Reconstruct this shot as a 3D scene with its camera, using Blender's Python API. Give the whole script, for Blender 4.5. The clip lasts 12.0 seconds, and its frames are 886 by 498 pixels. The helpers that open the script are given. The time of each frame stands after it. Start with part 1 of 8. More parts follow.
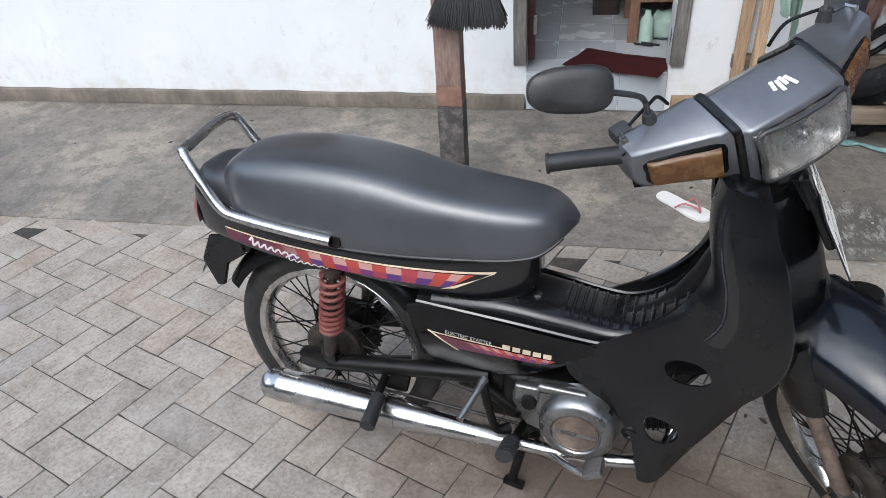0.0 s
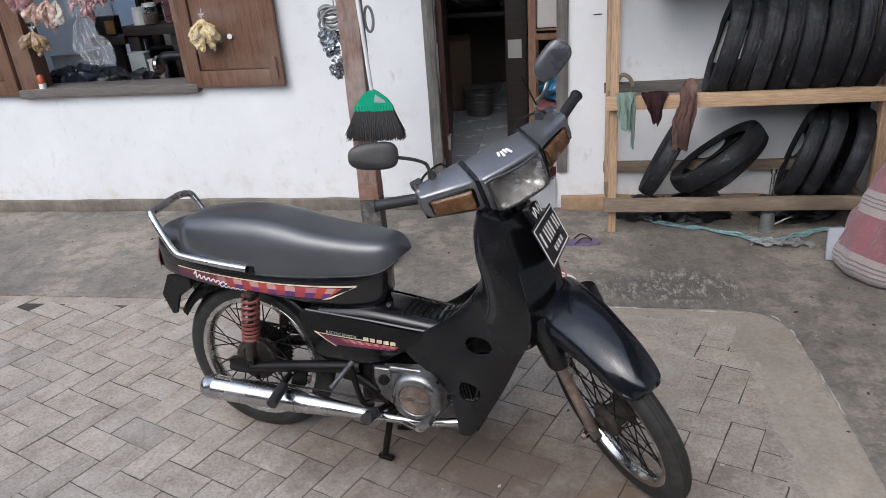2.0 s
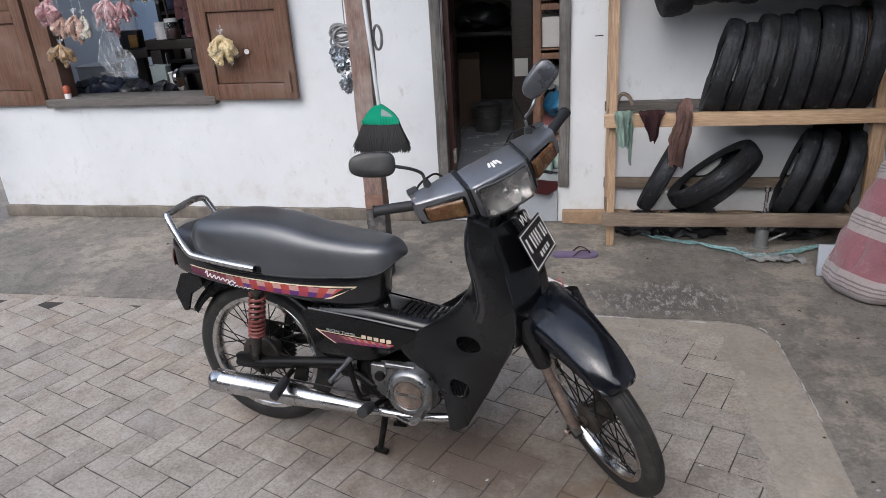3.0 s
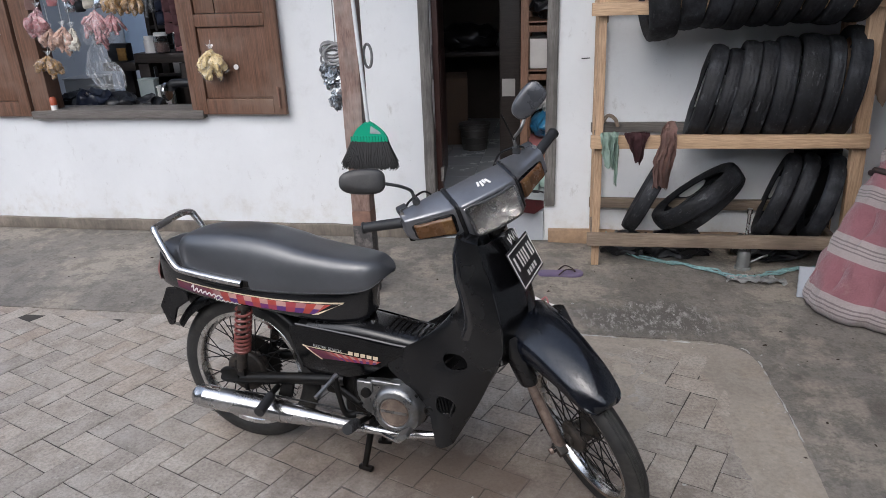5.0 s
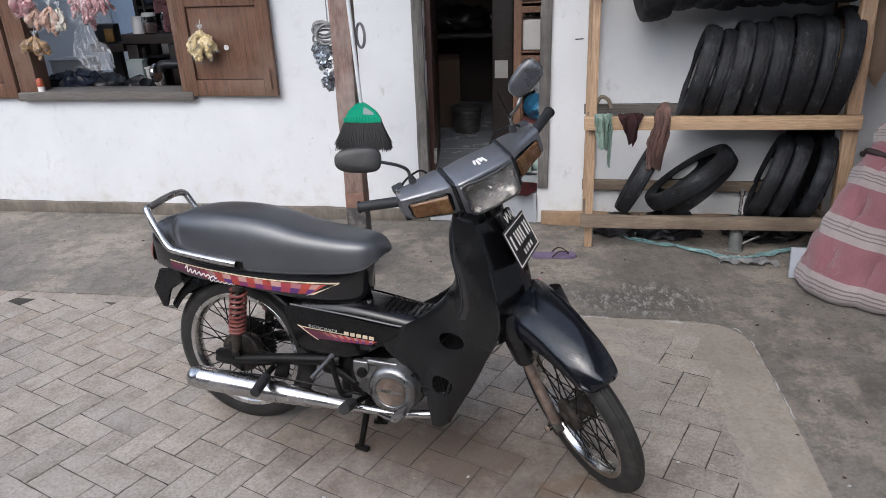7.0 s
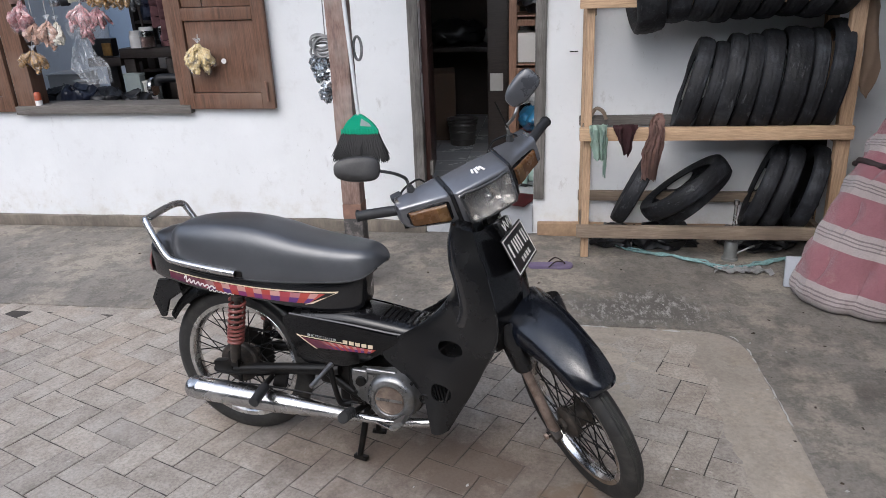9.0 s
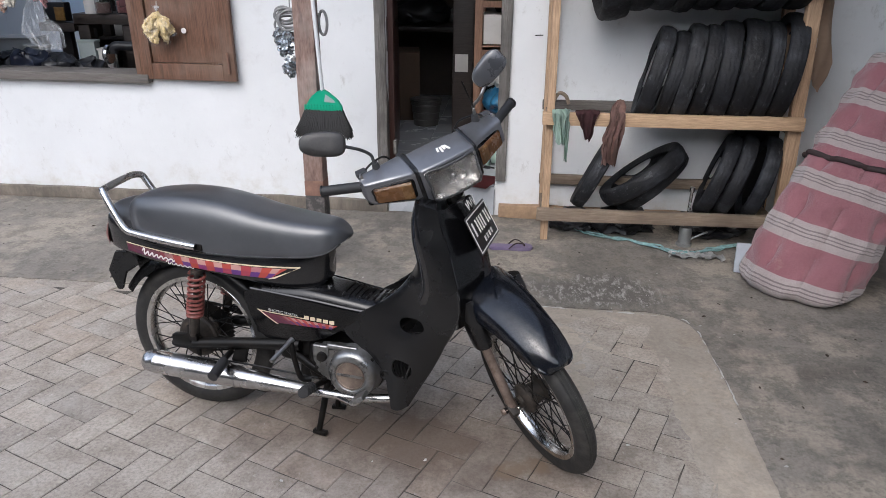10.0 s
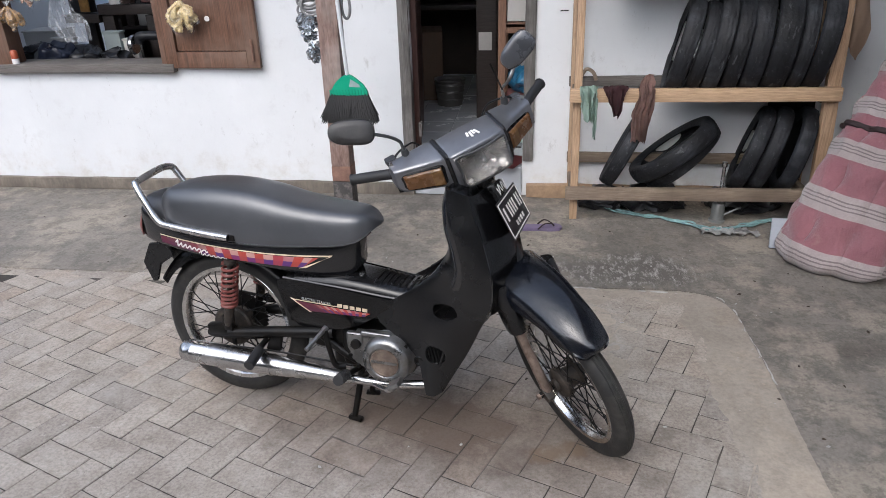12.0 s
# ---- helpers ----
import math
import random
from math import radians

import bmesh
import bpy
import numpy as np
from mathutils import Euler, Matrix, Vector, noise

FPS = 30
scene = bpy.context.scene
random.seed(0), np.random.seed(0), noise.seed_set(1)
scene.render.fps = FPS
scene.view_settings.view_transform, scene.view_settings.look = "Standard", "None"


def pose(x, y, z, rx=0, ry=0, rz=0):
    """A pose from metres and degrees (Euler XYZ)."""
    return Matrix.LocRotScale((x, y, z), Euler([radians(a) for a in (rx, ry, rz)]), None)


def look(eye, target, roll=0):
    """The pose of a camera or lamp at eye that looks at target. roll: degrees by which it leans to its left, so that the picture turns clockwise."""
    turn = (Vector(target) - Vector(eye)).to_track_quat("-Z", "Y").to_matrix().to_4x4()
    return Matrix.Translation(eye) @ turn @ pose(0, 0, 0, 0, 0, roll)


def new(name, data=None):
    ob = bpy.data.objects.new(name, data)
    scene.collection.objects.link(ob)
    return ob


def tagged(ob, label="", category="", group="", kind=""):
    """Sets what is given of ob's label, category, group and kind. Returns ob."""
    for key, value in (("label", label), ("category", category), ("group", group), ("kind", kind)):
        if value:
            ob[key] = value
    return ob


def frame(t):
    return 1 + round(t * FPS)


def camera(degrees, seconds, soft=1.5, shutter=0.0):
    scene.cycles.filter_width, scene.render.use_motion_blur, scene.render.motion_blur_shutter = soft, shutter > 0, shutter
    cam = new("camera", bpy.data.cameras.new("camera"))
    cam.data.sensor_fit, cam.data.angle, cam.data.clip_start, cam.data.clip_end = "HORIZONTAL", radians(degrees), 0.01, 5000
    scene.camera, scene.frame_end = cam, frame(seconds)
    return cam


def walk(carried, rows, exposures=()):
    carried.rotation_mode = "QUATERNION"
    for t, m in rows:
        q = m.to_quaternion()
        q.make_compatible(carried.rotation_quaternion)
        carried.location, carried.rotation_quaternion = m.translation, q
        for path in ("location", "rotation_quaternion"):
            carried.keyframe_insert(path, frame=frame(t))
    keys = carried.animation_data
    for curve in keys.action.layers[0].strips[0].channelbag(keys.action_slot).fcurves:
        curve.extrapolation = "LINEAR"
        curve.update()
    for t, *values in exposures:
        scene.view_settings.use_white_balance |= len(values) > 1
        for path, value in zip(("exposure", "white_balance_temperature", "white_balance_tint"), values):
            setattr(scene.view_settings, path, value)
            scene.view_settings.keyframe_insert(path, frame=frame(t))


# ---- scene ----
cam = camera(66.1, 12.0, soft=0.5)
PATH = [
    (0, (0.1, -1.052, 1.47), (-0.254, 0.545, 0.32), -4.1),
    (0.5, (0.211, -1.208, 1.493), (-0.067, 0.461, 0.426), -3.8),
    (1, (0.428, -1.38, 1.522), (0.067, 0.339, 0.566), -5.2),
    (1.5, (0.507, -1.51, 1.547), (0.149, 0.246, 0.659), -5.4),
    (2, (0.571, -1.708, 1.565), (0.231, 0.08, 0.736), -4.2),
    (2.5, (0.616, -1.826, 1.583), (0.226, -0.021, 0.814), -3.9),
    (3, (0.653, -1.832, 1.585), (0.274, -0.032, 0.8), -3.5),
    (3.5, (0.67, -1.836, 1.589), (0.309, -0.019, 0.835), -2.4),
    (5.5, (0.639, -1.852, 1.591), (0.318, -0.022, 0.852), -2.6),
    (6, (0.64, -1.858, 1.577), (0.334, -0.029, 0.827), -4.7),
    (6.5, (0.63, -1.848, 1.569), (0.385, -0.024, 0.787), -0.8),
    (7, (0.626, -1.85, 1.572), (0.32, -0.034, 0.791), -2.0),
    (9, (0.62, -1.871, 1.562), (0.326, -0.037, 0.818), -2.1),
    (9.5, (0.616, -1.888, 1.556), (0.425, -0.048, 0.798), -0.0),
    (10, (0.61, -1.894, 1.558), (0.437, -0.067, 0.764), 0.6),
    (10.5, (0.604, -1.905, 1.565), (0.461, -0.073, 0.775), 0.0),
    (11, (0.597, -1.869, 1.565), (0.414, -0.067, 0.718), 0.8),
    (11.5, (0.594, -1.87, 1.575), (0.349, -0.062, 0.756), -1.3),
    (12, (0.588, -1.874, 1.573), (0.344, -0.081, 0.722), -1.7),
]
walk(cam, [(t, look(eye, target, roll)) for t, eye, target, roll in PATH],
     exposures=[(0.0, 1.38, 5900, 6), (0.4, 1.34, 6060, 8), (0.8, 1.28, 6100, 9), (1.8, 1.18, 6090, 10), (3.0, 1.09, 6085, 10), (5.5, 1.05, 6085, 10), (6.2, 1.08, 6085, 10), (7.0, 1.17, 6085, 10), (9.0, 1.21, 6085, 10), (10.5, 1.27, 6085, 10), (11.0, 1.29, 6085, 10), (12.0, 1.27, 6085, 10)])

# ---- light ----
world = bpy.data.worlds.new("sky")
scene.world = world
world.use_nodes = True
wn = world.node_tree.nodes
sky = wn.new("ShaderNodeTexSky")
sky.sky_type = "NISHITA"
sky.sun_disc = False
sky.sun_elevation, sky.sun_rotation = radians(47), radians(197)
sky.dust_density, sky.ozone_density = 3.0, 1.0
wn["Background"].inputs["Strength"].default_value = 0.15
haze = wn.new("ShaderNodeHueSaturation")   # thin overcast pales the blue
haze.inputs["Saturation"].default_value = 0.62
world.node_tree.links.new(sky.outputs["Color"], haze.inputs["Color"])
world.node_tree.links.new(haze.outputs["Color"], wn["Background"].inputs["Color"])
sun = new("sun", bpy.data.lights.new("sun", "SUN"))
sun.data.energy, sun.data.angle, sun.data.color = 0.42, radians(80), (1.0, 0.96, 0.9)
sun.matrix_world = look((-3.0, -9.6, 10.8), (0, 0, 0))

# ---- materials ----


def nodes_of(name):
    m = bpy.data.materials.new(name)
    m.use_nodes = True
    t = m.node_tree
    return m, t.nodes, t.links, t.nodes["Principled BSDF"]


def rgba(c, k=1.0):
    return (min(1, c[0] * k), min(1, c[1] * k), min(1, c[2] * k), 1)


def noise_node(N, L, vec, scale, detail=5, rough=0.6, stretch=None):
    if stretch:
        mp = N.new("ShaderNodeMapping")
        mp.inputs["Scale"].default_value = stretch
        L.new(vec, mp.inputs["Vector"])
        vec = mp.outputs["Vector"]
    n = N.new("ShaderNodeTexNoise")
    n.inputs["Scale"].default_value, n.inputs["Detail"].default_value, n.inputs["Roughness"].default_value = scale, detail, rough
    L.new(vec, n.inputs["Vector"])
    return n.outputs["Fac"]


def ramp_node(N, L, fac, stops):
    r = N.new("ShaderNodeValToRGB")
    e = r.color_ramp.elements
    e[0].position, e[0].color = stops[0]
    e[1].position, e[1].color = stops[-1]
    for p, c in stops[1:-1]:
        q = e.new(p)
        q.color = c
    L.new(fac, r.inputs["Fac"])
    return r.outputs["Color"]


def mix_node(N, L, fac, a, b, mode="MIX"):
    m = N.new("ShaderNodeMix")
    m.data_type, m.blend_type = "RGBA", mode
    for sock, v in ((m.inputs[0], fac), (m.inputs[6], a), (m.inputs[7], b)):
        if isinstance(v, bpy.types.NodeSocket):
            L.new(v, sock)
        else:
            sock.default_value = v
    return m.outputs[2]


def coords(N, L, rnd=False, space="Object"):
    tc = N.new("ShaderNodeTexCoord")
    vec = tc.outputs[space]
    if rnd:
        oi = N.new("ShaderNodeObjectInfo")
        mu = N.new("ShaderNodeVectorMath")
        mu.operation = "MULTIPLY_ADD"
        mu.inputs[1].default_value = (1, 1, 1)
        L.new(vec, mu.inputs[0])
        sc = N.new("ShaderNodeVectorMath")
        sc.operation = "SCALE"
        sc.inputs[0].default_value = (37.0, 91.0, 53.0)
        L.new(oi.outputs["Random"], sc.inputs["Scale"])
        L.new(sc.outputs["Vector"], mu.inputs[2])
        return mu.outputs["Vector"], oi.outputs["Random"]
    return vec, None


def bump_node(N, L, bsdf, fac, strength, dist=0.002):
    b = N.new("ShaderNodeBump")
    b.inputs["Strength"].default_value, b.inputs["Distance"].default_value = strength, dist
    L.new(fac, b.inputs["Height"])
    L.new(b.outputs["Normal"], bsdf.inputs["Normal"])


def mat(name, col, rough=0.5, metal=0.0, var=0.18, scale=6.0, fine=60.0, bump=0.15, rvar=0.12, coat=0.0, rnd=False, stretch=None, dirt=None, dirt_amount=0.5, dirt_scale=9.0, spec=0.5):
    """Two scales of variation in colour, roughness and relief; dirt is a second colour that lies in blotches."""
    m, N, L, b = nodes_of(name)
    vec, random_fac = coords(N, L, rnd)
    big = noise_node(N, L, vec, scale, 5, 0.6, stretch)
    small = noise_node(N, L, vec, fine, 4, 0.6, stretch)
    c = ramp_node(N, L, big, [(0.3, rgba(col, 1 - var)), (0.7, rgba(col, 1 + var))])
    f = ramp_node(N, L, small, [(0.3, (1 - var * 0.5,) * 3 + (1,)), (0.7, (1, 1, 1, 1))])
    c = mix_node(N, L, 1.0, c, f, "MULTIPLY")
    if random_fac is not None:
        v = ramp_node(N, L, random_fac, [(0.0, (0.8, 0.8, 0.8, 1)), (0.5, (0.97, 0.96, 0.95, 1)), (1.0, (1.0, 0.97, 0.93, 1))])
        c = mix_node(N, L, 1.0, c, v, "MULTIPLY")
    if dirt:
        dn = noise_node(N, L, vec, dirt_scale, 8, 0.7)
        k = ramp_node(N, L, dn, [(0.48, (0, 0, 0, 1)), (0.68, (dirt_amount,) * 3 + (1,))])
        c = mix_node(N, L, k, c, rgba(dirt))
    L.new(c, b.inputs["Base Color"])
    r = ramp_node(N, L, big, [(0.3, (max(0.02, rough - rvar),) * 3 + (1,)), (0.7, (min(1, rough + rvar),) * 3 + (1,))])
    L.new(r, b.inputs["Roughness"])
    b.inputs["Metallic"].default_value = metal
    b.inputs["Coat Weight"].default_value = coat
    b.inputs["Coat Roughness"].default_value = 0.12
    b.inputs["Specular IOR Level"].default_value = spec
    if bump:
        bump_node(N, L, b, small, bump, 0.0015)
    return m


def wood(name, col, rough=0.65, grain=(30, 2.0, 2.0), var=0.35, dark=None, bump=0.35, rnd=False):
    """Planed timber: grain is the stretch of the noise, largest across the fibres."""
    m, N, L, b = nodes_of(name)
    vec, _ = coords(N, L, rnd)
    g = noise_node(N, L, vec, 2.2, 8, 0.65, grain)
    g2 = noise_node(N, L, vec, 9.0, 6, 0.7, grain)
    big = noise_node(N, L, vec, 3.0, 4)
    c = ramp_node(N, L, g, [(0.25, rgba(col, 1 - var)), (0.5, rgba(col)), (0.78, rgba(col, 1 + var * 0.7))])
    c = mix_node(N, L, 1.0, c, ramp_node(N, L, g2, [(0.35, (0.62, 0.58, 0.55, 1)), (0.6, (1, 1, 1, 1))]), "MULTIPLY")
    if dark:
        c = mix_node(N, L, ramp_node(N, L, big, [(0.45, (0, 0, 0, 1)), (0.7, (0.8, 0.8, 0.8, 1))]), c, rgba(dark))
    L.new(c, b.inputs["Base Color"])
    b.inputs["Roughness"].default_value = rough
    bump_node(N, L, b, g2, bump, 0.002)
    return m


def plaster(name):
    """Limewashed wall with scuffs, damp blotches and a rough trowelled relief."""
    m, N, L, b = nodes_of(name)
    vec, _ = coords(N, L)
    big = noise_node(N, L, vec, 1.3, 5, 0.6)
    mid = noise_node(N, L, vec, 7.0, 8, 0.7)
    scuff = noise_node(N, L, vec, 9.0, 10, 0.75, (1.0, 1.0, 0.55))
    fine = noise_node(N, L, vec, 45.0, 6, 0.7)
    c = ramp_node(N, L, big, [(0.3, (0.60, 0.61, 0.62, 1)), (0.7, (0.69, 0.70, 0.71, 1))])
    c = mix_node(N, L, ramp_node(N, L, mid, [(0.55, (0, 0, 0, 1)), (0.75, (0.6, 0.6, 0.6, 1))]), c, (0.52, 0.52, 0.52, 1))
    c = mix_node(N, L, ramp_node(N, L, scuff, [(0.60, (0, 0, 0, 1)), (0.68, (0.6, 0.6, 0.6, 1))]), c, (0.42, 0.41, 0.40, 1))
    marks = noise_node(N, L, vec, 16.0, 12, 0.8, (1.3, 1.3, 0.7))
    c = mix_node(N, L, ramp_node(N, L, marks, [(0.635, (0, 0, 0, 1)), (0.67, (0.65, 0.65, 0.65, 1))]), c, (0.36, 0.35, 0.34, 1))
    sep = N.new("ShaderNodeSeparateXYZ")
    L.new(vec, sep.inputs[0])
    mr = N.new("ShaderNodeMapRange")
    mr.inputs["From Min"].default_value, mr.inputs["From Max"].default_value = 0.34, 0.06
    L.new(sep.outputs["Z"], mr.inputs["Value"])
    sp = mix_node(N, L, 1.0, mr.outputs["Result"], ramp_node(N, L, mid, [(0.45, (0, 0, 0, 1)), (0.7, (0.7, 0.7, 0.7, 1))]), "MULTIPLY")
    c = mix_node(N, L, sp, c, (0.50, 0.46, 0.40, 1))
    L.new(c, b.inputs["Base Color"])
    b.inputs["Roughness"].default_value = 0.85
    add = mix_node(N, L, 0.35, mid, fine)
    bump_node(N, L, b, add, 0.45, 0.006)
    return m


def concrete(name, col, stains=True):
    """Cement floor: trowel clouds, dark oil and damp stains, pale cement spots."""
    m, N, L, b = nodes_of(name)
    vec, _ = coords(N, L)
    big = noise_node(N, L, vec, 1.1, 6, 0.62)
    mid = noise_node(N, L, vec, 5.0, 9, 0.72, (1.15, 0.8, 1.0))
    fine = noise_node(N, L, vec, 60.0, 6, 0.7)
    amt = 1.0 if stains else 0.4
    patch = noise_node(N, L, vec, 2.0, 10, 0.66)
    grit = noise_node(N, L, vec, 22.0, 8, 0.75, (1.3, 0.7, 1.0))
    c = ramp_node(N, L, big, [(0.3, rgba(col, 0.70 if stains else 0.78)), (0.5, rgba(col)), (0.72, rgba(col, 1.3 if stains else 1.15))])
    c = mix_node(N, L, 1.0, c, ramp_node(N, L, mid, [(0.34, (1 - 0.42 * amt, 1 - 0.44 * amt, 1 - 0.46 * amt, 1)), (0.50, (1, 1, 1, 1)), (0.75, (1.0, 0.96, 0.90, 1))]), "MULTIPLY")
    c = mix_node(N, L, ramp_node(N, L, patch, [(0.50, (0, 0, 0, 1)), (0.57, (0.6 * amt, 0.6 * amt, 0.6 * amt, 1)), (0.75, (0.8 * amt, 0.8 * amt, 0.8 * amt, 1))]), c, rgba((col[0] * 1.75, col[1] * 1.68, col[2] * 1.58)))
    moss = noise_node(N, L, vec, 9.0, 10, 0.78)
    c = mix_node(N, L, ramp_node(N, L, moss, [(0.50, (0, 0, 0, 1)), (0.57, (0.55 * amt, 0.55 * amt, 0.55 * amt, 1)), (0.66, (0, 0, 0, 1))]), c, rgba((col[0] * 0.42, col[1] * 0.43, col[2] * 0.42)))
    c = mix_node(N, L, ramp_node(N, L, grit, [(0.60, (0, 0, 0, 1)), (0.68, (0.45 * amt, 0.45 * amt, 0.45 * amt, 1))]), c, rgba((col[0] * 2.1, col[1] * 2.0, col[2] * 1.9)))
    c = mix_node(N, L, ramp_node(N, L, grit, [(0.30, (0.6 * amt, 0.6 * amt, 0.6 * amt, 1)), (0.38, (0, 0, 0, 1))]), c, rgba(col, 0.4))
    c = mix_node(N, L, 1.0, c, ramp_node(N, L, fine, [(0.3, (0.70, 0.70, 0.70, 1) if stains else (0.78, 0.78, 0.78, 1)), (0.6, (1.04, 1.04, 1.04, 1) if stains else (0.98, 0.98, 0.98, 1))]), "MULTIPLY")
    rough = ramp_node(N, L, mid, [(0.3, (0.55, 0.55, 0.55, 1)), (0.7, (0.85, 0.85, 0.85, 1))])
    if stains:
        mp = N.new("ShaderNodeMapping")
        mp.inputs["Location"].default_value = (-1.1 * 2.1, -1.26 * 4.2, 0)
        mp.inputs["Scale"].default_value = (2.1, 4.2, 0)
        L.new(vec, mp.inputs["Vector"])
        ln = N.new("ShaderNodeVectorMath")
        ln.operation = "LENGTH"
        L.new(mp.outputs["Vector"], ln.inputs[0])
        ad = N.new("ShaderNodeMath")
        ad.operation = "MULTIPLY_ADD"
        ad.inputs[1].default_value, ad.inputs[2].default_value = 1.6, -0.75
        L.new(mid, ad.inputs[0])
        sm = N.new("ShaderNodeMath")
        sm.operation = "ADD"
        L.new(ad.outputs[0], sm.inputs[0])
        L.new(ln.outputs["Value"], sm.inputs[1])
        k = ramp_node(N, L, sm.outputs[0], [(0.55, (0.8, 0.8, 0.8, 1)), (1.1, (0, 0, 0, 1))])
        c = mix_node(N, L, k, c, rgba(col, 0.42))
        spots = noise_node(N, L, vec, 17.0, 12, 0.82, (1.7, 0.75, 1))
        w = mix_node(N, L, 1.0, k, ramp_node(N, L, spots, [(0.50, (0, 0, 0, 1)), (0.60, (0.9, 0.9, 0.9, 1))]), "MULTIPLY")
        c = mix_node(N, L, w, c, (0.42, 0.41, 0.385, 1))
    L.new(c, b.inputs["Base Color"])
    L.new(rough, b.inputs["Roughness"])
    bump_node(N, L, b, mix_node(N, L, 0.4, mid, fine), 0.35, 0.006)
    return m


def old_rubber():
    """Perished tyre rubber: grey bloom, chalky scratches, tread relief."""
    m, N, L, b = nodes_of("scuffed_old_tyre")
    vec, rf = coords(N, L, True)
    big = noise_node(N, L, vec, 6.0, 6, 0.65)
    scr = noise_node(N, L, vec, 11.0, 10, 0.8, (3.0, 1.0, 1.0))
    fine = noise_node(N, L, vec, 80.0, 5, 0.7)
    c = ramp_node(N, L, big, [(0.3, (0.006, 0.006, 0.007, 1)), (0.52, (0.013, 0.014, 0.017, 1)), (0.70, (0.042, 0.046, 0.055, 1))])
    c = mix_node(N, L, 1.0, c, ramp_node(N, L, rf, [(0.0, (0.6, 0.6, 0.6, 1)), (0.6, (1, 1, 1, 1)), (1.0, (1.0, 0.97, 0.9, 1))]), "MULTIPLY")
    c = mix_node(N, L, ramp_node(N, L, scr, [(0.58, (0, 0, 0, 1)), (0.63, (0.4, 0.4, 0.4, 1)), (0.69, (0, 0, 0, 1))]), c, (0.16, 0.165, 0.175, 1))
    c = mix_node(N, L, ramp_node(N, L, fine, [(0.62, (0, 0, 0, 1)), (0.7, (0.4, 0.4, 0.4, 1))]), c, (0.10, 0.10, 0.10, 1))
    L.new(c, b.inputs["Base Color"])
    b.inputs["Roughness"].default_value = 0.62
    b.inputs["Specular IOR Level"].default_value = 0.3
    vo = N.new("ShaderNodeTexVoronoi")
    vo.inputs["Scale"].default_value = 55.0
    L.new(vec, vo.inputs["Vector"])
    bump_node(N, L, b, mix_node(N, L, 0.5, vo.outputs["Distance"], fine), 0.6, 0.004)
    return m


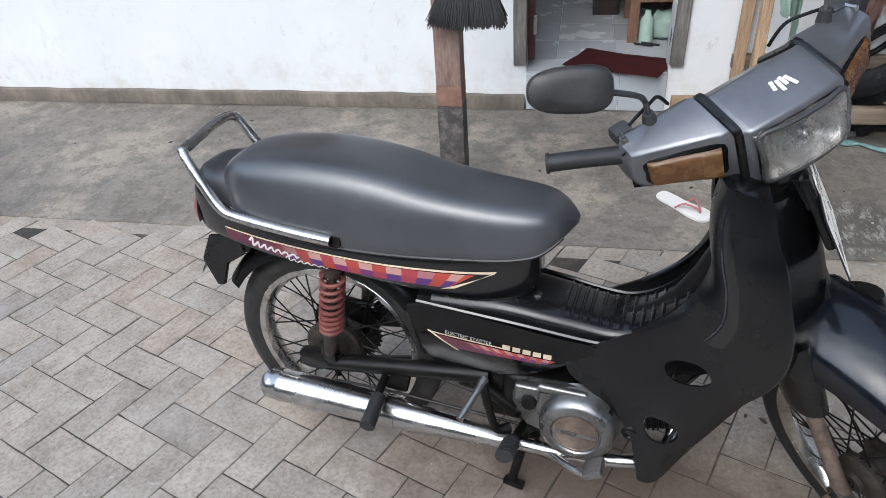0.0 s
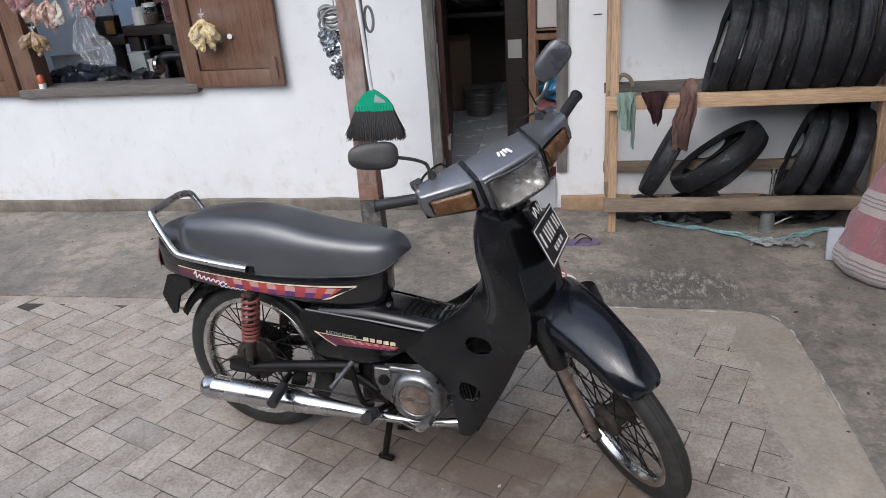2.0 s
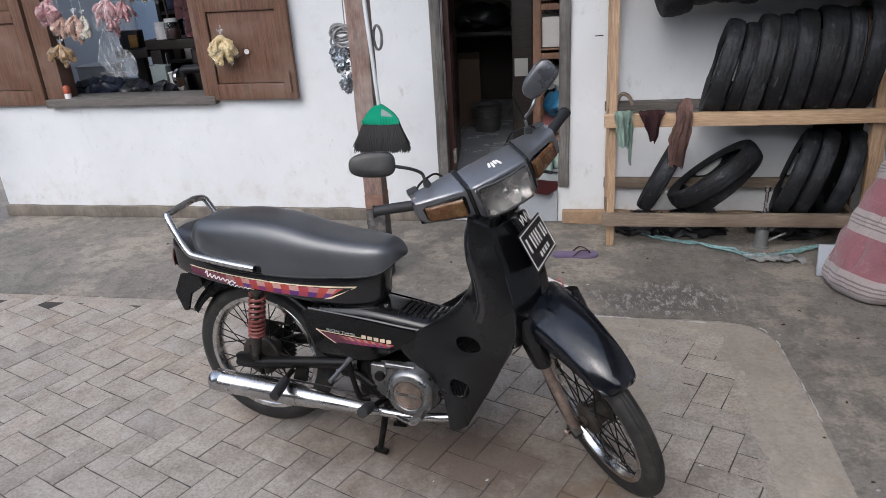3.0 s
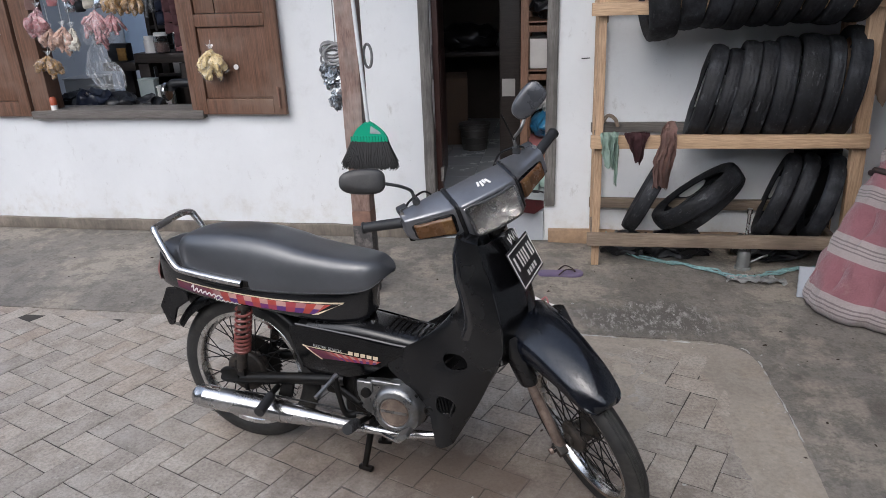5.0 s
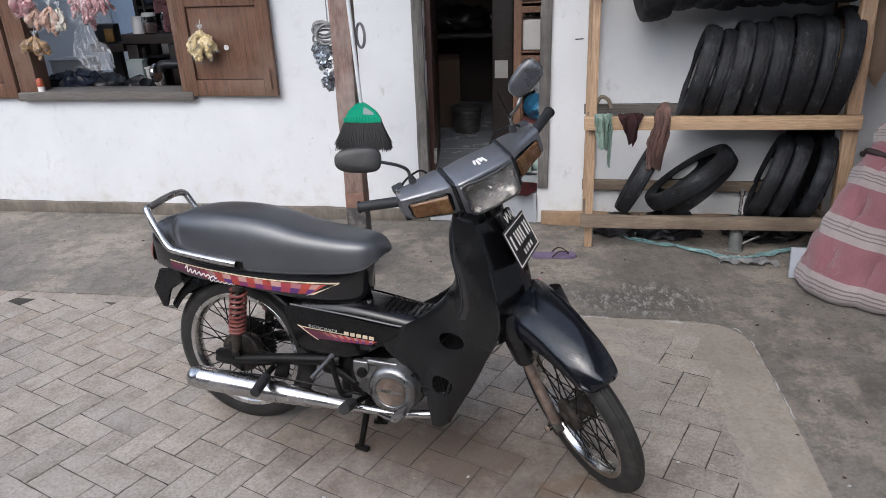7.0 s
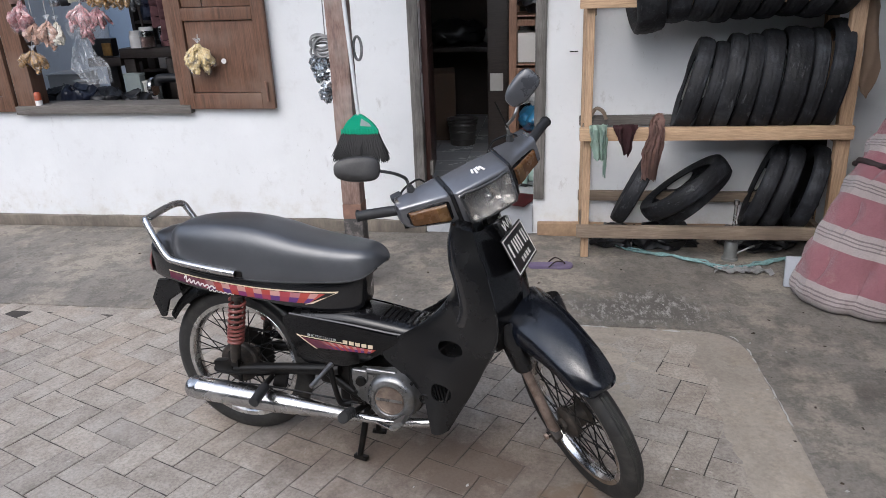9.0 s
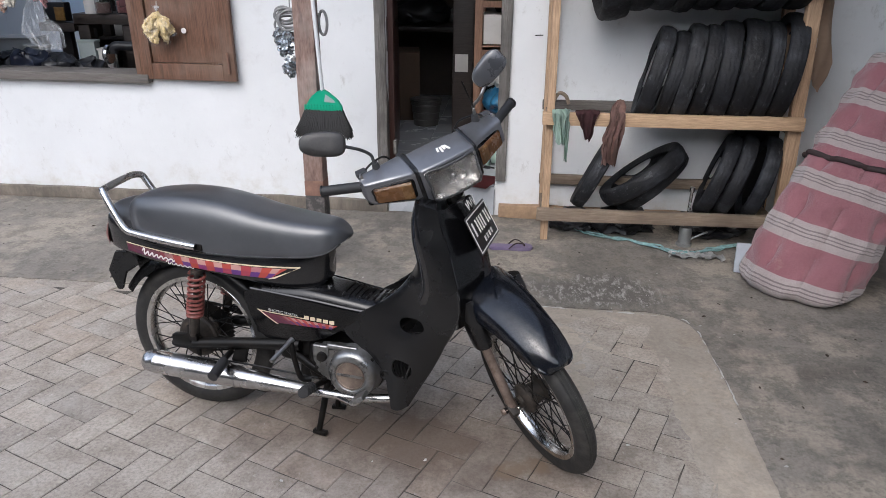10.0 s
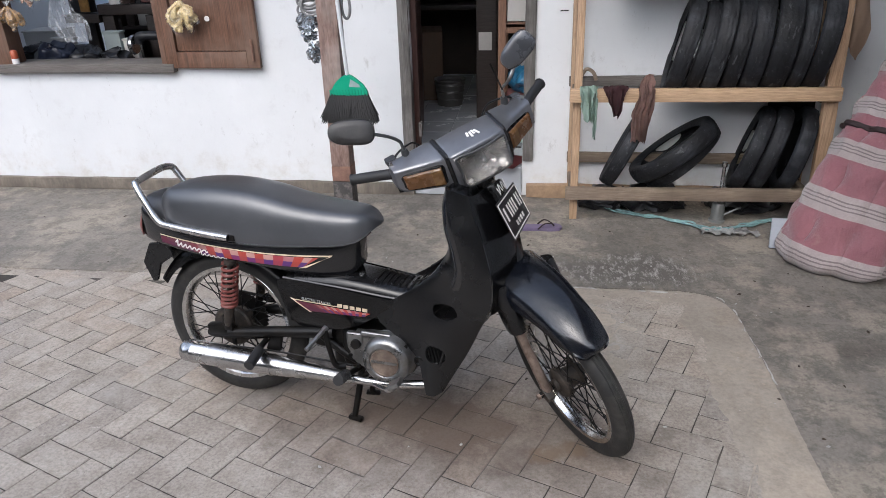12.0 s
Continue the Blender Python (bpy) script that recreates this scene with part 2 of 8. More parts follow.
def paver_mat():
    m, N, L, b = nodes_of("paver")
    vec, rf = coords(N, L, True)
    big = noise_node(N, L, vec, 7.0, 6, 0.65)
    fine = noise_node(N, L, vec, 90.0, 5, 0.7)
    c = ramp_node(N, L, big, [(0.30, (0.250, 0.218, 0.188, 1)), (0.5, (0.335, 0.298, 0.261, 1)), (0.70, (0.405, 0.367, 0.326, 1))])
    c = mix_node(N, L, 1.0, c, ramp_node(N, L, rf, [(0.0, (0.76, 0.765, 0.775, 1)), (0.3, (0.93, 0.93, 0.925, 1)), (0.7, (1.0, 0.985, 0.965, 1)), (1.0, (0.93, 0.87, 0.82, 1))]), "MULTIPLY")
    c = mix_node(N, L, 1.0, c, ramp_node(N, L, fine, [(0.32, (0.62, 0.61, 0.60, 1)), (0.58, (1, 1, 1, 1))]), "MULTIPLY")
    # cement smears and grime run on over several pieces
    tc = N.new("ShaderNodeNewGeometry")
    wn_ = noise_node(N, L, tc.outputs["Position"], 2.4, 8, 0.7)
    c = mix_node(N, L, ramp_node(N, L, wn_, [(0.52, (0, 0, 0, 1)), (0.72, (0.6, 0.6, 0.6, 1))]), c, (0.385, 0.36, 0.33, 1))
    w2 = noise_node(N, L, tc.outputs["Position"], 6.0, 8, 0.72)
    c = mix_node(N, L, ramp_node(N, L, w2, [(0.25, (0.55, 0.55, 0.55, 1)), (0.44, (0, 0, 0, 1))]), c, (0.12, 0.10, 0.085, 1))
    w3 = noise_node(N, L, tc.outputs["Position"], 30.0, 8, 0.75)
    c = mix_node(N, L, ramp_node(N, L, w3, [(0.60, (0, 0, 0, 1)), (0.66, (0.65, 0.65, 0.65, 1))]), c, (0.42, 0.39, 0.355, 1))
    c = mix_node(N, L, ramp_node(N, L, w3, [(0.31, (0.7, 0.7, 0.7, 1)), (0.39, (0, 0, 0, 1))]), c, (0.10, 0.084, 0.070, 1))
    # brown trodden dirt, with the motorcycle's soft contact shadow painted in along its length
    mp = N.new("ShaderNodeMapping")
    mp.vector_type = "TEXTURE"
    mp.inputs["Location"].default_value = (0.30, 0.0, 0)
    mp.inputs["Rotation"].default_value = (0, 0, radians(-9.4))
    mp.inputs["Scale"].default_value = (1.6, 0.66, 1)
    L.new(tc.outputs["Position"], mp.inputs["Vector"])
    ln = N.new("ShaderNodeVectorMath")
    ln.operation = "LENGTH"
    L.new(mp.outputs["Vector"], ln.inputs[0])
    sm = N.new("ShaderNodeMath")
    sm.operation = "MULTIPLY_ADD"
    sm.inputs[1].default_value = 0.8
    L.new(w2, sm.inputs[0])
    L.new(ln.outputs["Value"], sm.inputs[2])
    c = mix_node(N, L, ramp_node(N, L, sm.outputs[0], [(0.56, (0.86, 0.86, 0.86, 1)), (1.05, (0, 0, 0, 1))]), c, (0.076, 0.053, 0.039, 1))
    # a smear of ochre mud by the front wheel
    mp2 = N.new("ShaderNodeMapping")
    mp2.vector_type = "TEXTURE"
    mp2.inputs["Location"].default_value = (0.70, -0.10, 0)
    mp2.inputs["Rotation"].default_value = (0, 0, radians(20))
    mp2.inputs["Scale"].default_value = (0.25, 0.15, 1)
    L.new(tc.outputs["Position"], mp2.inputs["Vector"])
    ln2 = N.new("ShaderNodeVectorMath")
    ln2.operation = "LENGTH"
    L.new(mp2.outputs["Vector"], ln2.inputs[0])
    sm2 = N.new("ShaderNodeMath")
    sm2.operation = "MULTIPLY_ADD"
    sm2.inputs[1].default_value = 1.3
    L.new(w2, sm2.inputs[0])
    L.new(ln2.outputs["Value"], sm2.inputs[2])
    c = mix_node(N, L, ramp_node(N, L, sm2.outputs[0], [(0.85, (0.8, 0.8, 0.8, 1)), (1.7, (0, 0, 0, 1))]), c, (0.135, 0.096, 0.063, 1))
    L.new(c, b.inputs["Base Color"])
    b.inputs["Roughness"].default_value = 0.8
    bump_node(N, L, b, mix_node(N, L, 0.5, big, fine), 0.4, 0.003)
    return m


def striped(name):
    """Mattress ticking: pink bands and white bands with grey lines, across the roll; the UV's V runs along the roll."""
    m, N, L, b = nodes_of(name)
    tc = N.new("ShaderNodeTexCoord")
    sep = N.new("ShaderNodeSeparateXYZ")
    L.new(tc.outputs["UV"], sep.inputs[0])
    fr = N.new("ShaderNodeMath")
    fr.operation = "FRACT"
    L.new(sep.outputs["Y"], fr.inputs[0])
    pink, white, grey = (0.31, 0.130, 0.150, 1), (0.43, 0.37, 0.355, 1), (0.22, 0.18, 0.178, 1)
    r = N.new("ShaderNodeValToRGB")
    r.color_ramp.interpolation = "CONSTANT"
    e = r.color_ramp.elements
    e[0].position, e[0].color = 0.0, white
    e[1].position, e[1].color = 0.10, grey
    for p, c in ((0.125, white), (0.165, grey), (0.19, white), (0.23, grey), (0.255, white), (0.36, pink), (0.97, white)):
        q = e.new(p)
        q.color = c
    L.new(fr.outputs[0], r.inputs["Fac"])
    vec = tc.outputs["Object"]
    big = noise_node(N, L, vec, 4.0, 5, 0.6)
    weave = noise_node(N, L, vec, 160.0, 3, 0.6)
    c = mix_node(N, L, 1.0, r.outputs["Color"], ramp_node(N, L, big, [(0.3, (0.78, 0.76, 0.76, 1)), (0.7, (1, 1, 1, 1))]), "MULTIPLY")
    c = mix_node(N, L, 1.0, c, ramp_node(N, L, weave, [(0.3, (0.85, 0.85, 0.85, 1)), (0.6, (1, 1, 1, 1))]), "MULTIPLY")
    dn = noise_node(N, L, vec, 11.0, 6, 0.7)
    c = mix_node(N, L, ramp_node(N, L, dn, [(0.62, (0, 0, 0, 1)), (0.75, (0.4, 0.4, 0.4, 1))]), c, (0.42, 0.30, 0.25, 1))
    L.new(c, b.inputs["Base Color"])
    b.inputs["Roughness"].default_value = 0.9
    b.inputs["Sheen Weight"].default_value = 0.3
    wr = noise_node(N, L, vec, 14.0, 8, 0.7, (1.5, 1.5, 0.5))
    bump_node(N, L, b, mix_node(N, L, 0.25, wr, weave), 0.8, 0.02)
    return m


def film_mat(name, col, alpha=0.35):
    """Thin clear plastic bag."""
    m, N, L, b = nodes_of(name)
    b.inputs["Base Color"].default_value = rgba(col)
    b.inputs["Roughness"].default_value = 0.16
    b.inputs["Coat Weight"].default_value = 0.5
    vec, _ = coords(N, L)
    folds = noise_node(N, L, vec, 26.0, 6, 0.7, (1.6, 1.6, 0.6))
    lo, hi = alpha * 0.45, min(1.0, alpha * 2.6)
    L.new(ramp_node(N, L, folds, [(0.42, (lo, lo, lo, 1)), (0.56, (alpha, alpha, alpha, 1)), (0.66, (hi, hi, hi, 1))]), b.inputs["Alpha"])
    bump_node(N, L, b, folds, 0.7, 0.01)
    return m


def glass_mat(name, col=(0.95, 0.95, 0.95), rough=0.05):
    m, N, L, b = nodes_of(name)
    b.inputs["Base Color"].default_value = rgba(col)
    b.inputs["Transmission Weight"].default_value = 1.0
    b.inputs["Roughness"].default_value = rough
    b.inputs["IOR"].default_value = 1.45
    return m


def checks_mat():
    """Sticker in slanted blocks of red, orange, violet and cream; U runs along the strip, V across."""
    m, N, L, b = nodes_of("sticker_checks")
    tc = N.new("ShaderNodeTexCoord")
    mp = N.new("ShaderNodeMapping")
    mp.inputs["Scale"].default_value = (1, 1, 1)
    L.new(tc.outputs["UV"], mp.inputs["Vector"])
    sep = N.new("ShaderNodeSeparateXYZ")
    L.new(mp.outputs["Vector"], sep.inputs[0])
    def fl(sock, k, off=0.0):
        a = N.new("ShaderNodeMath")
        a.operation = "MULTIPLY_ADD"
        a.inputs[1].default_value, a.inputs[2].default_value = k, off
        L.new(sock, a.inputs[0])
        f = N.new("ShaderNodeMath")
        f.operation = "FLOOR"
        L.new(a.outputs[0], f.inputs[0])
        return f.outputs[0]
    sl = N.new("ShaderNodeMath")
    sl.operation = "MULTIPLY_ADD"
    sl.inputs[1].default_value = 0.05
    L.new(sep.outputs["Y"], sl.inputs[0])
    L.new(sep.outputs["X"], sl.inputs[2])
    cx, cy = fl(sl.outputs[0], 19.0), fl(sep.outputs["Y"], 2.0)
    cb = N.new("ShaderNodeCombineXYZ")
    L.new(cx, cb.inputs[0])
    L.new(cy, cb.inputs[1])
    ck = N.new("ShaderNodeMath")
    ck.operation = "PINGPONG"
    ck.inputs[1].default_value = 1.0
    su = N.new("ShaderNodeMath")
    L.new(cx, su.inputs[0])
    L.new(cy, su.inputs[1])
    L.new(su.outputs[0], ck.inputs[0])
    up = mix_node(N, L, ck.outputs[0], (0.36, 0.055, 0.04, 1), (0.46, 0.25, 0.22, 1))
    low = mix_node(N, L, ck.outputs[0], (0.085, 0.028, 0.15, 1), (0.32, 0.05, 0.035, 1))
    c = mix_node(N, L, cy, low, up)
    wn2 = N.new("ShaderNodeTexWhiteNoise")
    wn2.noise_dimensions = "2D"
    L.new(cb.outputs[0], wn2.inputs["Vector"])
    c = mix_node(N, L, ramp_node(N, L, wn2.outputs["Value"], [(0.6, (0, 0, 0, 1)), (1.0, (0.6, 0.6, 0.6, 1))]), c, (0.24, 0.03, 0.09, 1))
    c = mix_node(N, L, ramp_node(N, L, sep.outputs["X"], [(0.22, (0.92, 0.92, 0.92, 1)), (0.42, (0, 0, 0, 1))]), c, (0.075, 0.012, 0.032, 1))
    L.new(c, b.inputs["Base Color"])
    b.inputs["Roughness"].default_value = 0.3
    return m


M_WALL = plaster("limewashed_plaster")
M_CONC = concrete("cement_floor", (0.192, 0.174, 0.152))
M_SKIM = concrete("brown_cement_skim", (0.315, 0.276, 0.234), False)
M_PLINTH = mat("cement_plinth", (0.185, 0.158, 0.130), 0.9, var=0.45, scale=3.2, fine=40, bump=0.6, stretch=(1.6, 1, 0.35), dirt=(0.075, 0.064, 0.054), dirt_amount=0.6, dirt_scale=7)
M_PLINTHTAN = mat("tan_cement_plinth", (0.32, 0.215, 0.135), 0.9, var=0.35, scale=3, fine=40, bump=0.5, dirt=(0.15, 0.10, 0.07), dirt_amount=0.5, dirt_scale=8)
M_SAND = mat("joint_sand", (0.085, 0.076, 0.066), 0.95, fine=150, bump=0.5)
M_JOINT = mat("dark_joint_dirt", (0.045, 0.038, 0.031), 0.95, var=0.4, scale=9, fine=150, bump=0.3, dirt=(0.17, 0.15, 0.13), dirt_amount=0.75, dirt_scale=2.6)
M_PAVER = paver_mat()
M_MORTAR = mat("pale_mortar", (0.38, 0.37, 0.35), 0.9, var=0.25, scale=14, bump=0.6)
M_GREYWOOD = wood("weathered_grey_wood", (0.165, 0.155, 0.145), 0.8, (26, 26, 1.6), 0.6, dark=(0.05, 0.046, 0.042))
M_GREYWOOD_X = wood("weathered_grey_board", (0.14, 0.128, 0.118), 0.8, (1.6, 26, 26), 0.4, dark=(0.09, 0.08, 0.07))
M_SHUTTER = wood("brown_shutter_wood", (0.138, 0.068, 0.040), 0.7, (34, 34, 1.4), 0.6, dark=(0.175, 0.115, 0.085), bump=0.5)
M_PINE_X = wood("raw_pine_beam", (0.50, 0.345, 0.215), 0.6, (1.2, 22, 22), 0.22)
M_PINE_Z = wood("raw_pine_post", (0.46, 0.315, 0.20), 0.6, (22, 22, 1.2), 0.25)
M_OLDPINE = wood("greyed_pine_beam", (0.25, 0.195, 0.145), 0.75, (1.2, 22, 22), 0.45, dark=(0.12, 0.09, 0.065), bump=0.6)
M_COLUMN = wood("worn_brown_paint", (0.225, 0.150, 0.125), 0.7, (14, 14, 2.5), 0.5, dark=(0.36, 0.31, 0.28), bump=0.6)
M_COLBLACK = mat("flaking_black_paint", (0.055, 0.05, 0.048), 0.7, var=0.4, scale=14, bump=0.5, dirt=(0.25, 0.22, 0.2), dirt_amount=0.5, dirt_scale=22)
M_BRICKRED = mat("bare_brick_red", (0.20, 0.112, 0.082), 0.8, var=0.3, scale=20, bump=0.5)
M_BLACK = mat("satin_black_fairing", (0.0060, 0.0060, 0.0070), 0.20, var=0.25, scale=5, fine=220, bump=0.012, rvar=0.06, coat=0.4, dirt=(0.025, 0.024, 0.023), dirt_amount=0.2, dirt_scale=13, spec=0.6)
M_GREYCOWL = mat("sun_faded_black_paint", (0.155, 0.158, 0.170), 0.32, 0.6, var=0.14, scale=8, fine=160, bump=0.008, rvar=0.05, coat=0.35, dirt=(0.09, 0.09, 0.097), dirt_amount=0.3, dirt_scale=40, spec=0.9)
M_TUNNEL = mat("glossy_black_tunnel", (0.005, 0.005, 0.006), 0.24, var=0.3, scale=6, fine=220, bump=0.015, rvar=0.06, coat=0.1, dirt=(0.02, 0.019, 0.018), dirt_amount=0.25, dirt_scale=11, spec=0.42)
M_GUARD = mat("weathered_black_mudguard", (0.007, 0.0088, 0.0145), 0.18, var=0.3, scale=6, fine=200, bump=0.006, rvar=0.04, coat=0.7, dirt=(0.085, 0.09, 0.10), dirt_amount=0.16, dirt_scale=60, spec=0.9)
M_SHIELD = mat("matt_black_legshield", (0.0055, 0.0055, 0.0060), 0.27, var=0.3, scale=6, fine=260, bump=0.04, rvar=0.08, dirt=(0.022, 0.021, 0.020), dirt_amount=0.25, dirt_scale=10, spec=0.45)
M_VINYL = mat("black_seat_vinyl", (0.039, 0.041, 0.046), 0.35, var=0.25, scale=5, fine=500, bump=0.10, rvar=0.05, dirt=(0.08, 0.082, 0.09), dirt_amount=0.35, dirt_scale=7, spec=1.0)
M_CHROME = mat("worn_chrome", (0.58, 0.575, 0.57), 0.25, 1.0, var=0.2, scale=9, fine=80, bump=0.05, rvar=0.09, dirt=(0.20, 0.175, 0.155), dirt_amount=0.6, dirt_scale=18)
M_ALU = mat("dull_cast_aluminium", (0.265, 0.265, 0.262), 0.32, 0.9, var=0.28, scale=12, fine=140, bump=0.2, dirt=(0.10, 0.08, 0.062), dirt_amount=0.5, dirt_scale=22)
M_FORK = mat("rust_browned_fork", (0.26, 0.20, 0.165), 0.36, 0.7, var=0.35, scale=14, fine=90, bump=0.25, dirt=(0.075, 0.04, 0.025), dirt_amount=0.65, dirt_scale=24)
M_HUB = mat("rusty_brown_drum", (0.024, 0.019, 0.015), 0.65, 0.2, var=0.5, scale=24, fine=80, bump=0.8, dirt=(0.085, 0.062, 0.047), dirt_amount=0.55, dirt_scale=34)
M_SPRING = mat("faded_red_spring", (0.20, 0.055, 0.045), 0.5, 0.1, var=0.3, scale=20, fine=90, bump=0.2, dirt=(0.10, 0.05, 0.04), dirt_amount=0.6, dirt_scale=30)
M_STEEL = mat("greasy_dark_steel", (0.0042, 0.0039, 0.0037), 0.42, 0.0, var=0.4, scale=18, fine=110, bump=0.3, dirt=(0.020, 0.015, 0.011), dirt_amount=0.4, dirt_scale=20, spec=0.22)
M_RIM = mat("tarnished_rim", (0.64, 0.63, 0.61), 0.24, 1.0, var=0.18, scale=14, fine=100, bump=0.08, dirt=(0.16, 0.13, 0.11), dirt_amount=0.55, dirt_scale=26)
M_RUBBER = mat("tyre_rubber", (0.0135, 0.0130, 0.0125), 0.62, var=0.35, scale=10, fine=120, bump=0.35, dirt=(0.062, 0.057, 0.050), dirt_amount=0.45, dirt_scale=14)
M_TYRE_OLD = old_rubber()
M_MIRRORBACK = mat("weathered_mirror_shell", (0.020, 0.019, 0.019), 0.46, var=0.3, scale=14, fine=240, bump=0.12, dirt=(0.05, 0.044, 0.04), dirt_amount=0.35, dirt_scale=30, spec=0.45)
# paler copy of the mirror shell, with the sky's reflection put into its colour
M_MIRRORPALE = mat("sky_lit_mirror_shell", (0.045, 0.047, 0.053), 0.30, var=0.25, scale=14, fine=240, bump=0.05, coat=0.4, dirt=(0.03, 0.03, 0.032), dirt_amount=0.4, dirt_scale=20, spec=0.7)
M_GRIP = mat("grip_rubber", (0.016, 0.016, 0.017), 0.55, fine=300, bump=0.3)
M_PLASTIC = mat("grey_black_plastic", (0.035, 0.036, 0.038), 0.45, fine=300, bump=0.12)
M_AMBER = mat("amber_lens", (0.20, 0.095, 0.038), 0.25, var=0.3, scale=30, fine=160, bump=0.25, coat=0.5, dirt=(0.12, 0.07, 0.04), dirt_amount=0.5, dirt_scale=14)
M_AMBER2 = mat("yellowed_lens", (0.25, 0.135, 0.052), 0.25, var=0.3, scale=30, fine=160, bump=0.2, coat=0.5, dirt=(0.15, 0.08, 0.045), dirt_amount=0.4, dirt_scale=14)
M_TAIL = mat("dark_red_lens", (0.16, 0.03, 0.025), 0.3, bump=0.1, coat=0.4)
M_LENS = glass_mat("headlight_glass", (0.97, 0.97, 0.96), 0.04)
M_REFLECT = mat("dulled_reflector", (0.80, 0.765, 0.73), 0.24, 0.75, var=0.2, scale=26, fine=60, bump=0.25, rvar=0.08, dirt=(0.42, 0.35, 0.28), dirt_amount=0.55, dirt_scale=30)
M_CREAM = mat("cream_sticker", (0.62, 0.50, 0.36), 0.35, bump=0)
M_WHITE = mat("white_sticker", (0.72, 0.70, 0.68), 0.35, var=0.08, bump=0)
M_CHECK = checks_mat()
M_MIRROR = mat("mirror_glass", (0.9, 0.9, 0.9), 0.02, 1.0, var=0.02, bump=0)
M_PLATE = mat("black_number_plate", (0.012, 0.012, 0.013), 0.4, bump=0.05)
M_TILE = mat("white_floor_tile", (0.42, 0.44, 0.47), 0.22, var=0.08, scale=3, bump=0.02, rnd=True)
M_RUG = mat("dark_red_rug", (0.085, 0.010, 0.012), 0.95, var=0.4, scale=20, fine=200, bump=0.6)
M_GREEN = mat("green_plastic", (0.01, 0.30, 0.17), 0.35, var=0.1, bump=0.05)
M_SLOT = mat("grey_green_slot", (0.30, 0.34, 0.33), 0.5, var=0.1, bump=0.05)
M_BRISTLE = mat("black_bristles", (0.012, 0.011, 0.011), 0.6, var=0.4, scale=40, bump=0.2)
M_HANDLE = mat("pale_broom_handle", (0.55, 0.56, 0.57), 0.4, var=0.1, bump=0.05)
M_STRIPE = striped("pink_striped_ticking")
M_STRAP = mat("dark_strap", (0.03, 0.018, 0.018), 0.7, bump=0.3)
M_RAGGREEN = mat("pale_green_rag", (0.38, 0.50, 0.43), 0.9, fine=220, bump=0.4)
M_RAGMAROON = mat("maroon_rag", (0.065, 0.025, 0.028), 0.95, fine=220, bump=0.4)
M_RAGBROWN = mat("brown_rag", (0.27, 0.165, 0.14), 0.95, var=0.3, fine=220, bump=0.4, dirt=(0.13, 0.075, 0.065), dirt_amount=0.6)
M_RAGTAN = mat("tan_cloth", (0.40, 0.29, 0.21), 0.95, fine=220, bump=0.4)
M_ROPE = mat("blue_green_rope", (0.19, 0.32, 0.32), 0.7, var=0.3, scale=40, fine=200, bump=0.5)
M_RAGGREY = mat("grey_cloth", (0.42, 0.42, 0.41), 0.9, fine=200, bump=0.5, var=0.3, dirt=(0.2, 0.19, 0.18), dirt_amount=0.5, dirt_scale=30)
M_JACK = mat("grey_jack_steel", (0.22, 0.225, 0.22), 0.5, 0.5, var=0.25, bump=0.2)
M_FOAM = mat("pale_foam_board", (0.36, 0.385, 0.42), 0.7, var=0.1, bump=0.1)
M_LILAC = mat("lilac_rubber", (0.15, 0.115, 0.20), 0.7, var=0.2, bump=0.1, dirt=(0.1, 0.09, 0.1))
M_PINKRUB = mat("pink_rubber", (0.42, 0.16, 0.16), 0.7, bump=0.1)
M_BARK = mat("grey_hose", (0.20, 0.20, 0.20), 0.6, var=0.3, scale=30, bump=0.3)
M_FOIL = mat("crumpled_foil", (0.50, 0.53, 0.56), 0.22, 0.9, var=0.3, scale=40, fine=120, bump=0.6)
M_YARD = mat("added_yard_wall", (0.11, 0.105, 0.095), 0.9, var=0.3, scale=1.5, bump=0.3)
# whitish plaster with the unlit room's shade put into its colour
M_DARKROOM = mat("shade_darkened_plaster", (0.085, 0.070, 0.058), 0.9, var=0.25, scale=2, bump=0.3)
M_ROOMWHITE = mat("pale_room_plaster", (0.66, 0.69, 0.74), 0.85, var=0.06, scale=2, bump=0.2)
M_CEIL = mat("roof_boards", (0.28, 0.25, 0.22), 0.9, var=0.2, scale=3, bump=0.3)
M_DARKWOOD = wood("dark_table_wood", (0.035, 0.026, 0.022), 0.5, (2, 24, 24), 0.4)
M_CABINET = wood("dark_red_cabinet", (0.055, 0.024, 0.019), 0.45, (24, 24, 2), 0.3)
M_SHELFWOOD = wood("brown_shelf_wood", (0.22, 0.12, 0.075), 0.6, (20, 20, 2), 0.3)
M_CARTON = mat("brown_carton", (0.095, 0.062, 0.042), 0.85, var=0.15, bump=0.2)
M_WHITEBOX = mat("off_white_carton", (0.52, 0.50, 0.47), 0.8, var=0.08, bump=0.1)
M_BASKET = mat("grey_plastic_basket", (0.065, 0.060, 0.055), 0.5, var=0.1, bump=0.05)
M_BLUEBAG = mat("blue_plastic_sack", (0.03, 0.15, 0.28), 0.35, var=0.35, scale=14, fine=50, bump=0.5)
M_BLACKBAG = mat("black_sack", (0.012, 0.012, 0.014), 0.4, var=0.3, scale=10, fine=40, bump=0.6)
M_CRACKER = mat("yellow_crackers", (0.56, 0.42, 0.19), 0.3, var=0.3, scale=25, fine=70, bump=0.5, coat=0.4, dirt=(0.70, 0.59, 0.37), dirt_amount=0.6, dirt_scale=22)
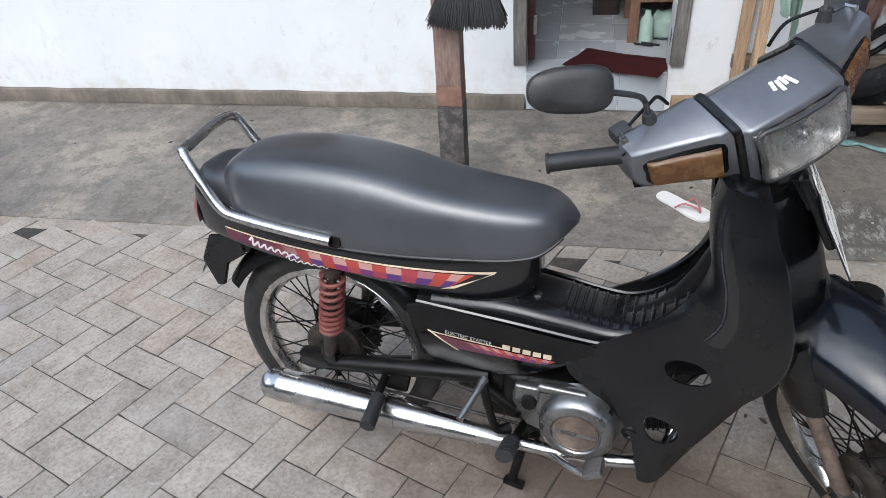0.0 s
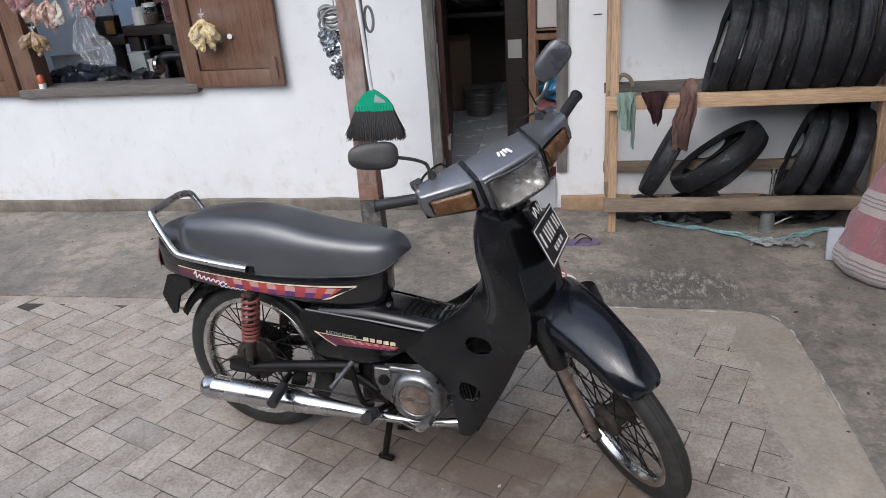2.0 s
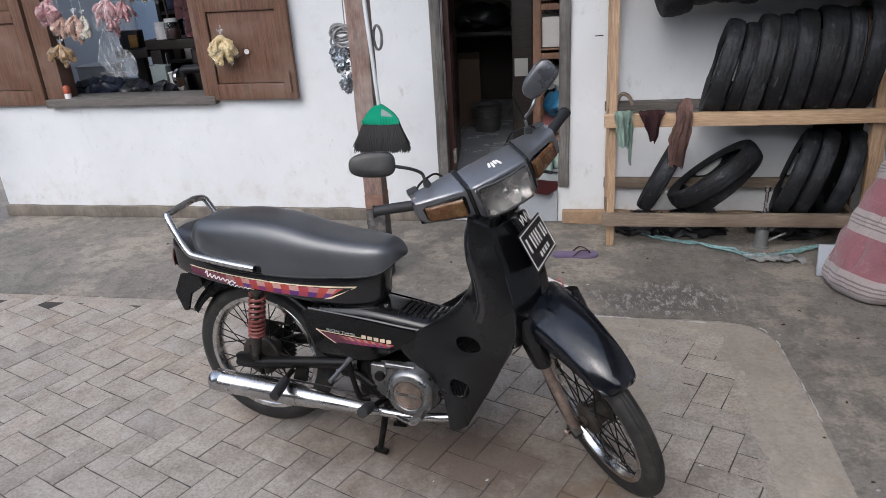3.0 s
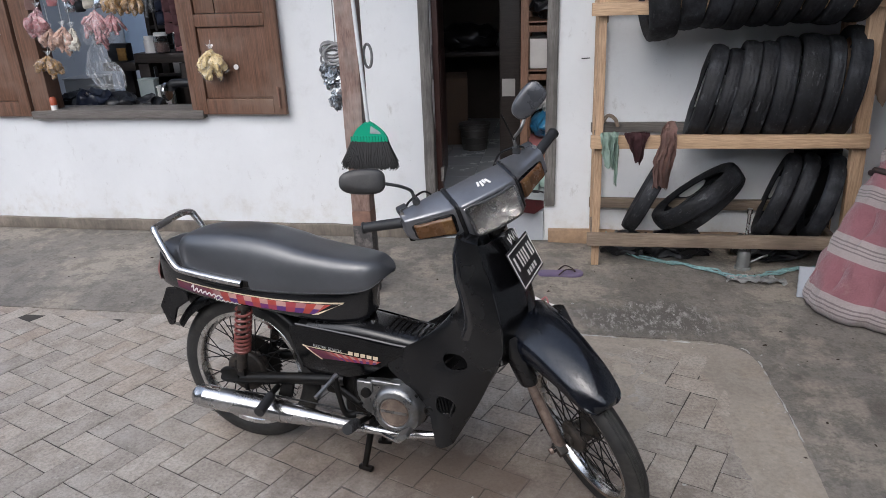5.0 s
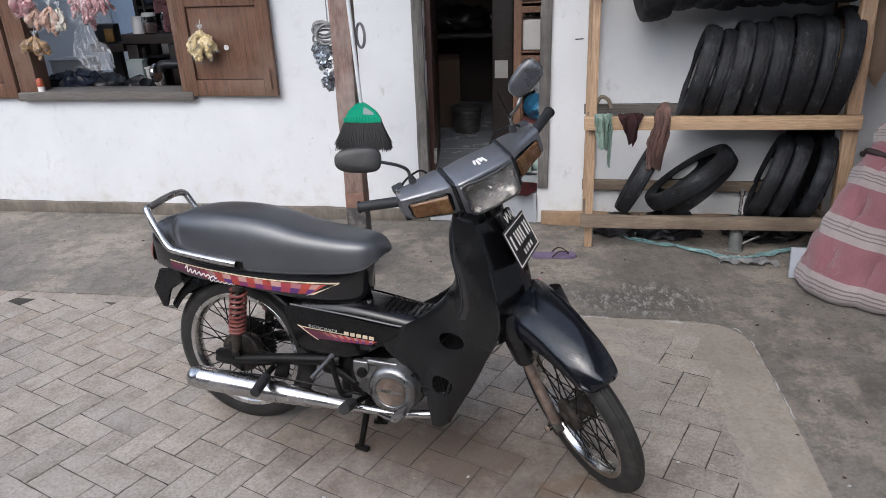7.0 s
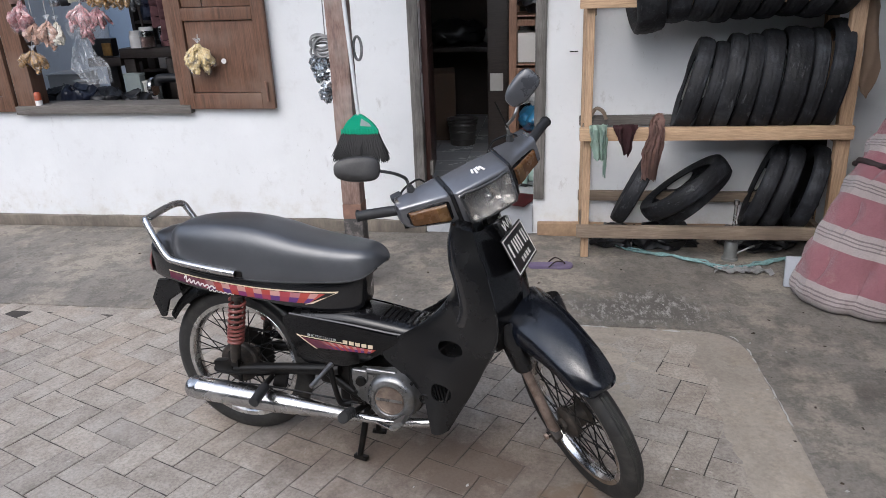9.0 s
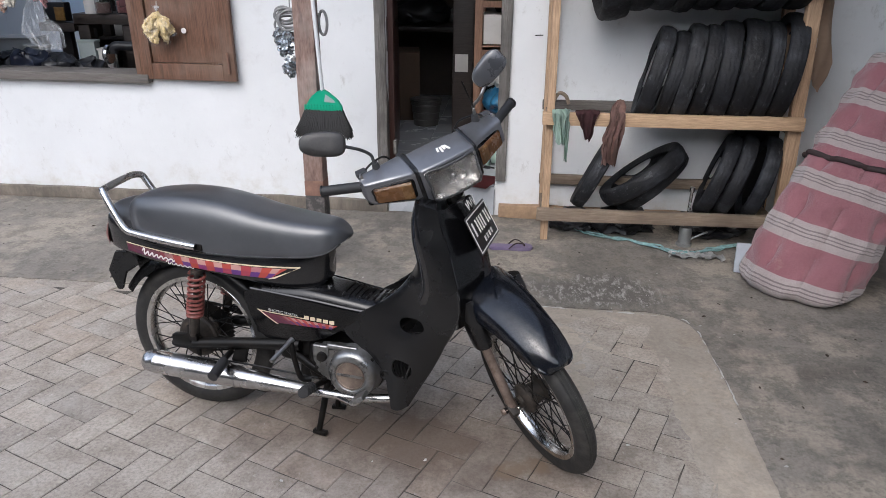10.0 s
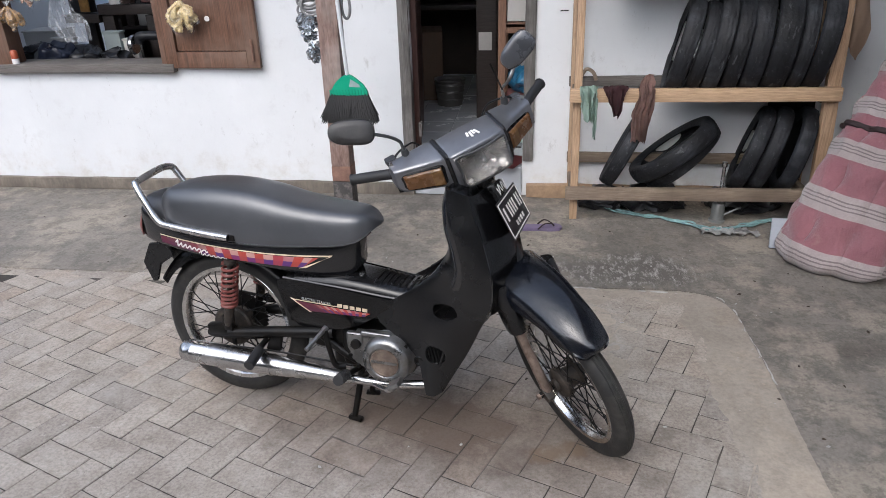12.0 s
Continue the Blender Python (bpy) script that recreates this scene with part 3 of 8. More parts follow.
M_CRACKER2 = mat("ochre_crackers", (0.26, 0.135, 0.032), 0.35, var=0.35, scale=25, fine=70, bump=0.5, coat=0.3, dirt=(0.38, 0.24, 0.085), dirt_amount=0.6, dirt_scale=24)
M_CRACKERP = mat("pink_crackers", (0.42, 0.24, 0.17), 0.35, var=0.3, scale=20, fine=70, bump=0.5, coat=0.3, dirt=(0.56, 0.42, 0.33), dirt_amount=0.6, dirt_scale=20)
M_FILM = film_mat("clear_bag", (0.9, 0.92, 0.94), 0.07)
M_FILM2 = film_mat("cloudy_bag", (0.86, 0.88, 0.9), 0.26)
M_FILMPALE = mat("whitish_crackers", (0.60, 0.55, 0.45), 0.5, var=0.25, scale=25, fine=120, bump=0.4)
M_WRAP = mat("pink_wrappers", (0.38, 0.15, 0.155), 0.3, var=0.4, scale=30, fine=80, bump=0.6, coat=0.5, dirt=(0.60, 0.48, 0.47), dirt_amount=0.75, dirt_scale=26)
M_NAVYBAG = mat("dark_blue_sack", (0.014, 0.018, 0.035), 0.35, var=0.3, scale=10, fine=40, bump=0.6)
M_JAR = glass_mat("jar_glass", (0.9, 0.94, 0.95), 0.03)
M_LITTER = mat("dry_leaf_crumbs", (0.05, 0.036, 0.025), 0.9, var=0.4, scale=30, bump=0.2)
M_ORANGE = mat("orange_plastic", (0.36, 0.075, 0.03), 0.45, bump=0.05)
M_BLUEPANEL = mat("pale_blue_panel", (0.50, 0.60, 0.72), 0.6, var=0.05, bump=0.05)

# ---- mesh helpers ----


def solid(name, bm, material, parent=None, m=None, smooth=40, label=""):
    """Links a bmesh as one mesh object; m is its matrix under its parent."""
    me = bpy.data.meshes.new(name)
    bmesh.ops.recalc_face_normals(bm, faces=bm.faces)
    if smooth:
        for f in bm.faces:
            f.smooth = True
        lim = radians(smooth)
        for e in bm.edges:
            if len(e.link_faces) == 2 and e.calc_face_angle(0) > lim:
                e.smooth = False
    bm.to_mesh(me)
    bm.free()
    me.materials.append(material)
    ob = new(name, me)
    if parent:
        ob.parent = parent
    if m is not None:
        ob.matrix_basis = m
    if label:
        ob["label"] = label
    return ob


def empty(name, m=None):
    ob = new(name)
    ob.empty_display_size = 0.1
    if m is not None:
        ob.matrix_basis = m
    return ob


def boxes(*specs, bevel=0.003, seg=2):
    """One mesh of bevelled boxes, each (centre, size) or (centre, size, euler degrees)."""
    bm = bmesh.new()
    for s in specs:
        c, d = s[0], s[1]
        rot = pose(*c, *(s[2] if len(s) > 2 else (0, 0, 0)))
        g = bmesh.ops.create_cube(bm, size=1.0, matrix=rot @ Matrix.Diagonal((*d, 1)))
        vs = set(g["verts"])
        if bevel:
            es = [e for e in bm.edges if e.verts[0] in vs and e.verts[1] in vs]
            bmesh.ops.bevel(bm, geom=es, offset=min(bevel, min(d) * 0.45), segments=seg, affect="EDGES", profile=0.6)
    return bm


def spline(pts, n=6, closed=False):
    """Catmull-Rom points through pts, n steps a span."""
    P = [Vector(p) for p in pts]
    k = len(P)
    out = []
    for i in range(k if closed else k - 1):
        if closed:
            a, b, c, d = P[(i - 1) % k], P[i], P[(i + 1) % k], P[(i + 2) % k]
        else:
            a, b, c, d = P[max(0, i - 1)], P[i], P[i + 1], P[min(k - 1, i + 2)]
        for j in range(n):
            t = j / n
            out.append(0.5 * ((2 * b) + (c - a) * t + (2 * a - 5 * b + 4 * c - d) * t * t + (3 * b - a - 3 * c + d) * t ** 3))
    if not closed:
        out.append(P[-1].copy())
    return out


def tube(path, radius, seg=10, n=5, smooth=True, bm=None, closed=False, flat=1.0):
    """A round bar along a path; radius is a number or one number for each control point."""
    bm = bm or bmesh.new()
    pts = spline(path, n, closed) if smooth else [Vector(p) for p in path]
    if isinstance(radius, (int, float)):
        rad = [radius] * len(pts)
    else:
        rs = spline([(r_, 0, 0) for r_ in radius], n, closed) if smooth else [Vector((r_, 0, 0)) for r_ in radius]
        rad = [max(1e-4, v.x) for v in rs]
    rings, up = [], None
    cnt = len(pts)
    for i, p in enumerate(pts):
        if closed:
            d = pts[(i + 1) % cnt] - pts[i - 1]
        else:
            d = pts[min(i + 1, cnt - 1)] - pts[max(i - 1, 0)]
        d.normalize()
        if up is None:
            up = d.orthogonal().normalized()
        up = (up - d * up.dot(d))
        up = up.normalized() if up.length > 1e-6 else d.orthogonal().normalized()
        sd = d.cross(up)
        rings.append([bm.verts.new(p + (up * math.cos(2 * math.pi * k / seg) + sd * math.sin(2 * math.pi * k / seg) * flat) * rad[i]) for k in range(seg)])
    for i in range(cnt if closed else cnt - 1):
        a, b = rings[i], rings[(i + 1) % cnt]
        for k in range(seg):
            bm.faces.new((a[k], a[(k + 1) % seg], b[(k + 1) % seg], b[k]))
    if not closed:
        bm.faces.new(rings[0][::-1])
        bm.faces.new(rings[-1])
    return bm


def lathe(profile, seg=48, axis="Y", closed=False, bm=None, centre=(0, 0, 0)):
    """Turns (radius, offset along the axis) points round the axis."""
    bm = bm or bmesh.new()
    c = Vector(centre)
    rings = []
    for r_, o in profile:
        ring = []
        for k in range(seg):
            a = 2 * math.pi * k / seg
            x, y = r_ * math.cos(a), r_ * math.sin(a)
            v = (x, o, y) if axis == "Y" else ((o, x, y) if axis == "X" else (x, y, o))
            ring.append(bm.verts.new(c + Vector(v)))
        rings.append(ring)
    m = len(rings)
    for i in range(m if closed else m - 1):
        a, b = rings[i], rings[(i + 1) % m]
        for k in range(seg):
            bm.faces.new((a[k], a[(k + 1) % seg], b[(k + 1) % seg], b[k]))
    if not closed:
        for ring in (rings[0], rings[-1]):
            if (ring[0].co - ring[seg // 2].co).length > 1e-5:
                bm.faces.new(ring)
    return bm


def grid_mesh(rows, closed_u=False, cap=False, bm=None):
    """A skin over rows of points; closed_u joins each row's ends, cap closes the first and last row."""
    bm = bm or bmesh.new()
    vs = [[bm.verts.new(p) for p in r_] for r_ in rows]
    w = len(vs[0])
    for i in range(len(vs) - 1):
        for k in range(w if closed_u else w - 1):
            bm.faces.new((vs[i][k], vs[i][(k + 1) % w], vs[i + 1][(k + 1) % w], vs[i + 1][k]))
    if cap:
        bm.faces.new(vs[0][::-1])
        bm.faces.new(vs[-1])
    return bm


def smooth_grid(ctrl, nu=5, nv=5, closed_u=False):
    """Control rows, made finer both ways."""
    fine = [spline(r_, nu, closed_u) for r_ in ctrl]
    cols = [spline([r_[k] for r_ in fine], nv) for k in range(len(fine[0]))]
    return [[cols[k][i] for k in range(len(cols))] for i in range(len(cols[0]))]


def sheet(ctrl, thick, nu=5, nv=5):
    """A curved panel with thickness over control rows."""
    bm = grid_mesh(smooth_grid(ctrl, nu, nv))
    bmesh.ops.solidify(bm, geom=bm.faces[:], thickness=thick)
    return bm


def prism(pts, y0, y1, bevel=0.004, axis="Y"):
    """A plate with the outline pts in x and z, from y0 to y1."""
    bm = bmesh.new()
    def at(p, o):
        return (p[0], o, p[1]) if axis == "Y" else ((o, p[0], p[1]) if axis == "X" else (p[0], p[1], o))
    a = [bm.verts.new(at(p, y0)) for p in pts]
    b = [bm.verts.new(at(p, y1)) for p in pts]
    n_ = len(pts)
    bm.faces.new(a)
    bm.faces.new(b[::-1])
    for k in range(n_):
        bm.faces.new((a[k], b[k], b[(k + 1) % n_], a[(k + 1) % n_]))
    bmesh.ops.recalc_face_normals(bm, faces=bm.faces)
    if bevel:
        bmesh.ops.bevel(bm, geom=bm.edges[:], offset=bevel, segments=2, affect="EDGES")
    return bm


def crumple(bm, amount, scale=9.0, seed=0.0):
    for v in bm.verts:
        v.co += noise.noise_vector(v.co * scale + Vector((seed, seed * 1.7, 3.1))) * amount
    return bm


def blob(centre, size, sub=3, amount=0.02, scale=9.0, seed=0.0, bm=None):
    bm2 = bmesh.new()
    bmesh.ops.create_icosphere(bm2, subdivisions=sub, radius=1.0)
    for v in bm2.verts:
        d = noise.noise_vector(v.co * scale * 0.25 + Vector((seed, 7 - seed, seed * 2.3)))
        v.co = Vector(centre) + Vector((v.co.x * size[0], v.co.y * size[1], v.co.z * size[2])) + d * amount
    if bm is None:
        return bm2
    me = bpy.data.meshes.new("tmp")
    bm2.to_mesh(me)
    bm2.free()
    bm.from_mesh(me)
    bpy.data.meshes.remove(me)
    return bm


def thing(ob, label, category, group=""):
    return tagged(ob, label, category, group)


# ---- structure ----
W0, W1 = 2.29, 2.44          # faces of the house wall
LEFT, RIGHT = -3.5, 2.95     # its ends
FLOOR = 0.20                 # floor level indoors
WALL_H = 2.75

ground = solid("ground", grid_mesh([[(-60, -60, -0.045), (60, -60, -0.045)], [(-60, 60, -0.045), (60, 60, -0.045)]]), M_SAND, smooth=0)
tagged(ground, "bare sandy earth under the paved yard", "ground", kind="structure")

# cement apron in front of the house, flush with the paving; its edge runs along the porch and down the side
bm = bmesh.new()
for (x0, x1, y0, y1) in ((-12.0, 1.52, 1.06, 2.30), (1.52, 6.0, -4.0, 2.30), (-12.0, LEFT, 2.30, 8.0)):
    nx, ny = max(2, int((x1 - x0) / 0.35)), max(2, int((y1 - y0) / 0.35))
    rows = [[(x0 + (x1 - x0) * i / nx, y0 + (y1 - y0) * j / ny, 0.0) for i in range(nx + 1)] for j in range(ny + 1)]
    grid_mesh(rows, bm=bm)
bmesh.ops.remove_doubles(bm, verts=bm.verts, dist=0.0005)
ex = bmesh.ops.extrude_face_region(bm, geom=bm.faces[:])
bmesh.ops.translate(bm, verts=[v for v in ex["geom"] if isinstance(v, bmesh.types.BMVert)], vec=(0, 0, -0.04))
for pts in (((1.524, 0.80), (1.524, 1.064), (1.30, 1.064), (1.42, 1.02), (1.49, 0.94)),):
    lo, hi = [bm.verts.new((x, y, -0.03)) for x, y in pts], [bm.verts.new((x, y, 0.0012)) for x, y in pts]
    bm.faces.new(hi)
    for k in range(len(pts)):
        bm.faces.new((lo[k], lo[(k + 1) % len(pts)], hi[(k + 1) % len(pts)], hi[k]))
apron = solid("pavement_apron", bm, M_CONC, smooth=0)
tagged(apron, "stained grey cement apron before the house wall", "pavement", kind="structure")


def wall_with_openings(x0, x1, y0, y1, z0, z1, holes):
    """Wall along x, cut by holes (x0, x1, z0, z1)."""
    xs = sorted({x0, x1, *[h_[0] for h_ in holes], *[h_[1] for h_ in holes]})
    zs = sorted({z0, z1, *[h_[2] for h_ in holes], *[h_[3] for h_ in holes]})
    bm = bmesh.new()
    key = {}
    def vert(x, y, z):
        k = (round(x, 4), round(y, 4), round(z, 4))
        if k not in key:
            key[k] = bm.verts.new(k)
        return key[k]
    def is_hole(i, j):
        if i < 0 or j < 0 or i >= len(xs) - 1 or j >= len(zs) - 1:
            return True
        cx, cz = (xs[i] + xs[i + 1]) / 2, (zs[j] + zs[j + 1]) / 2
        return any(h_[0] < cx < h_[1] and h_[2] < cz < h_[3] for h_ in holes)
    for i in range(len(xs) - 1):
        for j in range(len(zs) - 1):
            if is_hole(i, j):
                continue
            a, b, c, d = xs[i], xs[i + 1], zs[j], zs[j + 1]
            bm.faces.new([vert(a, y0, c), vert(b, y0, c), vert(b, y0, d), vert(a, y0, d)])
            bm.faces.new([vert(a, y1, c), vert(a, y1, d), vert(b, y1, d), vert(b, y1, c)])
            if is_hole(i - 1, j):
                bm.faces.new([vert(a, y0, c), vert(a, y0, d), vert(a, y1, d), vert(a, y1, c)])
            if is_hole(i + 1, j):
                bm.faces.new([vert(b, y0, c), vert(b, y1, c), vert(b, y1, d), vert(b, y0, d)])
            if is_hole(i, j - 1):
                bm.faces.new([vert(a, y0, c), vert(a, y1, c), vert(b, y1, c), vert(b, y0, c)])
            if is_hole(i, j + 1):
                bm.faces.new([vert(a, y0, d), vert(b, y0, d), vert(b, y1, d), vert(a, y1, d)])
    return bm


DOOR = (-0.144, 0.543, 0.0, 2.2)
WIN = (-2.834, -1.727, 0.845, 1.95)
wall_n = solid("wall_north", wall_with_openings(LEFT, RIGHT, W0, W1, 0.0, WALL_H, [DOOR, WIN]), M_WALL, smooth=0)
tagged(wall_n, "white limewashed house wall, scuffed and stained low down", "wall", kind="structure")
wall_e = solid("wall_east", boxes(((RIGHT + 0.075, -0.2, WALL_H / 2), (0.15, 5.3, WALL_H)), bevel=0), M_WALL, smooth=0)
tagged(wall_e, "plain white side wall of the porch", "wall", kind="structure")
bm = wall_with_openings(2.445, 5.995, -LEFT - 0.15, -LEFT, 0.0, WALL_H, [(3.03, 3.11, 0.78, 1.22)])
bm.transform(Matrix(((0, -1, 0, 0), (1, 0, 0, 0), (0, 0, 1, 0), (0, 0, 0, 1))))
wall_w = solid("wall_west", bm, M_WALL, smooth=0)
tagged(wall_w, "white end wall of the house", "wall", kind="structure")

# unseen walls, added and sized to block low light and darken reflections
yard = solid("wall_yard", boxes(((-2.0, -5.6, 1.6), (16.0, 0.2, 3.2)), ((-10.1, 1.0, 1.6), (0.2, 13.4, 3.2)), ((6.1, -1.6, 2.3), (0.2, 7.8, 4.6)), bevel=0), M_YARD, smooth=0)
tagged(yard, "plain added walls that close the yard and block low sky", "wall", kind="structure")

# plinth: two lengths, butted against the doorstep
def plinth_length(x0, x1, h, d, material, label):
    bm = boxes((((x0 + x1) / 2, W0 - d / 2 + 0.003, h / 2), (x1 - x0, d, h)), bevel=0.006)
    bmesh.ops.subdivide_edges(bm, edges=[e for e in bm.edges if e.calc_length() > 0.5], cuts=int((x1 - x0) * 14))
    crumple(bm, 0.007, 6)
    tagged(solid("baseboard_plinth", bm, material), label, "plinth", kind="structure")
plinth_length(-3.51, -0.15, 0.078, 0.036, M_PLINTH, "rough grey-brown cement plinth along the wall")
plinth_length(0.57, 2.95, 0.085, 0.05, M_PLINTHTAN, "tan cement plinth beside the doorstep")

# porch roof over the wall side, rooms behind
# the second box is an unseen wing added to darken the right side
roof = solid("ceiling_porch", boxes(((-0.25, 1.77, WALL_H + 0.05), (6.7, 1.04, 0.1)), ((2.33, -0.68, WALL_H + 0.05), (1.54, 3.86, 0.1))), M_CEIL, smooth=0)
tagged(roof, "plain boarded porch roof underside with a wing added to shade the right", "ceiling", kind="structure")
# left open over the shop: an unseen gap added to brighten that room
house_ceiling = solid("ceiling", boxes(((0.925, 4.25, WALL_H + 0.05), (4.05, 3.5, 0.1)), ((-2.3, 2.75, WALL_H + 0.05), (2.4, 0.5, 0.1)), ((-2.3, 5.8, WALL_H + 0.05), (2.4, 0.4, 0.1)), ((-3.44, 4.3, WALL_H + 0.05), (0.12, 2.6, 0.1)), ((-1.18, 4.3, WALL_H + 0.05), (0.16, 2.6, 0.1))), M_CEIL, smooth=0)
tagged(house_ceiling, "plain ceiling of the rooms with an opening added for light", "ceiling", kind="structure")
# the rear opening is unseen too, added to let daylight into the shop
bm = wall_with_openings(LEFT + 0.15, RIGHT + 0.15, 5.9, 6.05, 0.0, WALL_H, [(-3.33, -1.3, 0.35, 2.6)])
back_wall = solid("wall_back", bm, M_ROOMWHITE, smooth=0)
tagged(back_wall, "pale rear wall of the rooms", "wall", kind="structure")
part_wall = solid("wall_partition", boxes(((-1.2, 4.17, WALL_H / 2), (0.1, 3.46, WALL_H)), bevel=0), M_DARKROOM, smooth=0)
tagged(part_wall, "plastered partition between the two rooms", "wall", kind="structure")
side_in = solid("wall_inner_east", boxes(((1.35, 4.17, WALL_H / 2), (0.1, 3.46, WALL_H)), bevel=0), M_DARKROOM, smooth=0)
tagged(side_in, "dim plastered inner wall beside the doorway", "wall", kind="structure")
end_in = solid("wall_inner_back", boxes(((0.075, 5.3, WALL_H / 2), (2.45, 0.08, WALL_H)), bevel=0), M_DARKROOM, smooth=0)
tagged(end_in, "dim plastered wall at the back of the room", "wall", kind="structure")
slab = solid("floor", boxes(((0.2, 4.2, FLOOR / 2 - 0.004), (2.2, 3.4, FLOOR - 0.008)), ((0.1995, 2.39, FLOOR / 2 - 0.004), (0.68, 0.215, FLOOR - 0.008)), ((-2.3, 4.17, FLOOR / 2 - 0.004), (2.1, 3.45, FLOOR - 0.008)), bevel=0), M_ROOMWHITE, smooth=0)
tagged(slab, "raised floor slab of the house under white tiles", "floor", kind="structure")

# ---- motorcycle ----
from mathutils.bvhtree import BVHTree
# x forward, y to its left, z up; it leans a little to its left on the centre stand, handlebar turned hard right
BS = 0.965
BIKE = empty("motorcycle", pose(0.0129, 0.0781, 0, 0, 0, -9.4) @ pose(0, 0, 0, -4.2, 0, 0))
thing(BIKE, "black underbone motorcycle with checkered stickers, handlebar turned, on centre stand", "motorcycle")
RAKE = radians(26.5)
PIV = Vector((0.726, 0, 0.271))
STEER = Matrix.Translation(PIV) @ Matrix.Rotation(radians(-50), 4, Vector((-math.sin(RAKE), 0, math.cos(RAKE)))) @ Matrix.Translation(-PIV)
SC = Matrix.Diagonal((BS, BS, BS, 1))
# the handlebar sits a little askew on the fork
HB = Vector((0.42, 0, 1.03))
BAR = STEER @ Matrix.Translation(HB + Vector((-0.0348, 0.0350, -0.0202))) @ Matrix.Rotation(radians(6.72), 4, Vector((1.918, 5.661, -3.078)).normalized()) @ Matrix.Translation(-HB)


def part(name, bm, material, parent=BIKE, label="", steer=False, m=None, smooth=40):
    """A part of the motorcycle, built straight ahead; steer turns it with the fork."""
    bm.transform(SC @ (BAR if steer == "bar" else STEER if steer else Matrix()) @ (m or Matrix()))
    return solid(name, bm, material, parent, smooth=smooth, label=label)


def arc(c, r_, a0, a1, n_=12, y=0.0):
    return [(c[0] + r_ * math.cos(radians(a0 + (a1 - a0) * i / n_)), y, c[1] + r_ * math.sin(radians(a0 + (a1 - a0) * i / n_))) for i in range(n_ + 1)]


def motorcycle_wheel(cx, steer, front):
    """Rim as the part; tyre, hub, spokes and drum under it. Axle along y at (cx, 0, 0.295)."""
    c = Vector((cx, 0, 0.293))
    R = 0.293
    rim = part("wheel", lathe([(0.218, -0.024), (0.232, -0.026), (0.236, -0.022), (0.228, -0.019), (0.222, -0.010), (0.214, 0.0), (0.222, 0.010), (0.228, 0.019), (0.236, 0.022), (0.232, 0.026), (0.218, 0.024), (0.209, 0.012), (0.206, 0.0), (0.209, -0.012)], 64, closed=True, centre=c), M_RIM, label="dulled steel spoked rim with black tyre", steer=steer)
    w = 0.034 if front else 0.031
    prof = [(0.226, -0.021), (0.240, -0.028), (0.258, -w), (0.274, -w + 0.004), (R - 0.007, -0.020), (R - 0.002, -0.012), (R - 0.0030, -0.0105), (R - 0.0028, -0.0085), (R, -0.007), (R + 0.0005, -0.002), (R - 0.0012, -0.001), (R - 0.0012, 0.001), (R + 0.0005, 0.002), (R, 0.007), (R - 0.0028, 0.0085), (R - 0.0030, 0.0105), (R - 0.002, 0.012), (R - 0.007, 0.020), (0.274, w - 0.004), (0.258, w), (0.240, 0.028), (0.226, 0.021)]
    part("tyre", lathe(prof, 96, closed=True, centre=c), M_RUBBER, rim, steer=steer, smooth=50)
    hub_r = 0.048 if front else 0.074
    part("hub", lathe([(0.0, -0.062), (0.022, -0.062), (0.022, -0.05), (hub_r, -0.045), (hub_r + 0.006, -0.038), (hub_r + 0.004, -0.02), (0.038, -0.012), (0.036, 0.02), (0.05, 0.028), (0.05, 0.036), (0.02, 0.042), (0.02, 0.06), (0.0, 0.06)], 32, centre=c), M_HUB, rim, "rust-brown drum brake hub", steer=steer)
    part("axle", lathe([(0.0, -0.118), (0.011, -0.118), (0.011, -0.105), (0.0075, -0.103), (0.0075, 0.103), (0.011, 0.105), (0.011, 0.118), (0.0, 0.118)], 12, centre=c), M_STEEL, rim, steer=steer)
    # one spoke mesh, 36 objects
    A = (STEER if steer else Matrix()) @ Matrix.Translation(c)
    SI = Matrix.Diagonal((1 / BS, 1 / BS, 1 / BS, 1))
    meshes = []
    for side in (-1, 1):
        for lead in (-1, 1):
            a1 = radians(lead * 48)
            bmx = tube([(0.046 * math.cos(a1), side * 0.03, 0.046 * math.sin(a1)), (0.217, side * 0.006, 0)], 0.0022, 6, smooth=False)
            bmx.transform(SC)
            me = bpy.data.meshes.new("spoke")
            bmx.to_mesh(me)
            bmx.free()
            me.materials.append(M_STEEL)
            meshes.append(me)
    for k in range(36):
        ob = new("spoke", meshes[k % 4])
        ob.parent = rim
        ob.matrix_basis = SC @ A @ Matrix.Rotation(radians(10 * k), 4, "Y") @ SI
    return rim, c


rear, RC = motorcycle_wheel(-0.50, False, False)
front, FC = motorcycle_wheel(0.776, True, True)

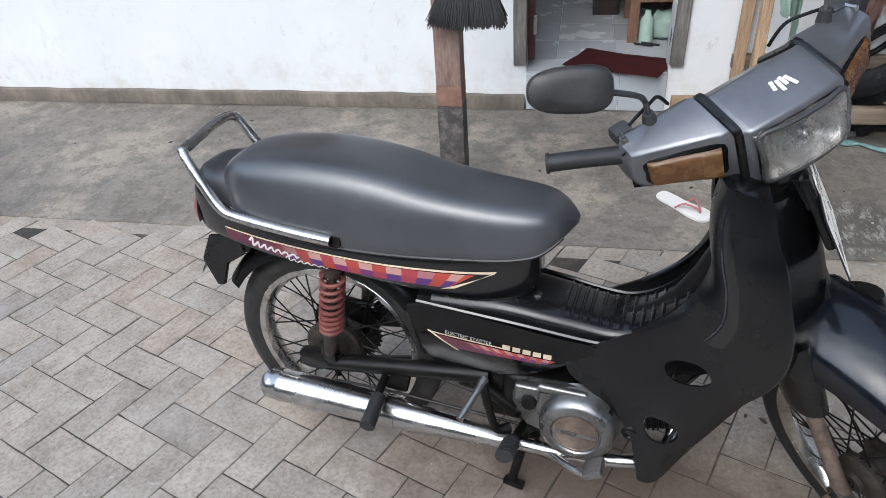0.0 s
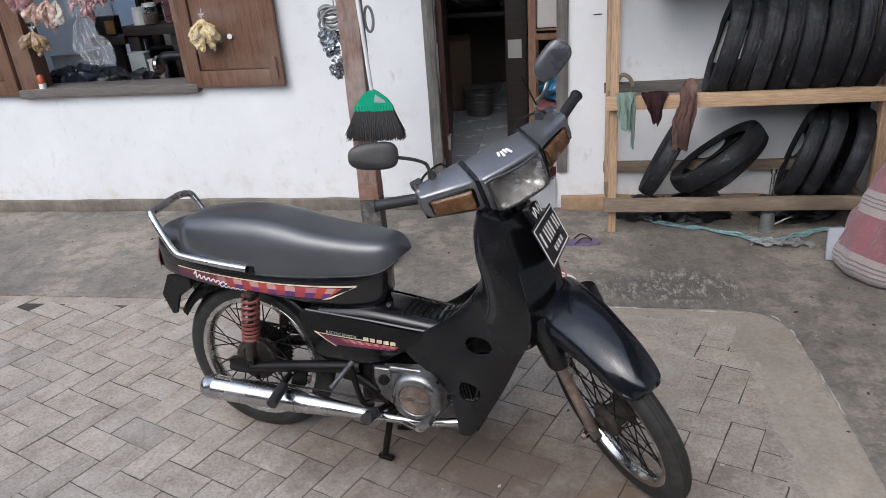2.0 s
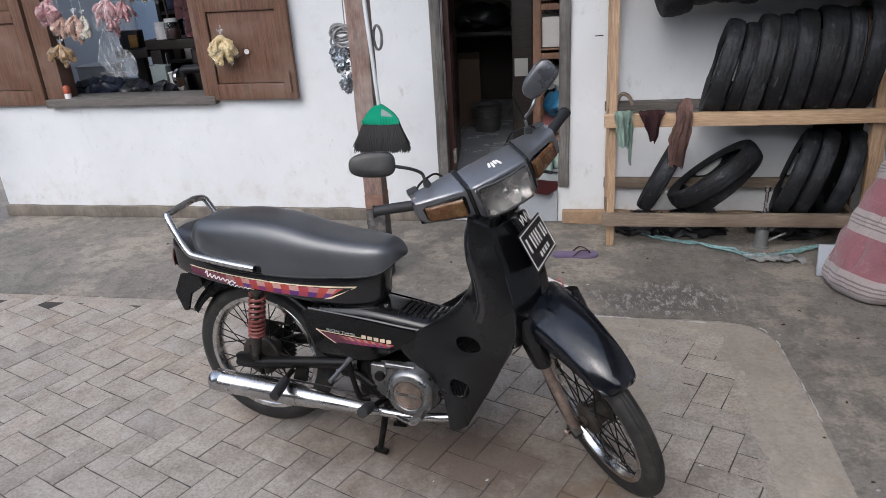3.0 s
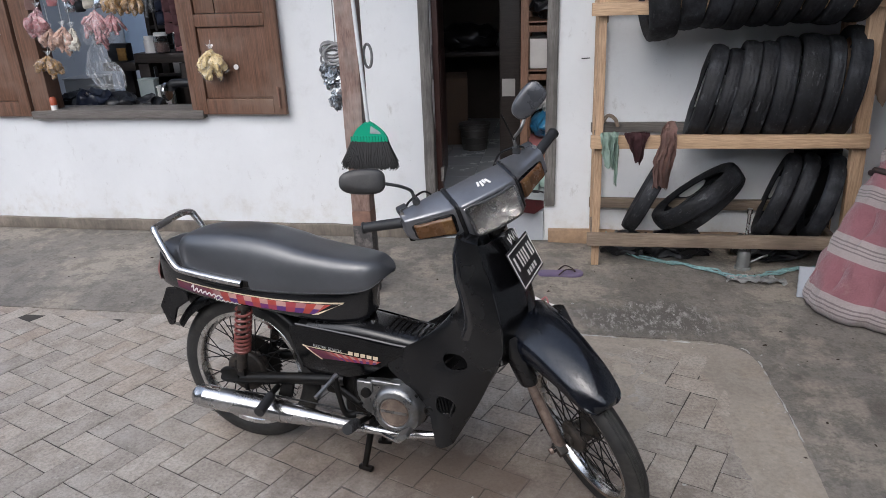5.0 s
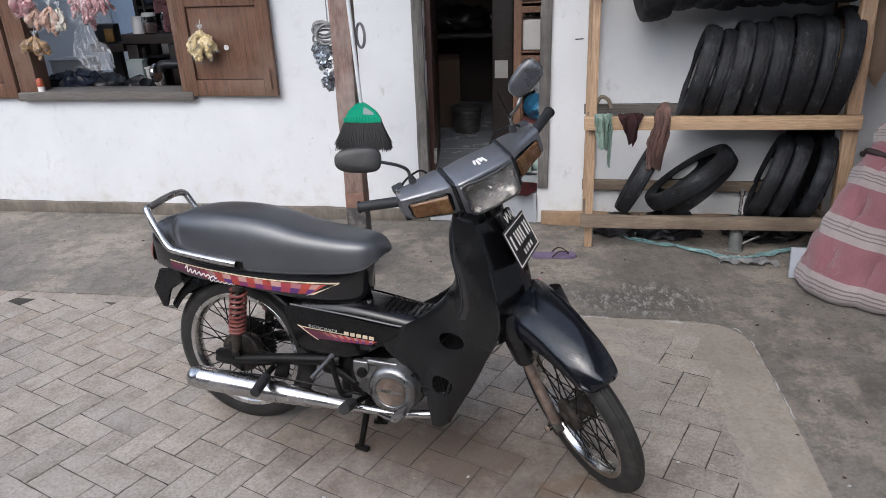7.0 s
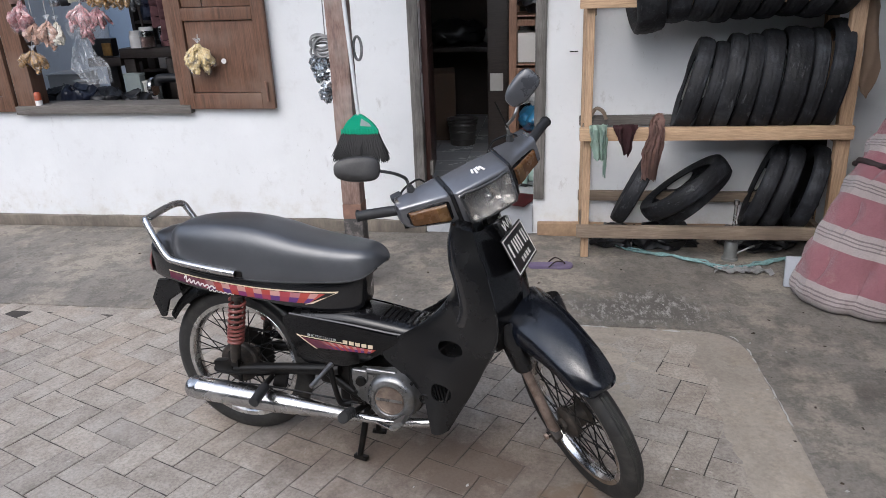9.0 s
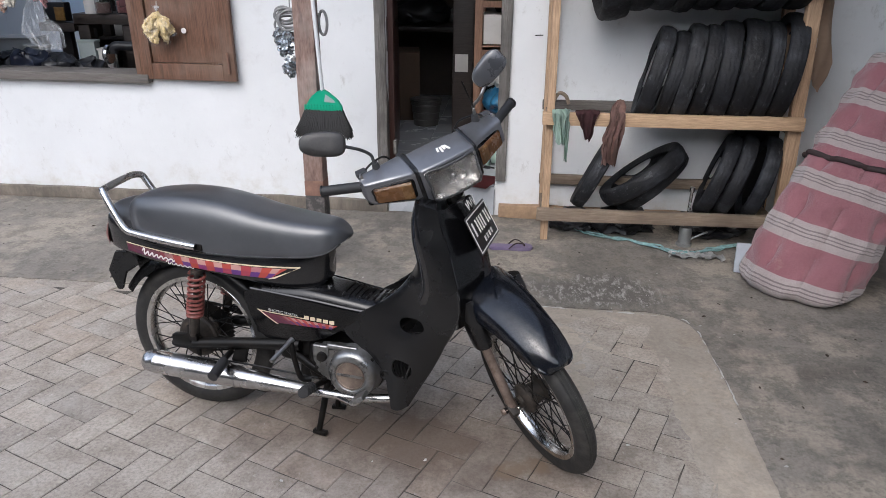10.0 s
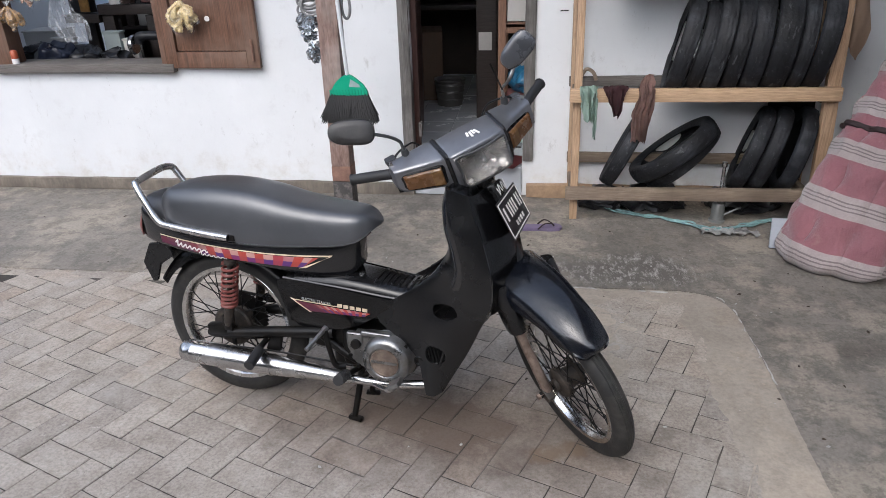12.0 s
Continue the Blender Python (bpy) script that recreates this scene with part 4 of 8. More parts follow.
# rear drive: sprocket, chain, swing arm, shocks
teeth = []
for k in range(72):
    r_ = 0.101 if k % 2 else 0.091
    teeth.append((RC.x + r_ * math.cos(2 * math.pi * k / 72), RC.z + r_ * math.sin(2 * math.pi * k / 72)))
part("sprocket", prism(teeth, 0.048, 0.053, 0), M_STEEL, rear)
run = arc((RC.x, RC.z), 0.100, 85, 275, 14, 0.05) + [(0.0, 0.05, 0.305), (0.03, 0.05, 0.33), (0.0, 0.05, 0.355)]
part("chain", tube(run, 0.007, 6, 6, closed=True, flat=0.6), M_STEEL, label="greasy drive chain")
for s in (-1, 1):
    part("swing_arm", tube([(-0.56, s * 0.098, 0.292), (-0.50, s * 0.098, 0.295), (-0.3, s * 0.095, 0.325), (-0.06, s * 0.08, 0.35)], [0.016, 0.021, 0.021, 0.023], 10), M_STEEL)
    part("axle_plate", prism([(-0.555, 0.272), (-0.45, 0.275), (-0.44, 0.335), (-0.52, 0.33)], s * 0.098 - 0.007, s * 0.098 + 0.007), M_STEEL)
    top, bot = Vector((-0.425, s * 0.112, 0.60)), Vector((-0.468, s * 0.108, 0.335))
    d = bot - top
    def on(t, dx=0.0):
        return top + d * t
    shock = part("shock_absorber", tube([on(0), on(0.06), on(0.061), on(0.5), on(0.62), on(0.625), on(0.93), on(1.0)], [0.022, 0.022, 0.010, 0.010, 0.010, 0.020, 0.018, 0.014], 14, smooth=False), M_HUB)
    e1 = d.normalized().orthogonal().normalized()
    e2 = d.normalized().cross(e1)
    # coils open at the top, close-wound below
    path, turns = [], 9
    for i in range(turns * 14 + 1):
        f = i / 14
        t = 0.06 + (0.078 * f if f < 5 else 0.39 + 0.057 * (f - 5))
        path.append(on(t) + (e1 * math.cos(2 * math.pi * f) + e2 * math.sin(2 * math.pi * f)) * 0.0265)
    part("spring", tube(path, 0.0054, 7, smooth=False), M_SPRING, shock, "faded red coil spring")
    part("spring_seat", tube([on(0.625), on(0.69)], 0.029, 16, smooth=False), M_SPRING, shock)

# inner mudguard, flap and tail
fend = []
for a_ in range(28, 151, 10):
    ca, sa = math.cos(radians(a_)), math.sin(radians(a_))
    row = []
    for y_, k in ((-0.062, -0.035), (-0.055, -0.008), (-0.03, 0.006), (0, 0.01), (0.03, 0.006), (0.055, -0.008), (0.062, -0.035)):
        row.append((RC.x + (0.325 + k) * ca, y_, RC.z + (0.325 + k) * sa))
    fend.append(row)
part("rear_mudguard", sheet(fend, 0.003, 3, 2), M_SHIELD)
part("mud_flap", sheet([[(-0.76, -0.075, 0.60), (-0.80, 0, 0.60), (-0.76, 0.075, 0.60)], [(-0.80, -0.072, 0.54), (-0.84, 0, 0.54), (-0.80, 0.072, 0.54)], [(-0.85, -0.066, 0.475), (-0.885, 0, 0.468), (-0.85, 0.066, 0.475)]], 0.004), M_SHIELD)
part("plate_bracket", prism([(-0.70, 0.62), (-0.79, 0.61), (-0.83, 0.53), (-0.80, 0.455), (-0.775, 0.46), (-0.75, 0.53), (-0.69, 0.57)], -0.075, -0.066), M_SHIELD)
part("plate_bracket", prism([(-0.70, 0.62), (-0.79, 0.61), (-0.83, 0.53), (-0.80, 0.455), (-0.775, 0.46), (-0.75, 0.53), (-0.69, 0.57)], 0.066, 0.075), M_SHIELD)

# seat: half widths and heights along its length
SEAT = [(-0.708, 0.058, 0.735, 0.785), (-0.694, 0.092, 0.704, 0.815), (-0.64, 0.117, 0.682, 0.838), (-0.52, 0.130, 0.670, 0.854), (-0.40, 0.130, 0.665, 0.853), (-0.30, 0.126, 0.664, 0.840), (-0.20, 0.119, 0.668, 0.818), (-0.10, 0.110, 0.675, 0.804), (-0.02, 0.102, 0.683, 0.797), (0.035, 0.088, 0.694, 0.792), (0.064, 0.070, 0.710, 0.784), (0.084, 0.050, 0.728, 0.774), (0.100, 0.027, 0.742, 0.763), (0.108, 0.010, 0.748, 0.756)]
ctrl = []
for x, w, z0, z1 in SEAT:
    hgt = z1 - z0
    half = [(0.0, z1), (0.45 * w, z1 - 0.015 * hgt), (0.76 * w, z1 - 0.085 * hgt), (0.93 * w, z1 - 0.28 * hgt), (1.0 * w, z0 + 0.34 * hgt), (0.985 * w, z0 + 0.06 * hgt), (0.80 * w, z0)]
    row = [(x, -a_, b_) for a_, b_ in half] + [(x, a_, b_) for a_, b_ in half[::-1][:-1]]
    ctrl.append(row)
seat = part("seat", grid_mesh(smooth_grid(ctrl, 4, 5, True), True, True), M_VINYL, label="worn black vinyl bench seat with dull sheen", smooth=60)
for s in (-1, 1):
    edge = [(x, s * (w * 0.985), z0 + 0.02 * (z1 - z0)) for x, w, z0, z1 in SEAT[1:-2]]
    part("piping", tube(edge, 0.0035, 6, 4), M_SHIELD, seat)

# tail fairing below the seat
TAIL = [(-0.805, 0.045, 0.640, 0.735), (-0.79, 0.085, 0.630, 0.755), (-0.70, 0.112, 0.618, 0.735), (-0.55, 0.124, 0.600, 0.690), (-0.35, 0.122, 0.586, 0.680), (-0.20, 0.112, 0.570, 0.682), (-0.08, 0.092, 0.560, 0.692), (0.005, 0.058, 0.565, 0.705), (0.034, 0.030, 0.600, 0.712)]
ctrl = []
for x, w, z0, z1 in TAIL:
    hgt = z1 - z0
    half = [(0.0, z1), (0.7 * w, z1), (0.93 * w, z1 - 0.08 * hgt), (1.0 * w, z1 - 0.35 * hgt), (0.97 * w, z0 + 0.22 * hgt), (0.86 * w, z0 + 0.02 * hgt), (0.4 * w, z0)]
    ctrl.append([(x, -a_, b_) for a_, b_ in half] + [(x, a_, b_) for a_, b_ in half[::-1][:-1]])
tail = part("tail_fairing", grid_mesh(smooth_grid(ctrl, 4, 5, True), True, True), M_BLACK, label="glossy black tail fairing with checkered sticker")
part("tail_cover", sheet([[(-0.655, -0.112, 0.70), (-0.695, -0.085, 0.780), (-0.705, 0, 0.796), (-0.695, 0.085, 0.780), (-0.655, 0.112, 0.70)], [(-0.750, -0.100, 0.70), (-0.772, -0.070, 0.778), (-0.785, 0, 0.788), (-0.772, 0.070, 0.778), (-0.750, 0.100, 0.70)], [(-0.81, -0.06, 0.70), (-0.825, -0.03, 0.735), (-0.83, 0, 0.74), (-0.825, 0.03, 0.735), (-0.81, 0.06, 0.70)]], 0.004), M_GREYCOWL)
part("tail_light", grid_mesh(smooth_grid([[(-0.795, -0.085, 0.64), (-0.817, -0.06, 0.635), (-0.827, 0, 0.632), (-0.817, 0.06, 0.635), (-0.795, 0.085, 0.64)], [(-0.795, -0.088, 0.68), (-0.827, -0.06, 0.675), (-0.839, 0, 0.672), (-0.827, 0.06, 0.675), (-0.795, 0.088, 0.68)], [(-0.79, -0.08, 0.735), (-0.807, -0.055, 0.735), (-0.817, 0, 0.735), (-0.807, 0.055, 0.735), (-0.79, 0.08, 0.735)]], 4, 4)), M_TAIL, tail, "dark red tail light")


def skin_of(ob):
    """A tree over a part's own skin, to lay stickers on it."""
    bmx = bmesh.new()
    bmx.from_mesh(ob.data)
    tree = BVHTree.FromBMesh(bmx)
    bmx.free()
    return tree


def on_skin(tree, x, z, s=-1, out=0.0012):
    hit, nrm, _, _ = tree.ray_cast(Vector((x, s * 0.5, z)) * BS, Vector((0, -s, 0)))
    return hit / BS + Vector((0, s * out, 0)) if hit else Vector((x, s * 0.1, z))


def decal(name, rows, material, parent, label=""):
    """A thin sticker over rows of points, UV along and across."""
    bm = grid_mesh(rows)
    uv = bm.loops.layers.uv.new("UVMap")
    nr, nc = len(rows), len(rows[0])
    bm.verts.index_update()
    for f in bm.faces:
        for lp in f.loops:
            i = lp.vert.index
            lp[uv].uv = ((i // nc) / (nr - 1), (i % nc) / (nc - 1))
    return part(name, bm, material, parent, label)


def side_strip(tree, lo, hi, n_, material, parent, name="sticker", label="", out=0.0012, s=-1, across=4):
    """A sticker between two lines of (x, z) points on a side."""
    lo, hi = [spline([(x, 0, z) for x, z in q], n_) if len(q) > 2 else [Vector((q[0][0] + (q[1][0] - q[0][0]) * i / n_, 0, q[0][1] + (q[1][1] - q[0][1]) * i / n_)) for i in range(n_ + 1)] for q in (lo, hi)]
    return decal(name, [[on_skin(tree, *(p.lerp(q, k / across)).xz, s, out) for k in range(across + 1)] for p, q in zip(lo, hi)], material, parent, label)


tail_skin = skin_of(tail)
for s in (-1, 1):
    side_strip(tail_skin, [(-0.70, 0.636), (-0.52, 0.612), (-0.33, 0.600), (-0.15, 0.596)], [(-0.70, 0.664), (-0.50, 0.646), (-0.30, 0.636), (-0.09, 0.634)], 14, M_CHECK, tail, label="red, orange and violet checkered sticker", s=s)
    side_strip(tail_skin, [(-0.70, 0.6655), (-0.50, 0.6475), (-0.30, 0.6375), (-0.055, 0.637)], [(-0.70, 0.669), (-0.50, 0.652), (-0.30, 0.642), (-0.045, 0.643)], 14, M_CREAM, tail, "sticker_line", out=0.0014, s=s)
    side_strip(tail_skin, [(-0.165, 0.592), (-0.05, 0.637)], [(-0.135, 0.596), (-0.045, 0.643)], 10, M_CREAM, tail, "sticker_line", out=0.0016, s=s)
    # maker's script as plain running lines
    def script(x0, x1, base, slope, high, waves, width):
        pts = []
        for i in range(waves * 4 + 1):
            f = i / (waves * 4)
            up = math.sin(i * math.pi / 2) * 0.5 + 0.5
            tall = high * (1.5 if i < 4 else (0.75 + 0.25 * math.sin(i * 1.7)))
            z = base + slope * (x1 - x0) * f + up * tall
            pts.append(Vector((x0 + (x1 - x0) * f + 0.55 * up * tall, 0, z)))
        pts = spline(pts, 4)
        lo, hi = [], []
        for i, p in enumerate(pts):
            d = (pts[min(i + 1, len(pts) - 1)] - pts[max(i - 1, 0)]).normalized()
            n_ = Vector((-d.z, 0, d.x)) * width / 2
            lo.append(p - n_)
            hi.append(p + n_)
        decal("sticker_script", [[on_skin(tail_skin, *p.xz, s, 0.0024), on_skin(tail_skin, *q.xz, s, 0.0024)] for p, q in zip(lo, hi)], M_WHITE, tail)
    script(-0.640, -0.505, 0.633, -0.10, 0.016, 7, 0.0052)
    script(-0.545, -0.435, 0.606, -0.05, 0.011, 6, 0.0036)

# chrome grab rail
rail = [(-0.405, -0.138, 0.690), (-0.50, -0.138, 0.697), (-0.64, -0.13, 0.708), (-0.69, -0.126, 0.722), (-0.734, -0.119, 0.779), (-0.768, -0.110, 0.828), (-0.777, -0.104, 0.840), (-0.783, -0.088, 0.846), (-0.790, 0.045, 0.860), (-0.785, 0.092, 0.858), (-0.779, 0.108, 0.850), (-0.768, 0.112, 0.832), (-0.734, 0.119, 0.779), (-0.69, 0.126, 0.722), (-0.64, 0.13, 0.708), (-0.50, 0.138, 0.697), (-0.405, 0.138, 0.690)]
part("grab_rail", tube(rail, 0.0125, 12, 5), M_CHROME, label="chromed tube grab rail round the tail")
for s in (-1, 1):
    part("rail_hole", tube([(-0.410, s * 0.138, 0.690), (-0.4035, s * 0.138, 0.6898)], 0.0098, 12, smooth=False), M_STEEL)
    part("seat_hinge", boxes(((-0.40, s * 0.125, 0.687), (0.03, 0.02, 0.022)), bevel=0.003), M_STEEL)

# lower side covers
for s in (-1, 1):
    def pt(x, z, o=0.0):
        base = 0.112 + 0.012 * math.cos((x + 0.02) * 4) - 0.10 * max(0, x - 0.08) - (0.03 * max(0, (0.47 - z)) / 0.1)
        return (x, s * (base + o), z)
    cols = []
    for x, lo, hi in ((-0.245, 0.52, 0.545), (-0.225, 0.44, 0.550), (-0.19, 0.365, 0.553), (-0.12, 0.362, 0.549), (-0.04, 0.372, 0.543), (0.04, 0.400, 0.535), (0.10, 0.44, 0.527), (0.16, 0.485, 0.519), (0.195, 0.505, 0.514)):
        cols.append([pt(x, lo + (hi - lo) * k / 5) for k in range(6)])
    bm = grid_mesh(smooth_grid(cols, 3, 3))
    bmesh.ops.solidify(bm, geom=bm.faces[:], thickness=0.01 * -s)
    cover = part("side_cover", bm, M_BLACK, label="glossy black side cover with sticker")
    ck = skin_of(cover)
    side_strip(ck, [(-0.128, 0.440), (0.075, 0.446)], [(-0.178, 0.478), (0.098, 0.462)], 24, M_CHECK, cover, label="red and violet checkered sticker", s=s)
    side_strip(ck, [(-0.192, 0.4815), (-0.02, 0.4735)], [(-0.196, 0.485), (-0.02, 0.4770)], 12, M_CREAM, cover, "sticker_line", out=0.0016, s=s)
    side_strip(ck, [(-0.196, 0.487), (-0.130, 0.436)], [(-0.188, 0.487), (-0.122, 0.436)], 12, M_CREAM, cover, "sticker_line", out=0.0018, s=s)
    for i in range(5):   # maker's name, as plain blocks
        x, zz = -0.020 + i * 0.0226, 0.4735 - 0.0065 * i / 4
        side_strip(ck, [(x, zz), (x + 0.0175, zz - 0.0004)], [(x + 0.0012, zz + 0.0140), (x + 0.0185, zz + 0.0136)], 2, M_CREAM, cover, "sticker_block", out=0.002, s=s)
    if s < 0:
        right_skin = ck

# sticker words on the right cover
cu = bpy.data.curves.new("words", "FONT")
cu.body, cu.size, cu.extrude = "ELECTRIC STARTER", 0.0150, 0.0003
txt = bpy.data.objects.new("words", cu)
scene.collection.objects.link(txt)
dg = bpy.context.evaluated_depsgraph_get()
dg.update()
tm = bpy.data.meshes.new_from_object(txt.evaluated_get(dg))
bpy.data.objects.remove(txt)
bm = bmesh.new()
bm.from_mesh(tm)
for v in bm.verts:
    v.co = on_skin(right_skin, -0.152 + v.co.x * 0.84, 0.4865 + v.co.y * 0.84 - v.co.x * 0.06, -1, 0.0022)
part("lettering", bm, M_WHITE, label="small cream lettering", smooth=0)

# backbone tunnel with ribbed step
TUN = [(-0.20, 0.095, 0.50, 0.575), (-0.05, 0.098, 0.46, 0.582), (0.06, 0.096, 0.43, 0.572), (0.14, 0.090, 0.42, 0.560), (0.21, 0.088, 0.42, 0.554), (0.27, 0.088, 0.44, 0.576), (0.325, 0.088, 0.48, 0.622), (0.375, 0.090, 0.55, 0.685), (0.42, 0.095, 0.64, 0.78)]
ctrl = []
for x, w, z0, z1 in TUN:
    half = [(0.0, z1 - 0.010), (0.42 * w, z1 - 0.011), (0.68 * w, z1 - 0.017), (0.88 * w, z1 - 0.034), (1.0 * w, (z0 + z1) / 2 - 0.02), (0.9 * w, z0), (0.4 * w, z0)]
    ctrl.append([(x, -a_, b_) for a_, b_ in half] + [(x, a_, b_) for a_, b_ in half[::-1][:-1]])
tunnel = part("tunnel_fairing", grid_mesh(smooth_grid(ctrl, 4, 4, True), True, True), M_TUNNEL, label="glossy black step-through tunnel with ribs")
TP = spline([(x, w, z1) for x, w, z0, z1 in TUN], 12)
k_prev = -9
for q in TP:
    if 0.09 < q.x < 0.37 and q.x - k_prev > 0.0185:
        k_prev = q.x
        ww = q.y
        part("rib", tube([(q.x, -ww * 0.74, q.z - 0.020), (q.x, -ww * 0.5, q.z - 0.011), (q.x, 0, q.z - 0.009), (q.x, ww * 0.5, q.z - 0.011), (q.x, ww * 0.74, q.z - 0.020)], 0.0040, 6, 3), M_SHIELD, tunnel)
part("tunnel_bolt", lathe([(0.0, 0.596), (0.010, 0.595), (0.011, 0.588), (0.0, 0.585)], 14, "Z", centre=(0.035, -0.03, -0.024)), M_CHROME, tunnel)
for s in (-1, 1):
    part("tunnel_trim", tube([(-0.22, s * 0.118, 0.557), (0.0, s * 0.114, 0.541), (0.17, s * 0.103, 0.521), (0.24, s * 0.099, 0.526), (0.31, s * 0.099, 0.568), (0.37, s * 0.10, 0.645)], 0.0050, 6, 4), M_BLACK, tunnel)

# leg shields: each side's panel with its two openings, then the front piece between them
for s in (-1, 1):
    ctrl = [
        [(0.361, 0.068, 0.914), (0.371, 0.130, 0.919), (0.405, 0.149, 0.916), (0.438, 0.143, 0.906)],
        [(0.354, 0.070, 0.865), (0.363, 0.136, 0.866), (0.405, 0.156, 0.861), (0.455, 0.150, 0.850)],
        [(0.360, 0.078, 0.800), (0.371, 0.147, 0.799), (0.420, 0.167, 0.792), (0.480, 0.158, 0.785)],
        [(0.372, 0.084, 0.735), (0.388, 0.148, 0.734), (0.440, 0.170, 0.726), (0.500, 0.163, 0.720)],
        [(0.340, 0.092, 0.655), (0.388, 0.134, 0.655), (0.452, 0.166, 0.650), (0.518, 0.166, 0.650)],
        [(0.270, 0.098, 0.580), (0.350, 0.112, 0.580), (0.440, 0.150, 0.580), (0.520, 0.160, 0.580)],
        [(0.170, 0.104, 0.515), (0.300, 0.110, 0.512), (0.410, 0.138, 0.515), (0.500, 0.150, 0.520)],
        [(0.120, 0.108, 0.450), (0.260, 0.112, 0.450), (0.375, 0.138, 0.455), (0.474, 0.128, 0.465)],
        [(0.190, 0.112, 0.388), (0.278, 0.118, 0.388), (0.356, 0.140, 0.393), (0.450, 0.116, 0.408)],
        [(0.262, 0.122, 0.326), (0.294, 0.130, 0.326), (0.340, 0.142, 0.331), (0.421, 0.112, 0.346)],
        [(0.286, 0.138, 0.263), (0.303, 0.142, 0.263), (0.331, 0.142, 0.268), (0.387, 0.114, 0.283)],
        [(0.300, 0.146, 0.202), (0.312, 0.147, 0.199), (0.327, 0.145, 0.201), (0.349, 0.126, 0.211)],
    ]
    ctrl = [[(x, s * y, z) for x, y, z in r_] for r_ in ctrl]
    rows = smooth_grid(ctrl, 8, 4)
    bm = grid_mesh(rows)
    def in_hole(p):
        a_ = ((p.x - 0.362) * 0.9 + (p.z - 0.509) * 0.45) / 0.042
        b_ = ((p.z - 0.509) - (p.x - 0.362) * 0.25) / 0.026
        c_ = (p.x - 0.330) / 0.034
        d_ = (p.z - 0.352) / 0.030
        return abs(a_) ** 2.6 + abs(b_) ** 2.6 < 1 or abs(c_) ** 2.4 + abs(d_) ** 2.4 < 1
    bmesh.ops.subdivide_edges(bm, edges=[e for e in bm.edges if 0.29 < e.verts[0].co.z < 0.57 and 0.27 < e.verts[0].co.x < 0.43], cuts=2, use_grid_fill=True)
    bmesh.ops.delete(bm, geom=[f for f in bm.faces if in_hole(f.calc_center_median())], context="FACES")
    for v in bm.verts:
        if not any(len(e.link_faces) == 1 for e in v.link_edges):
            continue
        for hx, hz, p_, fa, fb in ((0.362, 0.509, 2.6, lambda u, w: (u * 0.9 + w * 0.45) / 0.042, lambda u, w: (w - u * 0.25) / 0.026), (0.330, 0.352, 2.4, lambda u, w: u / 0.034, lambda u, w: w / 0.030)):
            u, w = v.co.x - hx, v.co.z - hz
            val = abs(fa(u, w)) ** p_ + abs(fb(u, w)) ** p_
            if 0.3 < val < 2.6:
                k_ = val ** (-1 / p_)
                v.co.x, v.co.z = hx + u * k_, hz + w * k_
    bmesh.ops.solidify(bm, geom=bm.faces[:], thickness=0.006 * -s)
    shield = part("leg_shield", bm, M_SHIELD, label="matt black leg shield with two cut-outs")
    part("shield_rim", tube([r_[0] for r_ in rows[:22]], 0.0055, 8, 1), M_BLACK, shield)
    part("shield_rim", tube([r_[-1] for r_ in rows[6:]], 0.005, 8, 1), M_BLACK, shield)
    # the raised front panel: it swells out of the shield along a crease beside the rim and ends rounded below
    panel = []
    for k in range(1, 23):
        line = []
        for j in range(9, 25):
            p = rows[k][j]
            nrm = (rows[k][min(j + 1, 24)] - rows[k][j - 1]).cross(rows[k + 1][j] - rows[k - 1][j]).normalized()
            if nrm.y * s < 0:
                nrm = -nrm
            side = min(1.0, (j - 9) / 2.0)
            low = min(1.0, max(0.0, (22 - k - 0.10 * max(0, 14 - j) ** 1.5) / 3.0))
            top = min(1.0, (k - 1) / 2.0 + 0.2)
            rise = side * (2 - side) * low * (2 - low) * top * (0.35 + 0.65 * (24 - j) / 15)
            line.append(p + nrm * (-0.001 + 0.0085 * rise))
        panel.append(line)
    part("shield_fold", tube([r_[17] + Vector((0, s * 0.0012, 0)) for r_ in rows[23:43]], 0.0035, 6, 1), M_SHIELD, shield)
    part("shield_crease", tube([line[1] for line in panel[1:19]], 0.0028, 6, 1), M_GUARD, shield)
    part("shield_panel", grid_mesh(panel), M_BLACK, shield, "smooth raised black panel", smooth=25)
front_rows = []
for z, xs_, yo, xc in ((0.905, 0.438, 0.143, 0.478), (0.85, 0.455, 0.148, 0.515), (0.785, 0.48, 0.157, 0.548), (0.72, 0.50, 0.162, 0.572), (0.65, 0.518, 0.166, 0.585), (0.58, 0.52, 0.160, 0.575), (0.52, 0.500, 0.150, 0.55)):
    front_rows.append([(xs_, -yo, z), (xs_ + 0.022, -yo * 0.8, z), (xc - 0.012, -yo * 0.42, z), (xc, 0, z), (xc - 0.012, yo * 0.42, z), (xs_ + 0.022, yo * 0.8, z), (xs_, yo, z)])
for s in (-1, 1):
    part("shield_top", sheet([[(0.361, s * 0.068, 0.914), (0.371, s * 0.130, 0.919), (0.405, s * 0.149, 0.916), (0.438, s * 0.143, 0.906)], [(0.366, s * 0.052, 0.921), (0.378, s * 0.110, 0.927), (0.405, s * 0.126, 0.925), (0.432, s * 0.118, 0.917)], [(0.370, s * 0.030, 0.925), (0.385, s * 0.060, 0.932), (0.405, s * 0.060, 0.933), (0.425, s * 0.050, 0.928)]], 0.003, 4, 4), M_BLACK, smooth=60)
part("front_shield", sheet(front_rows, 0.005, 4, 4), M_BLACK, label="black front shield panel")
